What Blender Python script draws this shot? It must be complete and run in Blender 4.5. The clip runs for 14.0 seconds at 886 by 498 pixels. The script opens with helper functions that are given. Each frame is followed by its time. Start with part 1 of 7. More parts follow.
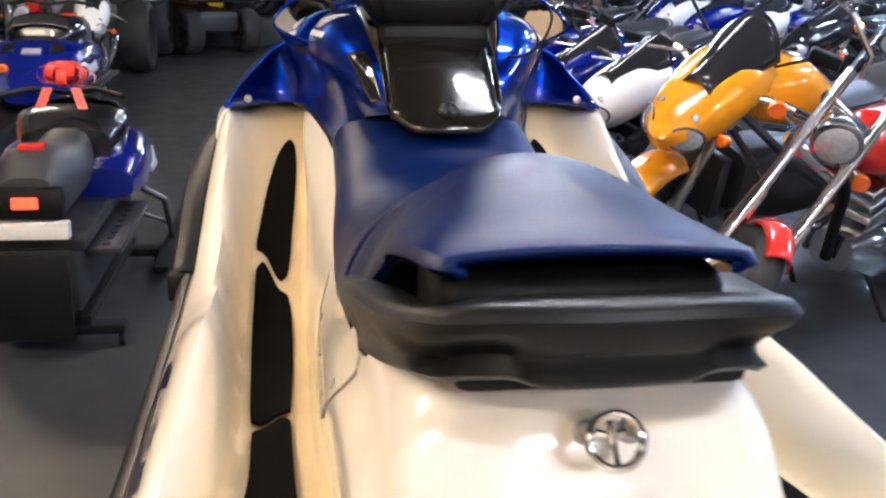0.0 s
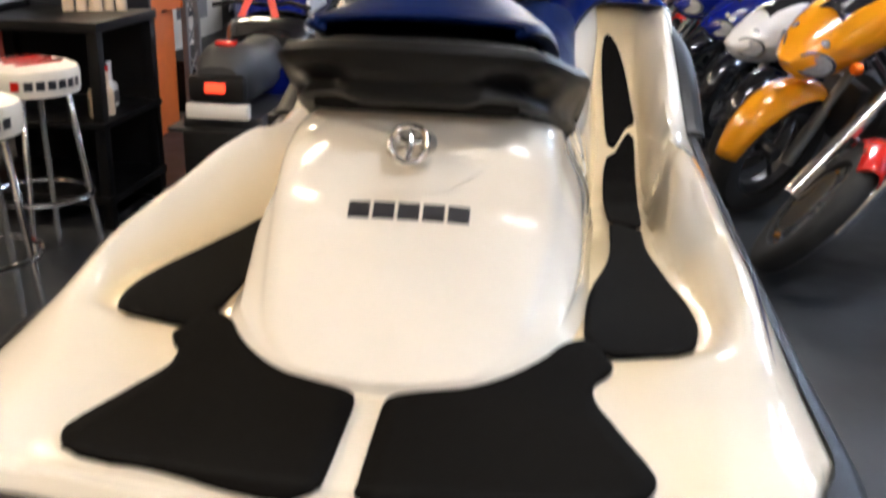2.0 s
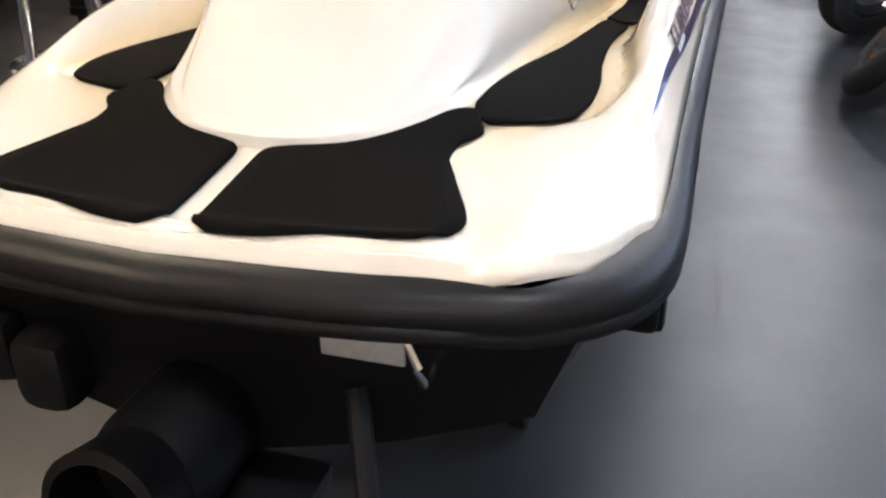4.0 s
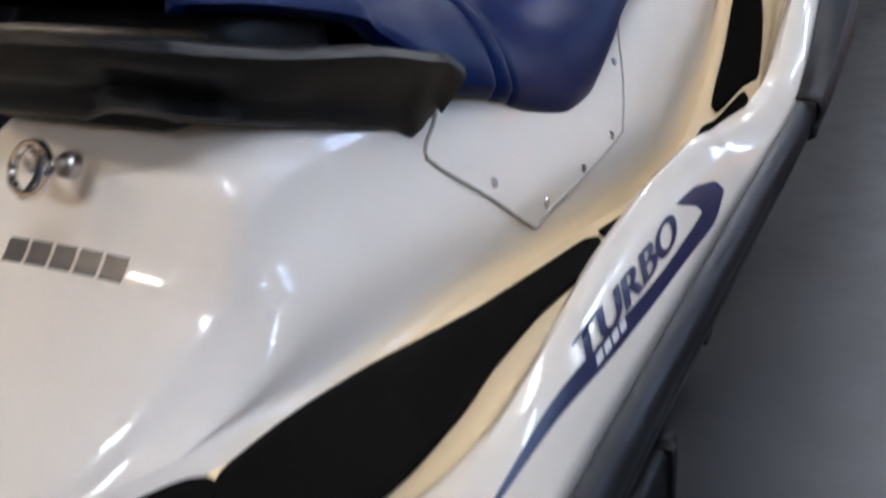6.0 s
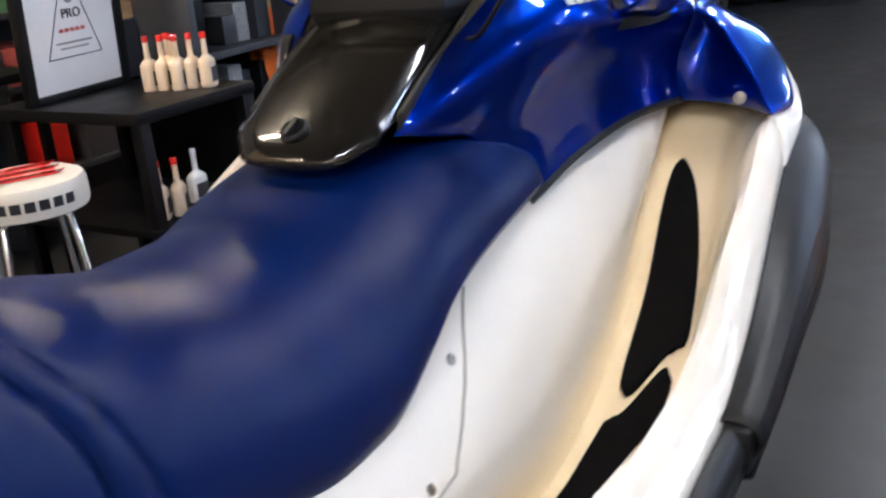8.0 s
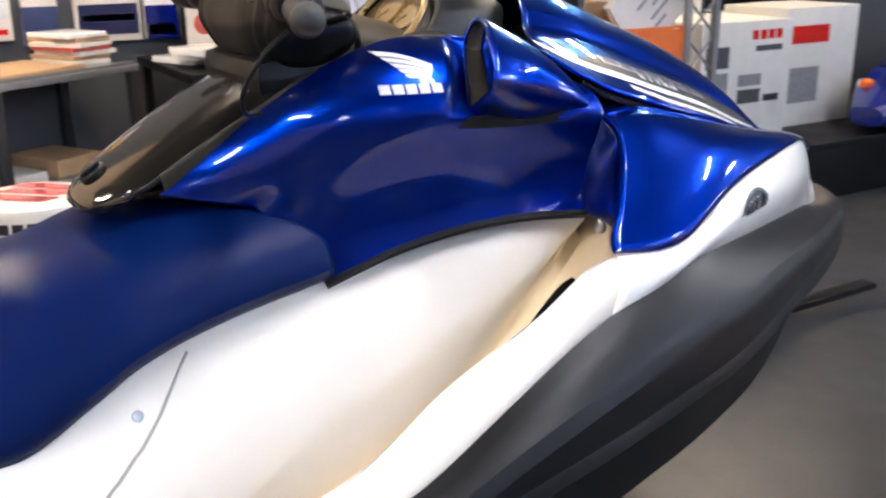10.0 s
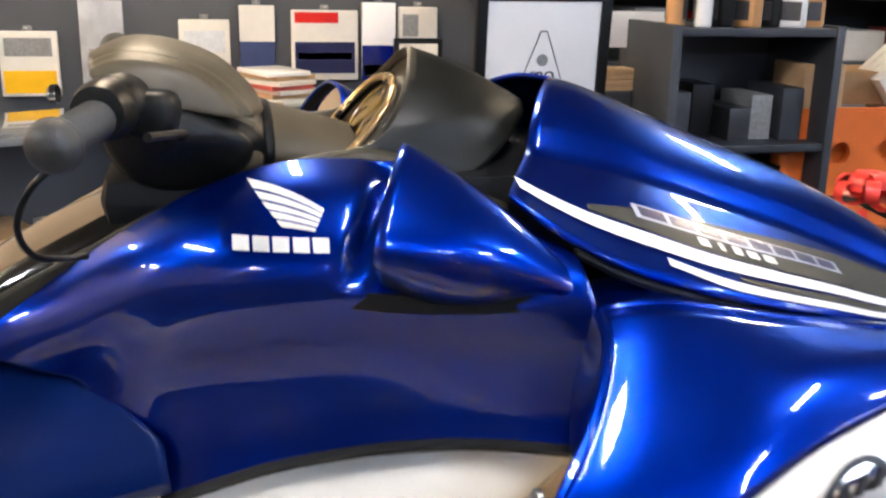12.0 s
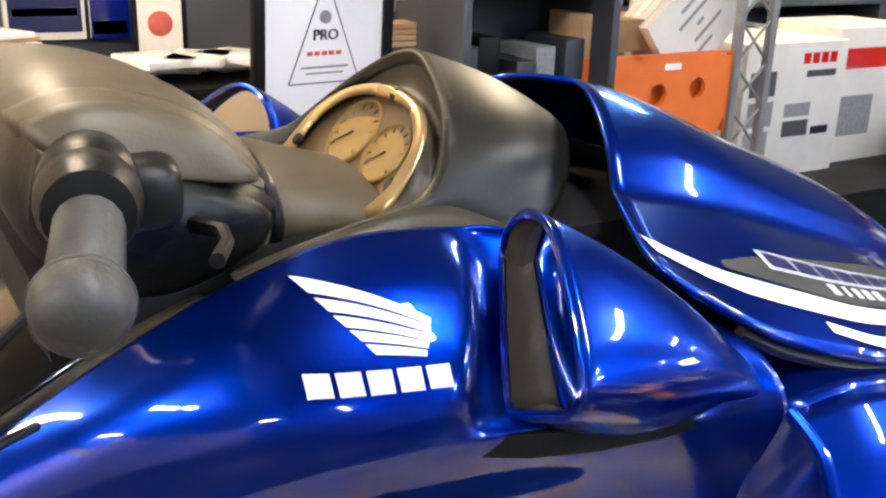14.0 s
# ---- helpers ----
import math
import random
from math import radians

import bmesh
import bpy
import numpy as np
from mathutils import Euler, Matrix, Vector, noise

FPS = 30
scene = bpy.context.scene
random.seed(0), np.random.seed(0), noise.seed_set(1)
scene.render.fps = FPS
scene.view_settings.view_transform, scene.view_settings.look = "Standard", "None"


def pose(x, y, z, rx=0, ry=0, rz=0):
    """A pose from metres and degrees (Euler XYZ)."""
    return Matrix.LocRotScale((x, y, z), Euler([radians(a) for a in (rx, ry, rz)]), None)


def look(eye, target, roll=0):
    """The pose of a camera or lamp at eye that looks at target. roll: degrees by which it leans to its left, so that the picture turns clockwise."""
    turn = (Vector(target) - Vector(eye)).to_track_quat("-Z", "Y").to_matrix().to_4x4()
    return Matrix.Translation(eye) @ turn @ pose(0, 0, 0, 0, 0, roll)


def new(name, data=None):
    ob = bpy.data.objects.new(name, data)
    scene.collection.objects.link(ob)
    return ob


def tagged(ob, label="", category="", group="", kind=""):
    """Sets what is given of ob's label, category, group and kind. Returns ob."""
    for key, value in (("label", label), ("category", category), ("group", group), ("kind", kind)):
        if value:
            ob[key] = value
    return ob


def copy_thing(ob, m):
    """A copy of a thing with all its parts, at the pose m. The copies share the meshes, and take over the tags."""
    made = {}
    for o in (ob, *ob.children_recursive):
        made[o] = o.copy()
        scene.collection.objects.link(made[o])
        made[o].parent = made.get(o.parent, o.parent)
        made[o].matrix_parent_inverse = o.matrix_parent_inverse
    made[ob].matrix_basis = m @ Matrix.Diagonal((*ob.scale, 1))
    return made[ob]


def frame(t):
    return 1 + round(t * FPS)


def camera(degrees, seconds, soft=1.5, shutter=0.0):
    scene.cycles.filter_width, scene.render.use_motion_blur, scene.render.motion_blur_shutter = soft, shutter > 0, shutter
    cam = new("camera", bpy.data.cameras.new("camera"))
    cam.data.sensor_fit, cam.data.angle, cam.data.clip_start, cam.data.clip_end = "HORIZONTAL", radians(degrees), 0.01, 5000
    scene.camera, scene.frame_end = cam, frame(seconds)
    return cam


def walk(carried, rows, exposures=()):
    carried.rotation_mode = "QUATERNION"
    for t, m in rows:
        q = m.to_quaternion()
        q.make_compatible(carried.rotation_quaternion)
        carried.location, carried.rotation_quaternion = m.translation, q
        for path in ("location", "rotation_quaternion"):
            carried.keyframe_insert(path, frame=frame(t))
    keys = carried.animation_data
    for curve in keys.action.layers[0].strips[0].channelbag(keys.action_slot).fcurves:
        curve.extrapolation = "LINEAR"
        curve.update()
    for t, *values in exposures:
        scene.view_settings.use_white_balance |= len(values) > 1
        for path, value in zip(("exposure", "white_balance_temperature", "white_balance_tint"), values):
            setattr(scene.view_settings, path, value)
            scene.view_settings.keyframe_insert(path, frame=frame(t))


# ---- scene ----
cam = camera(48.7, 14.0, 2.3, 0.5)
PATH = [
    (0, (-0.316, -0.262, 1.506), (-0.036, 1.626, 0.909), 1.5),
    (0.3, (-0.22, -0.357, 1.515), (-0.007, 1.552, 0.959), 0.5),
    (0.5, (-0.155, -0.38, 1.506), (0.004, 1.558, 1.038), 0.4),
    (1, (-0.004, -0.447, 1.49), (-0.021, 1.504, 1.052), 0.6),
    (1.5, (0.135, -0.633, 1.424), (-0.06, 1.285, 0.892), 0.8),
    (2, (0.228, -0.808, 1.36), (0.0, 1.064, 0.693), 1.5),
    (2.2, (0.239, -0.876, 1.333), (-0.004, 0.973, 0.61), -0.2),
    (4.3, (0.726, -0.835, 1.286), (0.099, 0.808, 0.335), -3.5),
    (4.5, (0.749, -0.736, 1.293), (0.057, 0.889, 0.355), -5.8),
    (5, (0.865, -0.501, 1.294), (-0.025, 1.074, 0.441), -7.1),
    (5.4, (0.929, -0.34, 1.309), (0.0, 1.222, 0.474), -5.5),
    (5.5, (0.93, -0.3, 1.313), (-0.01, 1.269, 0.502), -5.4),
    (6, (0.875, -0.048, 1.328), (-0.035, 1.541, 0.524), -4.6),
    (6.2, (0.836, 0.047, 1.348), (-0.089, 1.634, 0.558), -5.9),
    (6.5, (0.826, 0.186, 1.357), (-0.102, 1.768, 0.561), -6.1),
    (7, (0.844, 0.427, 1.357), (-0.087, 1.967, 0.484), -4.4),
    (7.4, (0.816, 0.584, 1.393), (-0.122, 2.178, 0.632), -3.6),
    (7.5, (0.811, 0.618, 1.402), (-0.121, 2.233, 0.679), -3.6),
    (7.8, (0.843, 0.722, 1.439), (-0.129, 2.335, 0.764), -5.2),
    (8, (0.864, 0.791, 1.435), (-0.12, 2.402, 0.775), -5.1),
    (8.2, (0.926, 0.856, 1.443), (-0.061, 2.467, 0.787), -3.2),
    (10.3, (1.591, 1.648, 1.506), (-0.105, 2.522, 0.907), -0.9),
    (10.5, (1.62, 1.719, 1.515), (-0.108, 2.536, 0.926), -1.0),
    (11, (1.528, 1.907, 1.52), (-0.26, 2.636, 0.997), -1.3),
    (11.5, (1.354, 2.059, 1.53), (-0.462, 2.714, 1.006), -1.3),
    (12, (1.195, 2.18, 1.541), (-0.675, 2.631, 0.993), 1.2),
    (12.5, (1.013, 2.14, 1.556), (-0.84, 2.658, 1.011), 2.3),
    (13, (0.846, 2.029, 1.57), (-0.863, 2.858, 0.945), 0.8),
    (13.5, (0.779, 1.969, 1.57), (-0.817, 2.994, 0.936), 3.3),
    (14, (0.772, 1.977, 1.566), (-0.836, 2.974, 0.918), 1.8),
]
# the film's exposure and white balance drift as it goes: seconds, stops, kelvin, tint
EXPOSURE = [(0, -.05, 5600, 13), (.5, -.06, 5450, 13), (1, -.02, 5350, 12), (1.5, -.1, 5550, 13), (2, -.48, 5900, 11), (4.5, -.15, 5650, 12), (5, -.55, 5700, 14), (5.5, -1.02, 5650, 15), (6, -1.05, 5400, 14), (6.5, -.95, 5400, 12), (7, -.95, 5450, 12), (7.5, -.72, 5400, 13),
            (8, -.4, 5600, 12), (10.5, -.05, 5700, 14), (11.5, -.08, 6000, 13), (12, -.1, 5900, 11), (13, .33, 5970, 11), (14, .40, 6020, 11)]
walk(cam, [(t, look(e, g, r)) for t, e, g, r in PATH], EXPOSURE)

# ---------------------------------------------------------------- world
world = bpy.data.worlds.new("showroom_world")
scene.world = world
world.use_nodes = True
wn = world.node_tree.nodes
wn["Background"].inputs[0].default_value = (0.75, 0.85, 1.0, 1)
wn["Background"].inputs[1].default_value = 0.25

# ---------------------------------------------------------------- helpers
FLOOR = -0.06


def K(*keys):
    """A smooth curve through (position, value) keys."""
    xs, vs = [k[0] for k in keys], [k[1] for k in keys]
    n = len(xs)
    d = [(vs[i + 1] - vs[i]) / (xs[i + 1] - xs[i]) for i in range(n - 1)]
    m = [d[0]] + [0 if d[i - 1] * d[i] <= 0 else 2 * d[i - 1] * d[i] / (d[i - 1] + d[i]) for i in range(1, n - 1)] + [d[-1]]

    def f(x):
        if x <= xs[0]:
            return vs[0]
        if x >= xs[-1]:
            return vs[-1]
        i = max(j for j in range(n - 1) if xs[j] <= x)
        h = xs[i + 1] - xs[i]
        t = (x - xs[i]) / h
        return ((2 * t ** 3 - 3 * t * t + 1) * vs[i] + (t ** 3 - 2 * t * t + t) * h * m[i]
                + (3 * t * t - 2 * t ** 3) * vs[i + 1] + (t ** 3 - t * t) * h * m[i + 1])
    return f


def smooth(a, b, x):
    t = min(1, max(0, (x - a) / (b - a)))
    return t * t * (3 - 2 * t)


def lerp(a, b, t):
    return a + (b - a) * t


def path3(pts):
    """A smooth curve in space through points, by its share 0 to 1 of the way."""
    pts = [Vector(p) for p in pts]
    n = len(pts) - 1
    ts = [0.0]
    for a, b in zip(pts, pts[1:]):
        ts.append(ts[-1] + max(1e-6, (b - a).length))
    ts = [t / ts[-1] for t in ts]

    def f(t):
        t = min(1, max(0, t))
        i = min(n - 1, max(j for j in range(n) if ts[j] <= t))
        u = (t - ts[i]) / (ts[i + 1] - ts[i])
        p0, p1, p2, p3 = pts[max(0, i - 1)], pts[i], pts[i + 1], pts[min(n, i + 2)]
        return 0.5 * (2 * p1 + (p2 - p0) * u + (2 * p0 - 5 * p1 + 4 * p2 - p3) * u * u + (3 * p1 - p0 - 3 * p2 + p3) * u ** 3)
    return f


def grid(bm, fn, nu, nv, flip=False, loop_u=False, loop_v=False):
    rows = [[bm.verts.new(fn(i / nu, j / nv)) for j in range(nv if loop_v else nv + 1)] for i in range(nu if loop_u else nu + 1)]
    for i in range(nu):
        for j in range(nv):
            a, b = rows[i], rows[(i + 1) % len(rows)]
            k = (j + 1) % len(a)
            q = [a[j], b[j], b[k], a[k]]
            bm.faces.new(q[::-1] if flip else q)
    return rows


def tube(bm, pts, r, n=8, closed=False, cap=True, squash=1.0):
    """A round bar along points; r a number or one per point."""
    pts = [Vector(p) for p in pts]
    rings = []
    m = len(pts)
    up = Vector((0, 0, 1))
    for i, p in enumerate(pts):
        a, b = pts[(i - 1) % m if closed else max(0, i - 1)], pts[(i + 1) % m if closed else min(m - 1, i + 1)]
        d = (b - a).normalized()
        s = d.cross(up)
        if s.length < 0.1:
            s = d.cross(Vector((0, 1, 0.01)))
        s.normalize()
        w = s.cross(d).normalized()
        rr = r[i] if isinstance(r, (list, tuple)) else r
        rings.append([bm.verts.new(p + s * rr * math.cos(2 * math.pi * k / n) + w * rr * squash * math.sin(2 * math.pi * k / n)) for k in range(n)])
    for i in range(m if closed else m - 1):
        a, b = rings[i], rings[(i + 1) % m]
        for k in range(n):
            bm.faces.new((a[k], a[(k + 1) % n], b[(k + 1) % n], b[k]))
    if cap and not closed:
        bm.faces.new(rings[0][::-1])
        bm.faces.new(rings[-1])
    return rings


def lathe(bm, prof, n=24, m=None, x=1.0):
    """A turned form about z from (radius, height) pairs."""
    m = m or Matrix()
    rings = [[bm.verts.new(m @ Vector((r * x * math.cos(2 * math.pi * k / n), r * math.sin(2 * math.pi * k / n), z))) for k in range(n)] for r, z in prof]
    for a, b in zip(rings, rings[1:]):
        for k in range(n):
            bm.faces.new((a[k], a[(k + 1) % n], b[(k + 1) % n], b[k]))
    if prof[0][0] > 1e-4:
        bm.faces.new(rings[0][::-1])
    if prof[-1][0] > 1e-4:
        bm.faces.new(rings[-1])


def box(bm, a, b, bevel=0.0, m=None, seg=2):
    """A box from corner a to corner b with rounded edges."""
    made = bmesh.ops.create_cube(bm, size=1)["verts"]
    s = Vector(b) - Vector(a)
    c = (Vector(a) + Vector(b)) / 2
    for v in made:
        v.co = Vector((v.co.x * s.x, v.co.y * s.y, v.co.z * s.z)) + c
    if bevel > 0:
        es = list({e for v in made for e in v.link_edges})
        out = bmesh.ops.bevel(bm, geom=es, offset=min(bevel, 0.49 * min(abs(t) for t in s)), segments=seg, profile=0.6, affect="EDGES")
        made = list({v for f in out["faces"] for v in f.verts} | {v for v in made if v.is_valid})
    if m:
        for v in made:
            v.co = m @ v.co
    return made


def slab(bm, outline, z0, z1, m=None):
    """A plate from a flat outline of (x, y), between two heights."""
    m = m or Matrix()
    lo = [bm.verts.new(m @ Vector((x, y, z0))) for x, y in outline]
    hi = [bm.verts.new(m @ Vector((x, y, z1))) for x, y in outline]
    n = len(lo)
    bm.faces.new(hi)
    bm.faces.new(lo[::-1])
    for i in range(n):
        bm.faces.new((lo[i], lo[(i + 1) % n], hi[(i + 1) % n], hi[i]))


def rounded(pts, r, n=4):
    """An outline with its corners rounded."""
    out = []
    m = len(pts)
    for i in range(m):
        p, a, b = Vector(pts[i]), Vector(pts[i - 1]), Vector(pts[(i + 1) % m])
        ra = min(r, 0.45 * (a - p).length)
        rb = min(r, 0.45 * (b - p).length)
        s, e = p + (a - p).normalized() * ra, p + (b - p).normalized() * rb
        for k in range(n + 1):
            t = k / n
            out.append(tuple((1 - t) ** 2 * s + 2 * t * (1 - t) * p + t * t * e))
    return out


def finish(bm, sharp=0.7):
    bmesh.ops.remove_doubles(bm, verts=bm.verts, dist=1e-5)
    for f in bm.faces:
        f.smooth = True
    for e in bm.edges:
        if len(e.link_faces) == 2 and e.calc_face_angle(0) > sharp:
            e.smooth = False


def part(name, bm, material, parent=None, label="", thick=0.0, m=None, sharp=0.7, offset=-1):
    """Links a bmesh as one mesh object, under a thing where one is given."""
    finish(bm, sharp)
    me = bpy.data.meshes.new(name)
    bm.to_mesh(me)
    bm.free()
    me.materials.append(material)
    ob = new(name, me)
    if parent:
        ob.parent = parent
    if m:
        ob.matrix_basis = m
    if label:
        tagged(ob, label)
    if thick:
        s = ob.modifiers.new("thickness", "SOLIDIFY")
        s.thickness, s.offset = thick, offset
    return ob


def thing(name, label, category, group="", kind="", m=None):
    ob = new(name)
    ob.empty_display_size = 0.1
    if m:
        ob.matrix_basis = m
    return tagged(ob, label, category, group, kind)


def B():
    return bmesh.new()


# ---------------------------------------------------------------- the watercraft's lines
# y runs from the stern to the bow, x to starboard
XO = K((0.31, .592), (.64, .587), (1.25, .579), (1.935, .575), (2.13, .568), (2.32, .555), (2.5, .537), (2.6, .51), (2.82, .43), (3.1, .29), (3.34, .15), (3.43, .03))
ZO = K((0, .712), (.31, .708), (.8, .722), (1.4, .738), (1.935, .762), (2.05, .80), (2.1, .82), (2.22, .885), (2.37, .96), (2.477, .997), (2.6, 1.02), (2.82, 1.007), (3.1, .968), (3.338, .921), (3.43, .91))
YST = K((0, .045), (.24, .062), (.36, .079), (.45, .0795), (.47, .092), (.494, .111), (.524, .14), (.549, .198), (.569, .258), (.59, .31))
ZF = K((0, .715), (.12, .72), (.34, .738), (.53, .755), (.8, .737), (1.0, .716), (1.2, .69), (1.36, .668), (1.55, .638), (1.75, .614), (1.9, .613), (2.0, .632), (2.07, .664), (2.15, .70), (2.3, .78), (2.48, .945), (2.6, 1.05))
XW = K((0, .375), (.15, .37), (.3, .32), (.40, .31), (.46, .34), (.52, .445), (.65, .475), (.85, .455), (1.1, .425), (1.5, .44), (1.9, .455), (2.15, .45), (2.3, .43), (2.5, .40))
XC = K((0, .45), (.3, .45), (.5, .50), (.7, .525), (1.0, .505), (1.5, .50), (2.0, .515), (2.43, .515), (2.6, .5))
ZC = K((0, .735), (.2, .755), (.5, .78), (.8, .822), (1.05, .842), (1.2, .85), (1.4, .845), (1.55, .82), (1.75, .802), (1.88, .806), (2.0, .836), (2.15, .925), (2.3, .995), (2.43, 1.058), (2.63, 1.03))


def deck_z(x, y):
    """Height of the deck: well floor, wall, crest and outward slope."""
    x = abs(x)
    xw, xc, xo = XW(y), XC(y), (XO(y) if y > .31 else .59)
    zf, zc, zo = ZF(y), ZC(y), ZO(y)
    if x <= xw:
        z = zf
    elif x <= xc:
        z = zf + (zc - zf) * smooth(xw, xc, x)
    else:
        t = min(1, (x - xc) / max(.01, xo - xc))
        z = zc + (zo - zc) * (.25 * t + .75 * t * t)
    if y < .31:
        d = y - YST(min(x, .59))
        z += (.012 * math.exp(-((d - .028) / .014) ** 2) + .010 * math.exp(-((d - .066) / .012) ** 2)) * (1 - smooth(.34, .46, x))
        z -= .02 * smooth(.02, 0, d)
    return z


WB = K((.335, 0), (.345, .08), (.37, .15), (.41, .205), (.47, .248), (.53, .274), (.75, .305), (1.0, .312), (1.3, .325), (1.7, .33), (2.1, .345), (2.45, .33), (2.6, .3))
W2 = K((.335, 0), (.37, .12), (.45, .19), (.53, .215), (.66, .235), (.85, .24), (1.0, .245), (1.25, .25), (1.6, .245), (1.9, .225), (2.12, .235), (2.45, .30), (2.6, .3))
Z2 = K((.335, .735), (.45, .77), (.53, .80), (.63, .85), (.7, .91), (.8, .93), (1.3, .88), (1.6, .84), (2.0, .93), (2.45, 1.04), (2.6, 1.1))
ZT = K((.335, .737), (.42, .785), (.53, .845), (.6, .885), (.63, .912), (.66, .965), (.70, 1.035), (.76, 1.06), (.95, 1.05), (1.08, 1.01), (1.2, .99), (1.7, .995), (1.9, 1.035), (2.0, 1.04), (2.1, 1.04), (2.6, 1.1))


def hump(y, q):
    """The raised middle of the deck at y, from its foot (q 0) to its crown (q 1)."""
    zf, wb, w2, z2, zt = ZF(y), WB(y), W2(y), Z2(y), ZT(y)
    pts = [(wb, zf - .012), (wb - .03 * min(1, wb / .2), zf + .02), (lerp(wb, w2, .52), lerp(zf, z2, .56)), (w2, z2), (w2 * .88, lerp(z2, zt, .6)), (w2 * .55, lerp(z2, zt, .92)), (0, zt)]
    t = q * (len(pts) - 1)
    i = min(len(pts) - 2, int(t))
    u = t - i
    g = [pts[max(0, i - 1)], pts[i], pts[i + 1], pts[min(len(pts) - 1, i + 2)]]
    if i + 2 > len(pts) - 1:
        g[3] = (-pts[-2][0], pts[-2][1])
    out = []
    for k in range(2):
        a, b, c, d = (p[k] for p in g)
        out.append(.5 * (2 * b + (c - a) * u + (2 * a - 5 * b + 4 * c - d) * u * u + (3 * b - a - 3 * c + d) * u ** 3))
    return out


def ski_build(mt):
    ski = thing("jet_ski", "white and blue personal watercraft with black deck mats on a cradle", "jet ski")
    # hull below the rail
    bm = B()
    xh = K((.1, .53), (.4, .565), (1.8, .565), (2.5, .52), (2.9, .40), (3.2, .24), (3.4, .09), (3.46, .01))
    zk = K((.1, .36), (.6, .30), (2.2, .28), (2.8, .36), (3.2, .56), (3.46, .86))
    zr = lambda y: ZO(y) - (.05 + .09 * smooth(1.9, 2.3, y))

    def hull(u, v):
        y = lerp(.1, 3.46, u)
        s = -1 if v < .5 else 1
        q = abs(v - .5) * 2
        w, top, keel = xh(y), zr(y), min(zk(y), zr(y) - .02)
        prof = [(0, keel), (.55 * w, lerp(keel, top, .28)), (.9 * w, lerp(keel, top, .55)), (w, top)]
        t = q * 3
        i = min(2, int(t))
        a, b = prof[i], prof[i + 1]
        return Vector((s * lerp(a[0], b[0], t - i), y, lerp(a[1], b[1], t - i)))
    rows = grid(bm, hull, 46, 24)
    bm.faces.new(rows[0])
    part("hull", bm, mt["hull"], ski, "black lower hull in shade", sharp=.5)

    # white deck
    bm = B()

    def deck(u, v):
        v = v * 2 - 1
        s = -1 if v < 0 else 1
        q = abs(v)
        q = q * .55 / .5 if q < .5 else .55 + (q - .5) * .9
        if u < .15:
            x = q * .59
            y = lerp(YST(x), .31, u / .15)
        else:
            y = lerp(.31, 2.63, (u - .15) / .85)
            x = q * XO(y)
        return Vector((s * x, y, deck_z(x, y)))
    grid(bm, deck, 130, 96, flip=True)
    deck_ob = part("deck", bm, mt["gel"], ski, "glossy white gelcoat deck, warm bounced light painted in its foot wells", thick=.012, offset=-1)
    # warm light bounced about in the wells, put into the gelcoat's colour
    at = deck_ob.data.attributes.new("warm_bounce", "FLOAT", "POINT")
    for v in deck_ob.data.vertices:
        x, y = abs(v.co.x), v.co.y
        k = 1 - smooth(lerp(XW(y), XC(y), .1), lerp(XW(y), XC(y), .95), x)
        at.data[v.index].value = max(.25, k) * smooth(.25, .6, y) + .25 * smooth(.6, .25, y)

    # raised middle with engine cover
    bm = B()

    def mid(u, v):
        y = .335 + (2.55 - .335) * (u ** 1.5)
        s, q = (-1, v * 2) if v <= .5 else (1, 2 - v * 2)
        x, z = hump(y, q)
        return Vector((s * x, y, z))
    grid(bm, mid, 110, 64)
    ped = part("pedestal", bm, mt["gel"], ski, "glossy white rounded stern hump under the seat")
    # the same warm bounced light is painted along its foot
    at = ped.data.attributes.new("warm_bounce", "FLOAT", "POINT")
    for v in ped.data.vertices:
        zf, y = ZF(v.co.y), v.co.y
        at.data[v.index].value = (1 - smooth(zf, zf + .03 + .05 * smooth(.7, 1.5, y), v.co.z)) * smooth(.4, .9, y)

    # black mats
    def mat(name, ya, yb, xi, xo, s, n=26, slant=(0, 0)):
        """A foam mat on the deck; slant leans its two ends."""
        bm = B()

        def f(u, v):
            y = lerp(ya, yb, u)
            x = lerp(xi(y), xo(y), v)
            w = smooth(0, 1, v) - .5
            y += slant[0] * w * max(0, 1 - u * 3) + slant[1] * w * max(0, 1 - (1 - u) * 3)
            return Vector((s * x, y, deck_z(x, y) + .004))
        grid(bm, f, n, 12, flip=s < 0)
        part(name, bm, mt["mat"], ski, thick=.006, offset=-1)
    for s in (-1, 1):
        # stern mat
        mat("deck_mat", .112, .512, K((.112, .05), (.118, .028), (.135, .021), (.30, .019), (.325, .024), (.342, .06), (.36, .12), (.40, .178), (.45, .222), (.50, .254), (.512, .272)),
            K((.112, .27), (.122, .315), (.15, .348), (.19, .362), (.22, .354), (.3, .317), (.37, .290), (.395, .292), (.42, .31), (.44, .318), (.47, .306), (.505, .290), (.512, .282)), s, 40, (.03, 0))
        # mid mat
        mat("deck_mat", .468, 1.335, K((.468, .318), (.474, .30), (.50, .287), (.535, .279), (.6, .280), (.75, .292), (.87, .314), (1.0, .332), (1.2, .342), (1.325, .347), (1.335, .358)),
            K((.468, .325), (.477, .375), (.489, .415), (.502, .431), (.52, .439), (.6, .45), (.7, .445), (.85, .425), (1.1, .408), (1.325, .412), (1.335, .40)), s, 48, (0, -.06))
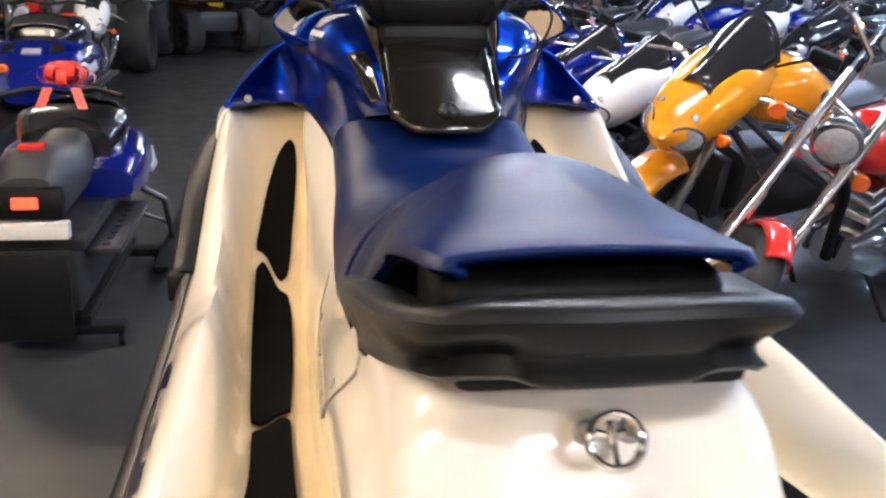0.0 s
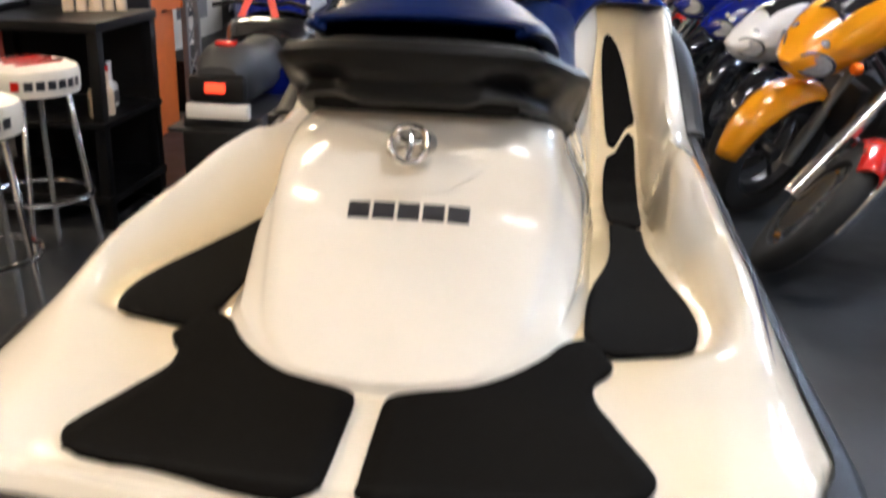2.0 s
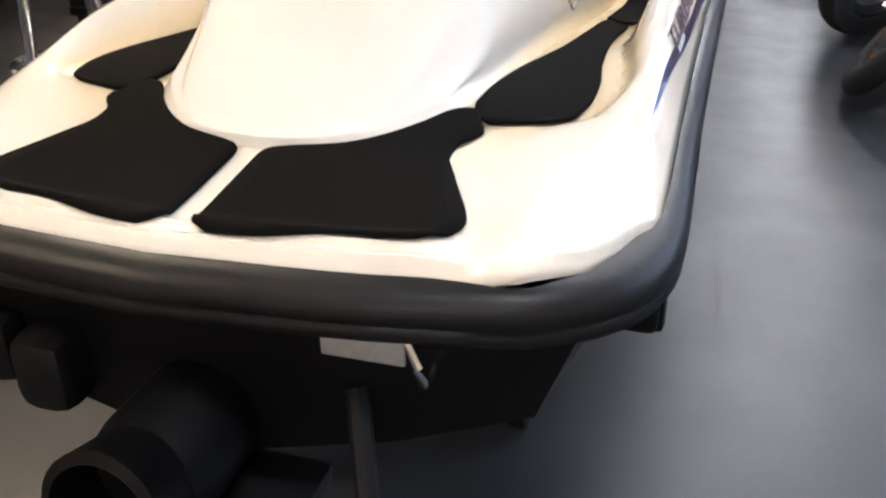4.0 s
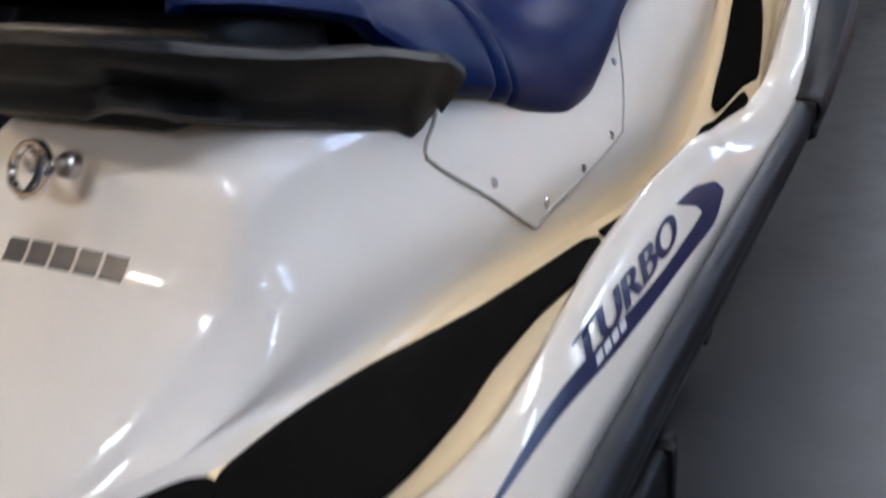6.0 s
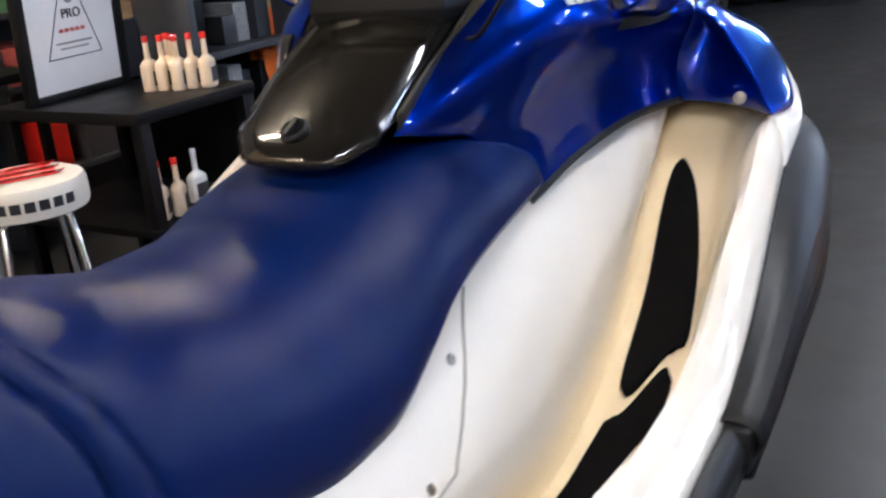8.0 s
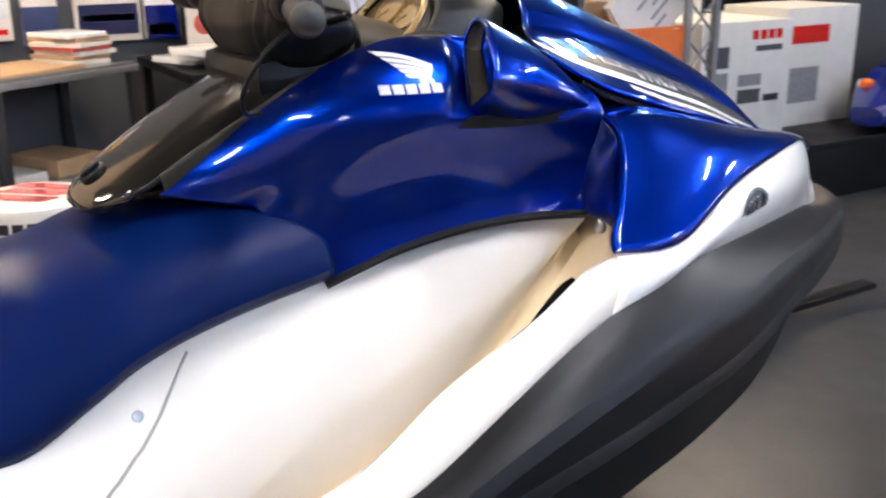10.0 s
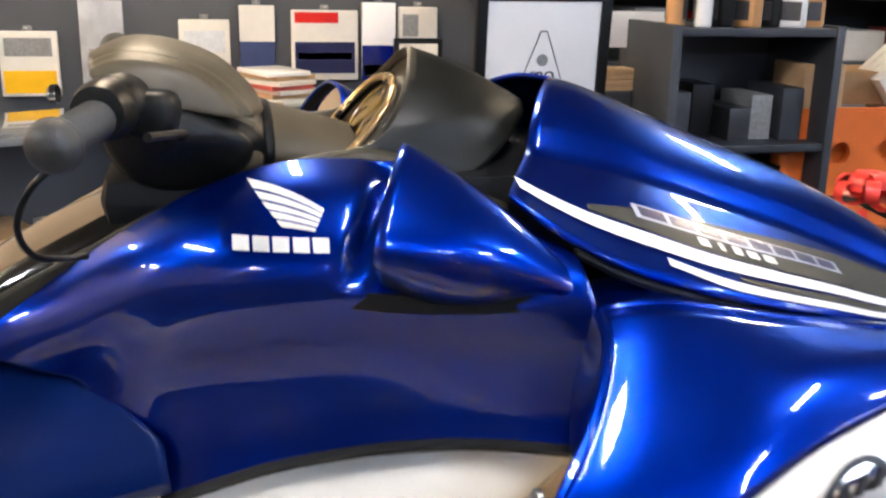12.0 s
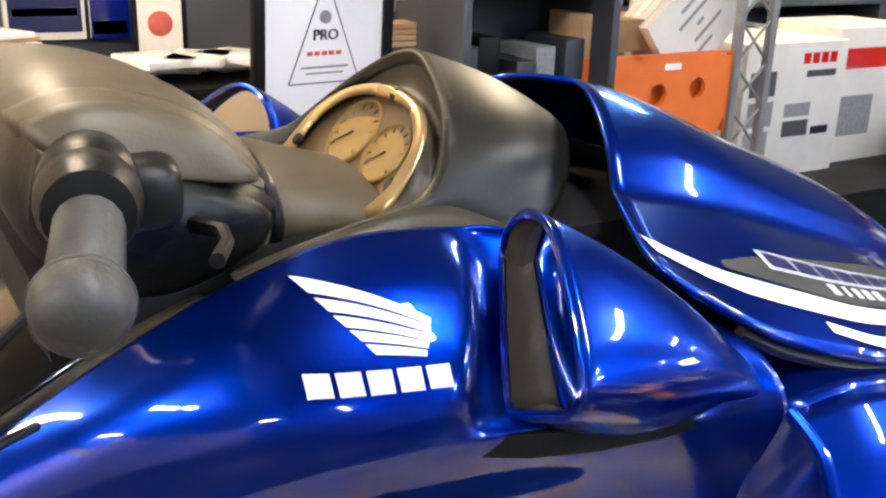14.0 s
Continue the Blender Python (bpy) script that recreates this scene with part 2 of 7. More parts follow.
        # narrow mat
        mat("deck_mat", 1.365, 2.112, K((1.365, .358), (1.375, .347), (1.7, .346), (2.0, .350), (2.10, .36), (2.112, .372)),
            K((1.365, .40), (1.375, .416), (1.5, .425), (1.8, .438), (1.95, .442), (2.08, .440), (2.10, .436), (2.112, .425)), s, 48, (-.06, .10))
        # front mat
        mat("deck_mat", 2.150, 2.495, K((2.150, .375), (2.16, .362), (2.22, .352), (2.3, .345), (2.44, .335), (2.48, .338), (2.495, .348)),
            K((2.150, .428), (2.16, .438), (2.19, .44), (2.25, .436), (2.35, .42), (2.44, .392), (2.48, .37), (2.495, .355)), s, 34, (.10, 0))

    # rail round the stern and sides
    bm = B()
    edge = [(0, .045), (.24, .062), (.36, .079), (.455, .0795), (.494, .111), (.524, .14), (.549, .198), (.569, .258), (.59, .31), (.588, .5), (.585, .64), (.577, 1.25), (.575, 1.93)]
    outer = [(0, -.002), (.24, .016), (.36, .034), (.49, .066), (.585, .14), (.622, .24), (.627, .33), (.622, .5), (.616, .64), (.607, 1.25), (.605, 1.95)]
    pe, po = path3([(x, y, 0) for x, y in edge]), path3([(x, y, 0) for x, y in outer])

    def rail(u, v):
        s, t = (-1, 1 - u * 2) if u < .5 else (1, u * 2 - 1)
        a, b = pe(t), po(t)
        za = lerp(.716, .712, smooth(0, .3, a.y)) if a.y < .31 else ZO(a.y) + .003
        zz = min(za, ZO(b.y)) - .008
        prof = [(0, za - .012), (.04, za + .003), (.5, lerp(za, zz, .5) + .006), (.85, zz), (1, zz - .012), (1.0, zz - .028), (.86, zz - .033), (.95, zz - .038), (.93, zz - .052), (.5, zz - .06)]
        t2 = v * (len(prof) - 1)
        i = min(len(prof) - 2, int(t2))
        k, z = lerp(prof[i][0], prof[i + 1][0], t2 - i), lerp(prof[i][1], prof[i + 1][1], t2 - i)
        p = a.lerp(b, k)
        return Vector((s * p.x, p.y, z))
    grid(bm, rail, 120, 9, flip=True)
    part("rub_rail", bm, mt["rubber"], ski, "scuffed grey rubber bumper round the stern", thick=.006, sharp=1.2)

    # wide grey side bumpers to the bow
    XG = K((1.93, .602), (2.17, .61), (2.3, .612), (2.6, .58), (2.9, .47), (3.2, .31), (3.42, .14), (3.5, .02))
    ZG = K((1.93, .715), (2.05, .748), (2.21, .803), (2.53, .868), (2.89, .912), (3.2, .905), (3.42, .892), (3.5, .885))
    for s in (-1, 1):
        bm = B()

        def side(u, v):
            y = lerp(1.93, 3.5, u)
            yi = min(y, 3.43)
            a, b = Vector((XO(yi), yi, ZO(yi) + .006)), Vector((XG(y), y, ZG(y)))
            c = Vector((XG(y) - .006, y, ZG(y) - .024))
            d = Vector((max(.0, XG(y) - .05), y - .01, ZG(y) - .034))
            # an upper face, a crease and a steeper lower face
            e = lerp(a, b, .30) + Vector((.012, 0, .016))
            f = lerp(a, b, .56) + Vector((.022, 0, .022))
            g = lerp(a, b, .64) + Vector((.026, 0, .010))
            h = lerp(a, b, .97) + Vector((.004, 0, .004))
            prof = [a - Vector((.012, 0, .008)), a, e, f, g, h, b, b - Vector((-.006, 0, .02)), c, d]
            t = v * (len(prof) - 1)
            i = min(len(prof) - 2, int(t))
            p = lerp(prof[i], prof[i + 1], t - i)
            return Vector((s * max(0, p.x), p.y, p.z))
        grid(bm, side, 50, 27, flip=s < 0)
        part("bow_bumper", bm, mt["rubber"], ski, "matt grey plastic side bumper", thick=.006, sharp=.42)
        bm = B()
        box(bm, (-.03, -.03, -.022), (.012, .022, .045), .012, pose(s * .600, 1.945, .722, 0, 0, 0))
        part("rail_joint", bm, mt["rubber"], ski)

    # tow ring at the bow
    bm = B()
    tube(bm, [(.0 + .03 * math.cos(k * math.pi / 10), 3.515 + .012 * math.sin(k * math.pi / 10), .875 + .03 * math.sin(k * math.pi / 10)) for k in range(20)], .008, 8, closed=True)
    box(bm, (-.02, 3.45, .86), (.02, 3.5, .89), .008)
    part("bow_eye", bm, mt["black"], ski, "black ring at the bow")
    # registration marks on the bow, as plain bars
    for s in (-1, 1):
        for k in range(5):
            bm = B()
            y0 = 2.90 + k * .03

            def mark(u, v):
                y, z = y0 + .018 * u, .745 + .035 * v + .25 * (y0 - 2.9)
                w, top, keel = xh(y), zr(y), min(zk(y), zr(y) - .02)
                q = (z - lerp(keel, top, .55)) / (top - lerp(keel, top, .55))
                return Vector((s * (lerp(.9 * w, w, q) + .002), y, z))
            grid(bm, mark, 2, 2, flip=s < 0)
            part("mark_bar", bm, mt["white_ink" if k else "blue"], ski)

    # white nose panels
    UP = path3([(.517, 2.435, 1.066), (.527, 2.546, 1.062), (.463, 2.728, 1.114), (.352, 2.976, 1.124), (.25, 3.15, 1.10), (.175, 3.255, 1.045), (.152, 3.33, .945)])
    LOW = path3([(XO(y), y, ZO(y)) for y in (2.40, 2.5, 2.6, 2.72, 2.82, 2.96, 3.1, 3.22, 3.338)])
    NOSE = {}
    for s in (-1, 1):
        def nose(u, v, s=s):
            p = lerp(LOW(u), UP(u), v)
            p = p + Vector((.022, .01, .004)) * math.sin(math.pi * v) * math.sin(math.pi * min(1, u * 1.1 + .05)) ** .5
            return Vector((s * p.x, p.y, p.z))
        bm = B()
        grid(bm, nose, 40, 12, flip=s < 0)
        NOSE[s] = nose
        part("nose_panel", bm, mt["gel"], ski, "glossy white bow panel", thick=.01)
    bm = B()
    grid(bm, lambda u, v: Vector((lerp(-.15, .15, v), 3.325 + .06 * math.sin(math.pi * v) - .07 * u, lerp(.92, 1.03, u))), 6, 16)
    part("bow_cap", bm, mt["gel"], ski, thick=.01)

    # seat
    ZB = K((.70, 1.180), (.78, 1.166), (.88, 1.140), (.965, 1.112), (1.0, 1.086), (1.06, 1.043), (1.09, 1.02), (1.14, .984), (1.26, .934), (1.43, .862), (1.54, .832), (1.646, .842), (1.75, .895), (1.826, .937), (1.95, .975), (2.13, 1.01))
    XS = K((.70, .155), (.71, .170), (.735, .180), (.82, .188), (.95, .195), (1.1, .220), (1.25, .244), (1.54, .246), (1.7, .246), (1.9, .234), (2.13, .232))
    ZS = K((.70, 1.188), (.72, 1.194), (.78, 1.201), (.88, 1.214), (1.0, 1.222), (1.1, 1.207), (1.25, 1.148), (1.4, 1.09), (1.55, 1.052), (1.7, 1.05), (1.85, 1.09), (2.13, 1.14))
    NN = K((.70, 1.32), (.95, 1.36), (1.1, 1.45), (1.3, 2.0), (1.6, 2.2), (2.13, 2.2))
    YE = K((0, 2.122), (.2, 2.118), (.36, 2.09), (.5, 2.06), (.65, 2.0), (.8, 1.95), (1, 1.9))

    seam_y = lambda q: 1.245 - .035 * math.exp(-((q - .65) / .22) ** 2)
    band_y = lambda q: .052 - .026 * q

    def seat(u, v):
        s, q = (-1, v * 2) if v <= .5 else (1, 2 - 2 * v)
        y = lerp(.702, YE(q), u)
        n = NN(y)
        a = q * math.pi / 2
        w, zb, zs = XS(y), ZB(y), ZS(y)
        x = w * math.cos(a) ** (2 / max(2.0, n))
        z = zb + (zs - zb) * math.sin(a) ** (2 / n)
        if q < .06:
            x -= .012 * (1 - q / .06)
        # stitched channel between the two cushions
        d = y - seam_y(q)
        g = .009 * math.exp(-(d / .009) ** 2) + .006 * math.exp(-((d - band_y(q)) / .008) ** 2) - .003 * math.exp(-((d - .5 * band_y(q)) / .016) ** 2)
        # the rear cushion stands proud over the front one at the sides
        ye = .985 - .30 * smooth(.05, .7, q)
        g -= .004 * (1 - smooth(ye - .012, ye + .004, y)) * (1 - smooth(.45, .75, q)) * smooth(.80, .90, y)
        x -= g * math.cos(a)
        z -= g * math.sin(a)
        return Vector((s * x, y, z))
    bm = B()
    rows = grid(bm, seat, 170, 64)
    part("seat", bm, mt["vinyl"], ski, "deep blue vinyl two-part saddle", thick=.012)
    for dy, r in ((0, .005), (1, .003)):
        bm = B()
        pts = []
        for i in range(49):
            v = i / 48
            q = v * 2 if v <= .5 else 2 - 2 * v
            y = seam_y(q) + dy * band_y(q)
            u = (y - .702) / (YE(q) - .702)
            pts.append(seat(u, v) + Vector((0, 0, .002)))
        tube(bm, pts, r, 6)
        part("piping", bm, mt["vinyl"], ski)
    bm = B()
    box(bm, (-.172, .74, 1.0), (.172, .96, 1.158), .04, None, 4)
    part("seat_base", bm, mt["black"], ski, "black seat base")

    # grab handle
    bm = B()
    gp = path3([(-.236, 1.128, .986), (-.240, 1.03, 1.004), (-.234, .93, 1.034), (-.210, .78, 1.074), (-.184, .675, 1.105), (-.145, .637, 1.122), (0, .618, 1.128), (.145, .637, 1.122), (.184, .675, 1.105), (.210, .78, 1.074), (.234, .93, 1.034), (.240, 1.03, 1.004), (.236, 1.128, .986)])

    def grab(u, v):
        p = gp(u)
        d = (gp(min(1, u + .01)) - gp(max(0, u - .01))).normalized()
        o = Vector((d.y, -d.x, 0)).normalized()
        e = abs(u - .5) * 2
        h = lerp(.044, .054, smooth(.4, .7, e)) * (1 - .45 * smooth(.88, 1, e))
        dent = .020 * (smooth(.10, .2, e) * (1 - smooth(.34, .42, e)) + .2 * smooth(.46, .56, e) * (1 - smooth(.76, .86, e)))
        hb = h + .012 * (1 - smooth(.10, .16, e))
        prof = [(-.03, .85 * h), (.0, h), (.022, h), (.032, h - .012), (.026, h - .028), (.016 - dent, h - .05), (.006 - dent, -.4 * h), (.004, -.8 * hb), (-.006, -hb), (-.03, -hb), (-.05, 0)]
        t = v * len(prof)
        i = int(t) % len(prof)
        a, b = prof[i], prof[(i + 1) % len(prof)]
        f = t - int(t)
        dz = lerp(a[1], b[1], f)
        # the ends are cut on the slant
        return p + o * lerp(a[0], b[0], f) + Vector((0, -.075 * min(1, max(0, .5 - dz / (2 * h))) * smooth(.74, 1, e), dz))
    rows = grid(bm, grab, 110, 22, loop_v=True, flip=True)
    bm.faces.new(rows[0])
    bm.faces.new(rows[-1][::-1])
    part("grab_handle", bm, mt["charcoal"], ski, "charcoal plastic grab handle with hand holds", sharp=.9)
    bm = B()
    box(bm, (-.165, .66, 1.05), (.165, .95, 1.10), .02)
    part("grab_tray", bm, mt["charcoal"], ski)

    # chrome tow eye
    eye = B()
    m = pose(0, .632, 1.008, 62, 0, 0) @ Matrix.Scale(.92, 4)
    ring = lambda r, c, n=28: [m @ Vector((c[0] + r * math.cos(2 * math.pi * k / n), c[1] + r * math.sin(2 * math.pi * k / n), c[2])) for k in range(n)]
    tube(eye, ring(.031, (0, -.002, .026)), .0055, 8, closed=True)
    tube(eye, [m @ Vector((0, -.033, .026)), m @ Vector((0, -.012, .014)), m @ Vector((0, .02, .012)), m @ Vector((0, .029, .026))], .0055, 8)
    tube(eye, [m @ Vector((-.024, .010, .004)), m @ Vector((0, .004, .009)), m @ Vector((.024, .010, .004))], .005, 8)
    tow = part("tow_eye", eye, mt["chrome"], ski, "chrome ring tow eye")
    for x in (-.026, .026):
        bm = B()
        lathe(bm, [(.0155, -.012), (.0155, .002), (.012, .005), (.010, .002), (.0085, .002), (.0085, .010), (.006, .012), (0, .012)], 16, m @ Matrix.Translation((x, .010, .0)))
        part("eye_bolt", bm, mt["steel"], tow, "dull steel bolt of the tow eye")

    # side service panels with screws
    for s in (-1, 1):
        bm = B()
        pts = [(1.135, .975), (1.09, .957), (1.028, .926), (1.034, .905), (1.085, .862), (1.245, .738), (1.285, .723), (1.33, .728), (1.68, .738), (1.74, .76), (1.83, .84), (1.895, .93)]
        way = path3([(0, y, z) for y, z in pts])
        line = []
        for k in range(97):
            y, z = way(k / 96).y, way(k / 96).z
            # the point of the pedestal's side at that height
            best = min((abs(hump(y, j / 300)[1] - z), j / 300) for j in range(0, 260))[1]
            x, zz = hump(y, best)
            line.append((s * (x + .001), y, zz))
        tube(bm, line, [.0034 if k < 50 else .0024 for k in range(97)], 6)
        part("panel_seam", bm, mt["seam"], ski, "grey joint round the side panel")
        for y, z in ((1.165, .835), (1.32, .745), (1.496, .747), (1.666, .752), (1.812, .857)):
            best = min((abs(hump(y, k / 200)[1] - z), k / 200) for k in range(0, 160))[1]
            x, zz = hump(y, best)
            x2, z2 = hump(y, best + .01)
            t = Vector((x2 - x, 0, z2 - zz)).normalized()
            nrm = Vector((t.z, 0, -t.x))
            q = Vector((s * nrm.x, 0, nrm.z)).to_track_quat("Z", "Y").to_matrix().to_4x4()
            bm = B()
            lathe(bm, [(.0085, -.002), (.0085, .001), (.007, .003), (.003, .0025), (.003, .001), (0, .001)], 14, Matrix.Translation((s * x, y, zz)) @ q)
            part("screw", bm, mt["steel"], ski)

    # ---- blue bodywork
    C0 = path3([(.124, 1.902, 1.14), (.134, 2.02, 1.225), (.156, 2.1, 1.281), (.170, 2.178, 1.323), (.176, 2.26, 1.347), (.183, 2.344, 1.346), (.21, 2.42, 1.332), (.27, 2.53, 1.27)])
    C1 = path3([(.165, 2.03, 1.11), (.205, 2.075, 1.155), (.245, 2.135, 1.208), (.28, 2.21, 1.24), (.305, 2.31, 1.25), (.325, 2.40, 1.245), (.342, 2.47, 1.237), (.36, 2.535, 1.227)])
    C2 = path3([(.226, 2.115, .99), (.24, 2.16, 1.01), (.255, 2.22, 1.033), (.272, 2.28, 1.05), (.288, 2.34, 1.062), (.30, 2.40, 1.067), (.314, 2.455, 1.068), (.338, 2.528, 1.066)])
    COWL = {}
    for s in (-1, 1):
        def cowl(u, w, s=s):
            """From the crest beside the console over the shoulder into the hollow below it."""
            A, S, E = C0(u), C1(u), C2(u)
            out = Vector((.55, -.12, .5)) * .034 * smooth(0, .3, u)
            k = smooth(0, .35, u)
            pts = [A, lerp(A, S, .35) + out * .9, lerp(A, S, .7) + out * .85, S, lerp(S, E, .2) - Vector((.004 * k, 0, 0)), lerp(S, E, .47) - Vector((.016 * k, 0, 0)), lerp(S, E, .76) - Vector((.013 * k, 0, 0)), E]
            t = min(6.9999, max(0, w * 7))
            i = int(t)
            f = t - i
            p0, p1, p2, p3 = pts[max(0, i - 1)], pts[i], pts[i + 1], pts[min(7, i + 2)]
            p = 0.5 * (2 * p1 + (p2 - p0) * f + (2 * p0 - 5 * p1 + 4 * p2 - p3) * f * f + (3 * p1 - p0 - 3 * p2 + p3) * f ** 3)
            # channel in front of the mirror
            c = smooth(-.014, .026, p.y - 2.344 + .52 * (1.345 - p.z)) * (1 - smooth(2.43, 2.50, p.y)) * math.sin(math.pi * min(1, t / 3.25))
            p = p + Vector((-.048, 0, -.012)) * c
            return Vector((s * p.x, p.y, p.z))
        COWL[s] = lambda u, v, cowl=cowl: cowl(u, v * 3 / 7)
        bm = B()
        grid(bm, cowl, 66, 63, flip=s > 0)
        RE = path3([(.36, 2.537, 1.226), (.40, 2.532, 1.205), (.44, 2.507, 1.16), (.485, 2.464, 1.112), (.508, 2.436, 1.08), (.522, 2.43, 1.067)])
        # aft wall of the fender
        def wall(u, v, s=s):
            p = cowl(1, 3 / 7 + v * 4 / 7, 1)
            p = lerp(p, RE(v), u) + Vector((-.004, .03, 0)) * math.sin(math.pi * u) * smooth(0, .3, v)
            return Vector((s * p.x, p.y, p.z))
        grid(bm, wall, 15, 36, flip=s < 0)
        part("side_cowl", bm, mt["blue"], ski, "metallic deep blue side cowl", thick=.004, sharp=1.2)
        # fender
        bm = B()
        LO = path3([(.522, 2.43, 1.067), (.53, 2.546, 1.066), (.466, 2.728, 1.118), (.355, 2.976, 1.128), (.253, 3.15, 1.103), (.19, 3.25, 1.06)])
        HI = path3([(.36, 2.537, 1.226), (.365, 2.61, 1.232), (.345, 2.75, 1.20), (.28, 2.95, 1.152), (.19, 3.12, 1.112), (.13, 3.25, 1.07)])

        def fender(u, v, s=s):
            bulge = Vector((.022, 0, .018)) * math.sin(math.pi * v) * smooth(0, .3, u) * (1 - .75 * u)
            p = lerp(HI(u), LO(u), v) + bulge + (RE(v) - lerp(HI(0), LO(0), v)) * max(0, 1 - u / .35) ** 2
            return Vector((s * p.x, p.y, p.z))
        grid(bm, fender, 46, 14, flip=s > 0)
        part("fender", bm, mt["blue"], ski, "metallic deep blue bow fender", thick=.004, sharp=1.2)
        bm = B()
        tube(bm, [Vector((s * p.x, p.y, p.z)) for p in (RE(k / 24) for k in range(25))], .0055, 8)
        part("fender_lip", bm, mt["blue"], ski, "rounded blue lip of the fender")
        bm = B()
        lathe(bm, [(.011, 0), (.011, .006), (.007, .009), (0, .009)], 12, pose(s * .461, 2.452, 1.088, 90, 0, 0))
        part("bolt", bm, mt["steel"], ski)
        # black strip drawn in for the shaded gap under the cowl
        bm = B()
        tube(bm, [Vector((s * (p.x - .004), p.y, p.z)) for p in (C2(k / 20) for k in range(21))], .008, 6)
        part("edge_trim", bm, mt["black"], ski, "black strip drawn for the shaded gap along the cowl")
        # mirror housing with its glass
        bm = B()
        mouth = path3([(.221, 2.368, 1.330), (.226, 2.368, 1.352), (.246, 2.366, 1.370), (.278, 2.358, 1.3765), (.304, 2.349, 1.371), (.334, 2.337, 1.355), (.364, 2.324, 1.332), (.383, 2.315, 1.307), (.376, 2.315, 1.291), (.340, 2.322, 1.271), (.306, 2.328, 1.254), (.292, 2.330, 1.250), (.278, 2.337, 1.263), (.25, 2.352, 1.295), (.221, 2.368, 1.330)])
        heart = Vector((.300, 2.345, 1.315))
        tip = Vector((.338, 2.522, 1.243))

        def house(u, v):
            # u runs forward, v round the mouth
            p = mouth(v)
            k = 1 - .92 * u ** 1.15
            q = lerp(heart, tip, u) + (p - heart) * k
            q += Vector((.010, 0, .008)) * math.sin(math.pi * u) * smooth(1.28, 1.34, p.z)
            q.z -= .016 * math.sin(math.pi * min(1, u * 1.3)) * smooth(1.31, 1.27, p.z)
            return Vector((s * q.x, q.y, q.z))
        grid(bm, house, 22, 44, loop_v=True, flip=s < 0)
        part("mirror_housing", bm, mt["blue"], ski, "blue scoop-shaped mirror housing", thick=.004)
        mid_ = Vector((s * heart.x, heart.y, heart.z))
        # the glass is flat and turned towards the rider
        turned = Vector((-s * .30, -.95, .10)).normalized()

        def inset(k):
            p = mid_ + (house(.03, k / 44) - mid_) * (.93 if .05 < k / 44 < .66 else .88)
            c = mid_ + Vector((s * .004, .010, -.002))
            return p - turned * (p - c).dot(turned)
        bm = B()
        grid(bm, lambda u, v: lerp(house(.004, v), inset(v * 44), u), 4, 44, loop_v=True)
        part("mirror_liner", bm, mt["olive_plastic"], ski, "dull olive liner round the mirror")
        bm = B()
        bm.faces.new([bm.verts.new(inset(k)) for k in range(44)])
        part("mirror_glass", bm, mt["mirror"], ski, "rear-view mirror glass")
        bm = B()
        tube(bm, [house(.006, k / 44) for k in range(44)], .0028, 6, closed=True)
        part("mirror_rim", bm, mt["blue"], ski)
        # black shelf under the mirror
        bm = B()
        shelf = [(.282, 2.288), (.295, 2.30), (.316, 2.335), (.330, 2.38), (.338, 2.43), (.340, 2.50), (.325, 2.515), (.28, 2.46), (.25, 2.38)]
        slab(bm, [(s * x, y) for x, y in shelf], 1.222, 1.240)
        part("mirror_shelf", bm, mt["black"], ski, "black ledge under the mirror housing")

    # hood
    HC = K((2.58, 1.416), (2.61, 1.412), (2.68, 1.388), (2.76, 1.355), (2.947, 1.281), (3.13, 1.186), (3.22, 1.119), (3.29, 1.07))
    HX = K((2.444, .25), (2.488, .298), (2.566, .33), (2.66, .34), (2.75, .325), (2.86, .29), (3.05, .205), (3.2, .125), (3.29, .07))
    HZ = K((2.444, 1.352), (2.488, 1.312), (2.566, 1.266), (2.66, 1.234), (2.86, 1.177), (3.05, 1.115), (3.2, 1.078), (3.29, 1.055))

    def hood(u, v):
        s, q = (-1, 1 - v * 2) if v <= .5 else (1, v * 2 - 1)
        y = lerp(2.47 + .135 * (1 - q) ** 1.3, 3.29, u)
        zc, xe, ze = HC(y), HX(y), HZ(y)
        x = q * xe
        k = .52
        if q < k:
            t = q / k
            zk = lerp(zc, ze, .44)
            z = zc + (zk - zc) * t ** 2.6
            z -= .010 * smooth(.9, 1, t)
        else:
            t = (q - k) / (1 - k)
            zk = lerp(zc, ze, .44)
            z = zk - .010 + (ze - zk + .010) * (.55 * t + .45 * t * t) - .004 * math.sin(t * 3.14)
        return Vector((s * x, y, z))
    bm = B()
    grid(bm, hood, 54, 64, flip=True)
    part("hood", bm, mt["blue"], ski, "metallic blue hood with grey and white stripes", thick=.006, sharp=1.0)
    HI = path3([(.36, 2.537, 1.226), (.365, 2.61, 1.232), (.345, 2.75, 1.20), (.28, 2.95, 1.152), (.19, 3.12, 1.112), (.13, 3.25, 1.07)])
    for sx in (-1, 1):
        bm = B()

        def ledge(u, v):
            p = HI(u)
            return Vector((sx * lerp(p.x, HX(p.y) * .82, v), p.y, lerp(p.z, min(p.z, HZ(p.y)) - .004, v) + .002))
        grid(bm, ledge, 30, 6, flip=sx < 0)
        part("hood_ledge", bm, mt["blue"], ski, "blue ledge under the hood edge", thick=.004)
    bm = B()
    box(bm, (-.22, 2.55, 1.1), (.22, 2.85, 1.19), .05)
    box(bm, (-.17, 2.40, 1.12), (.17, 2.72, 1.33), .05)
    part("inner_frame", bm, mt["black"], ski)
    bm = B()
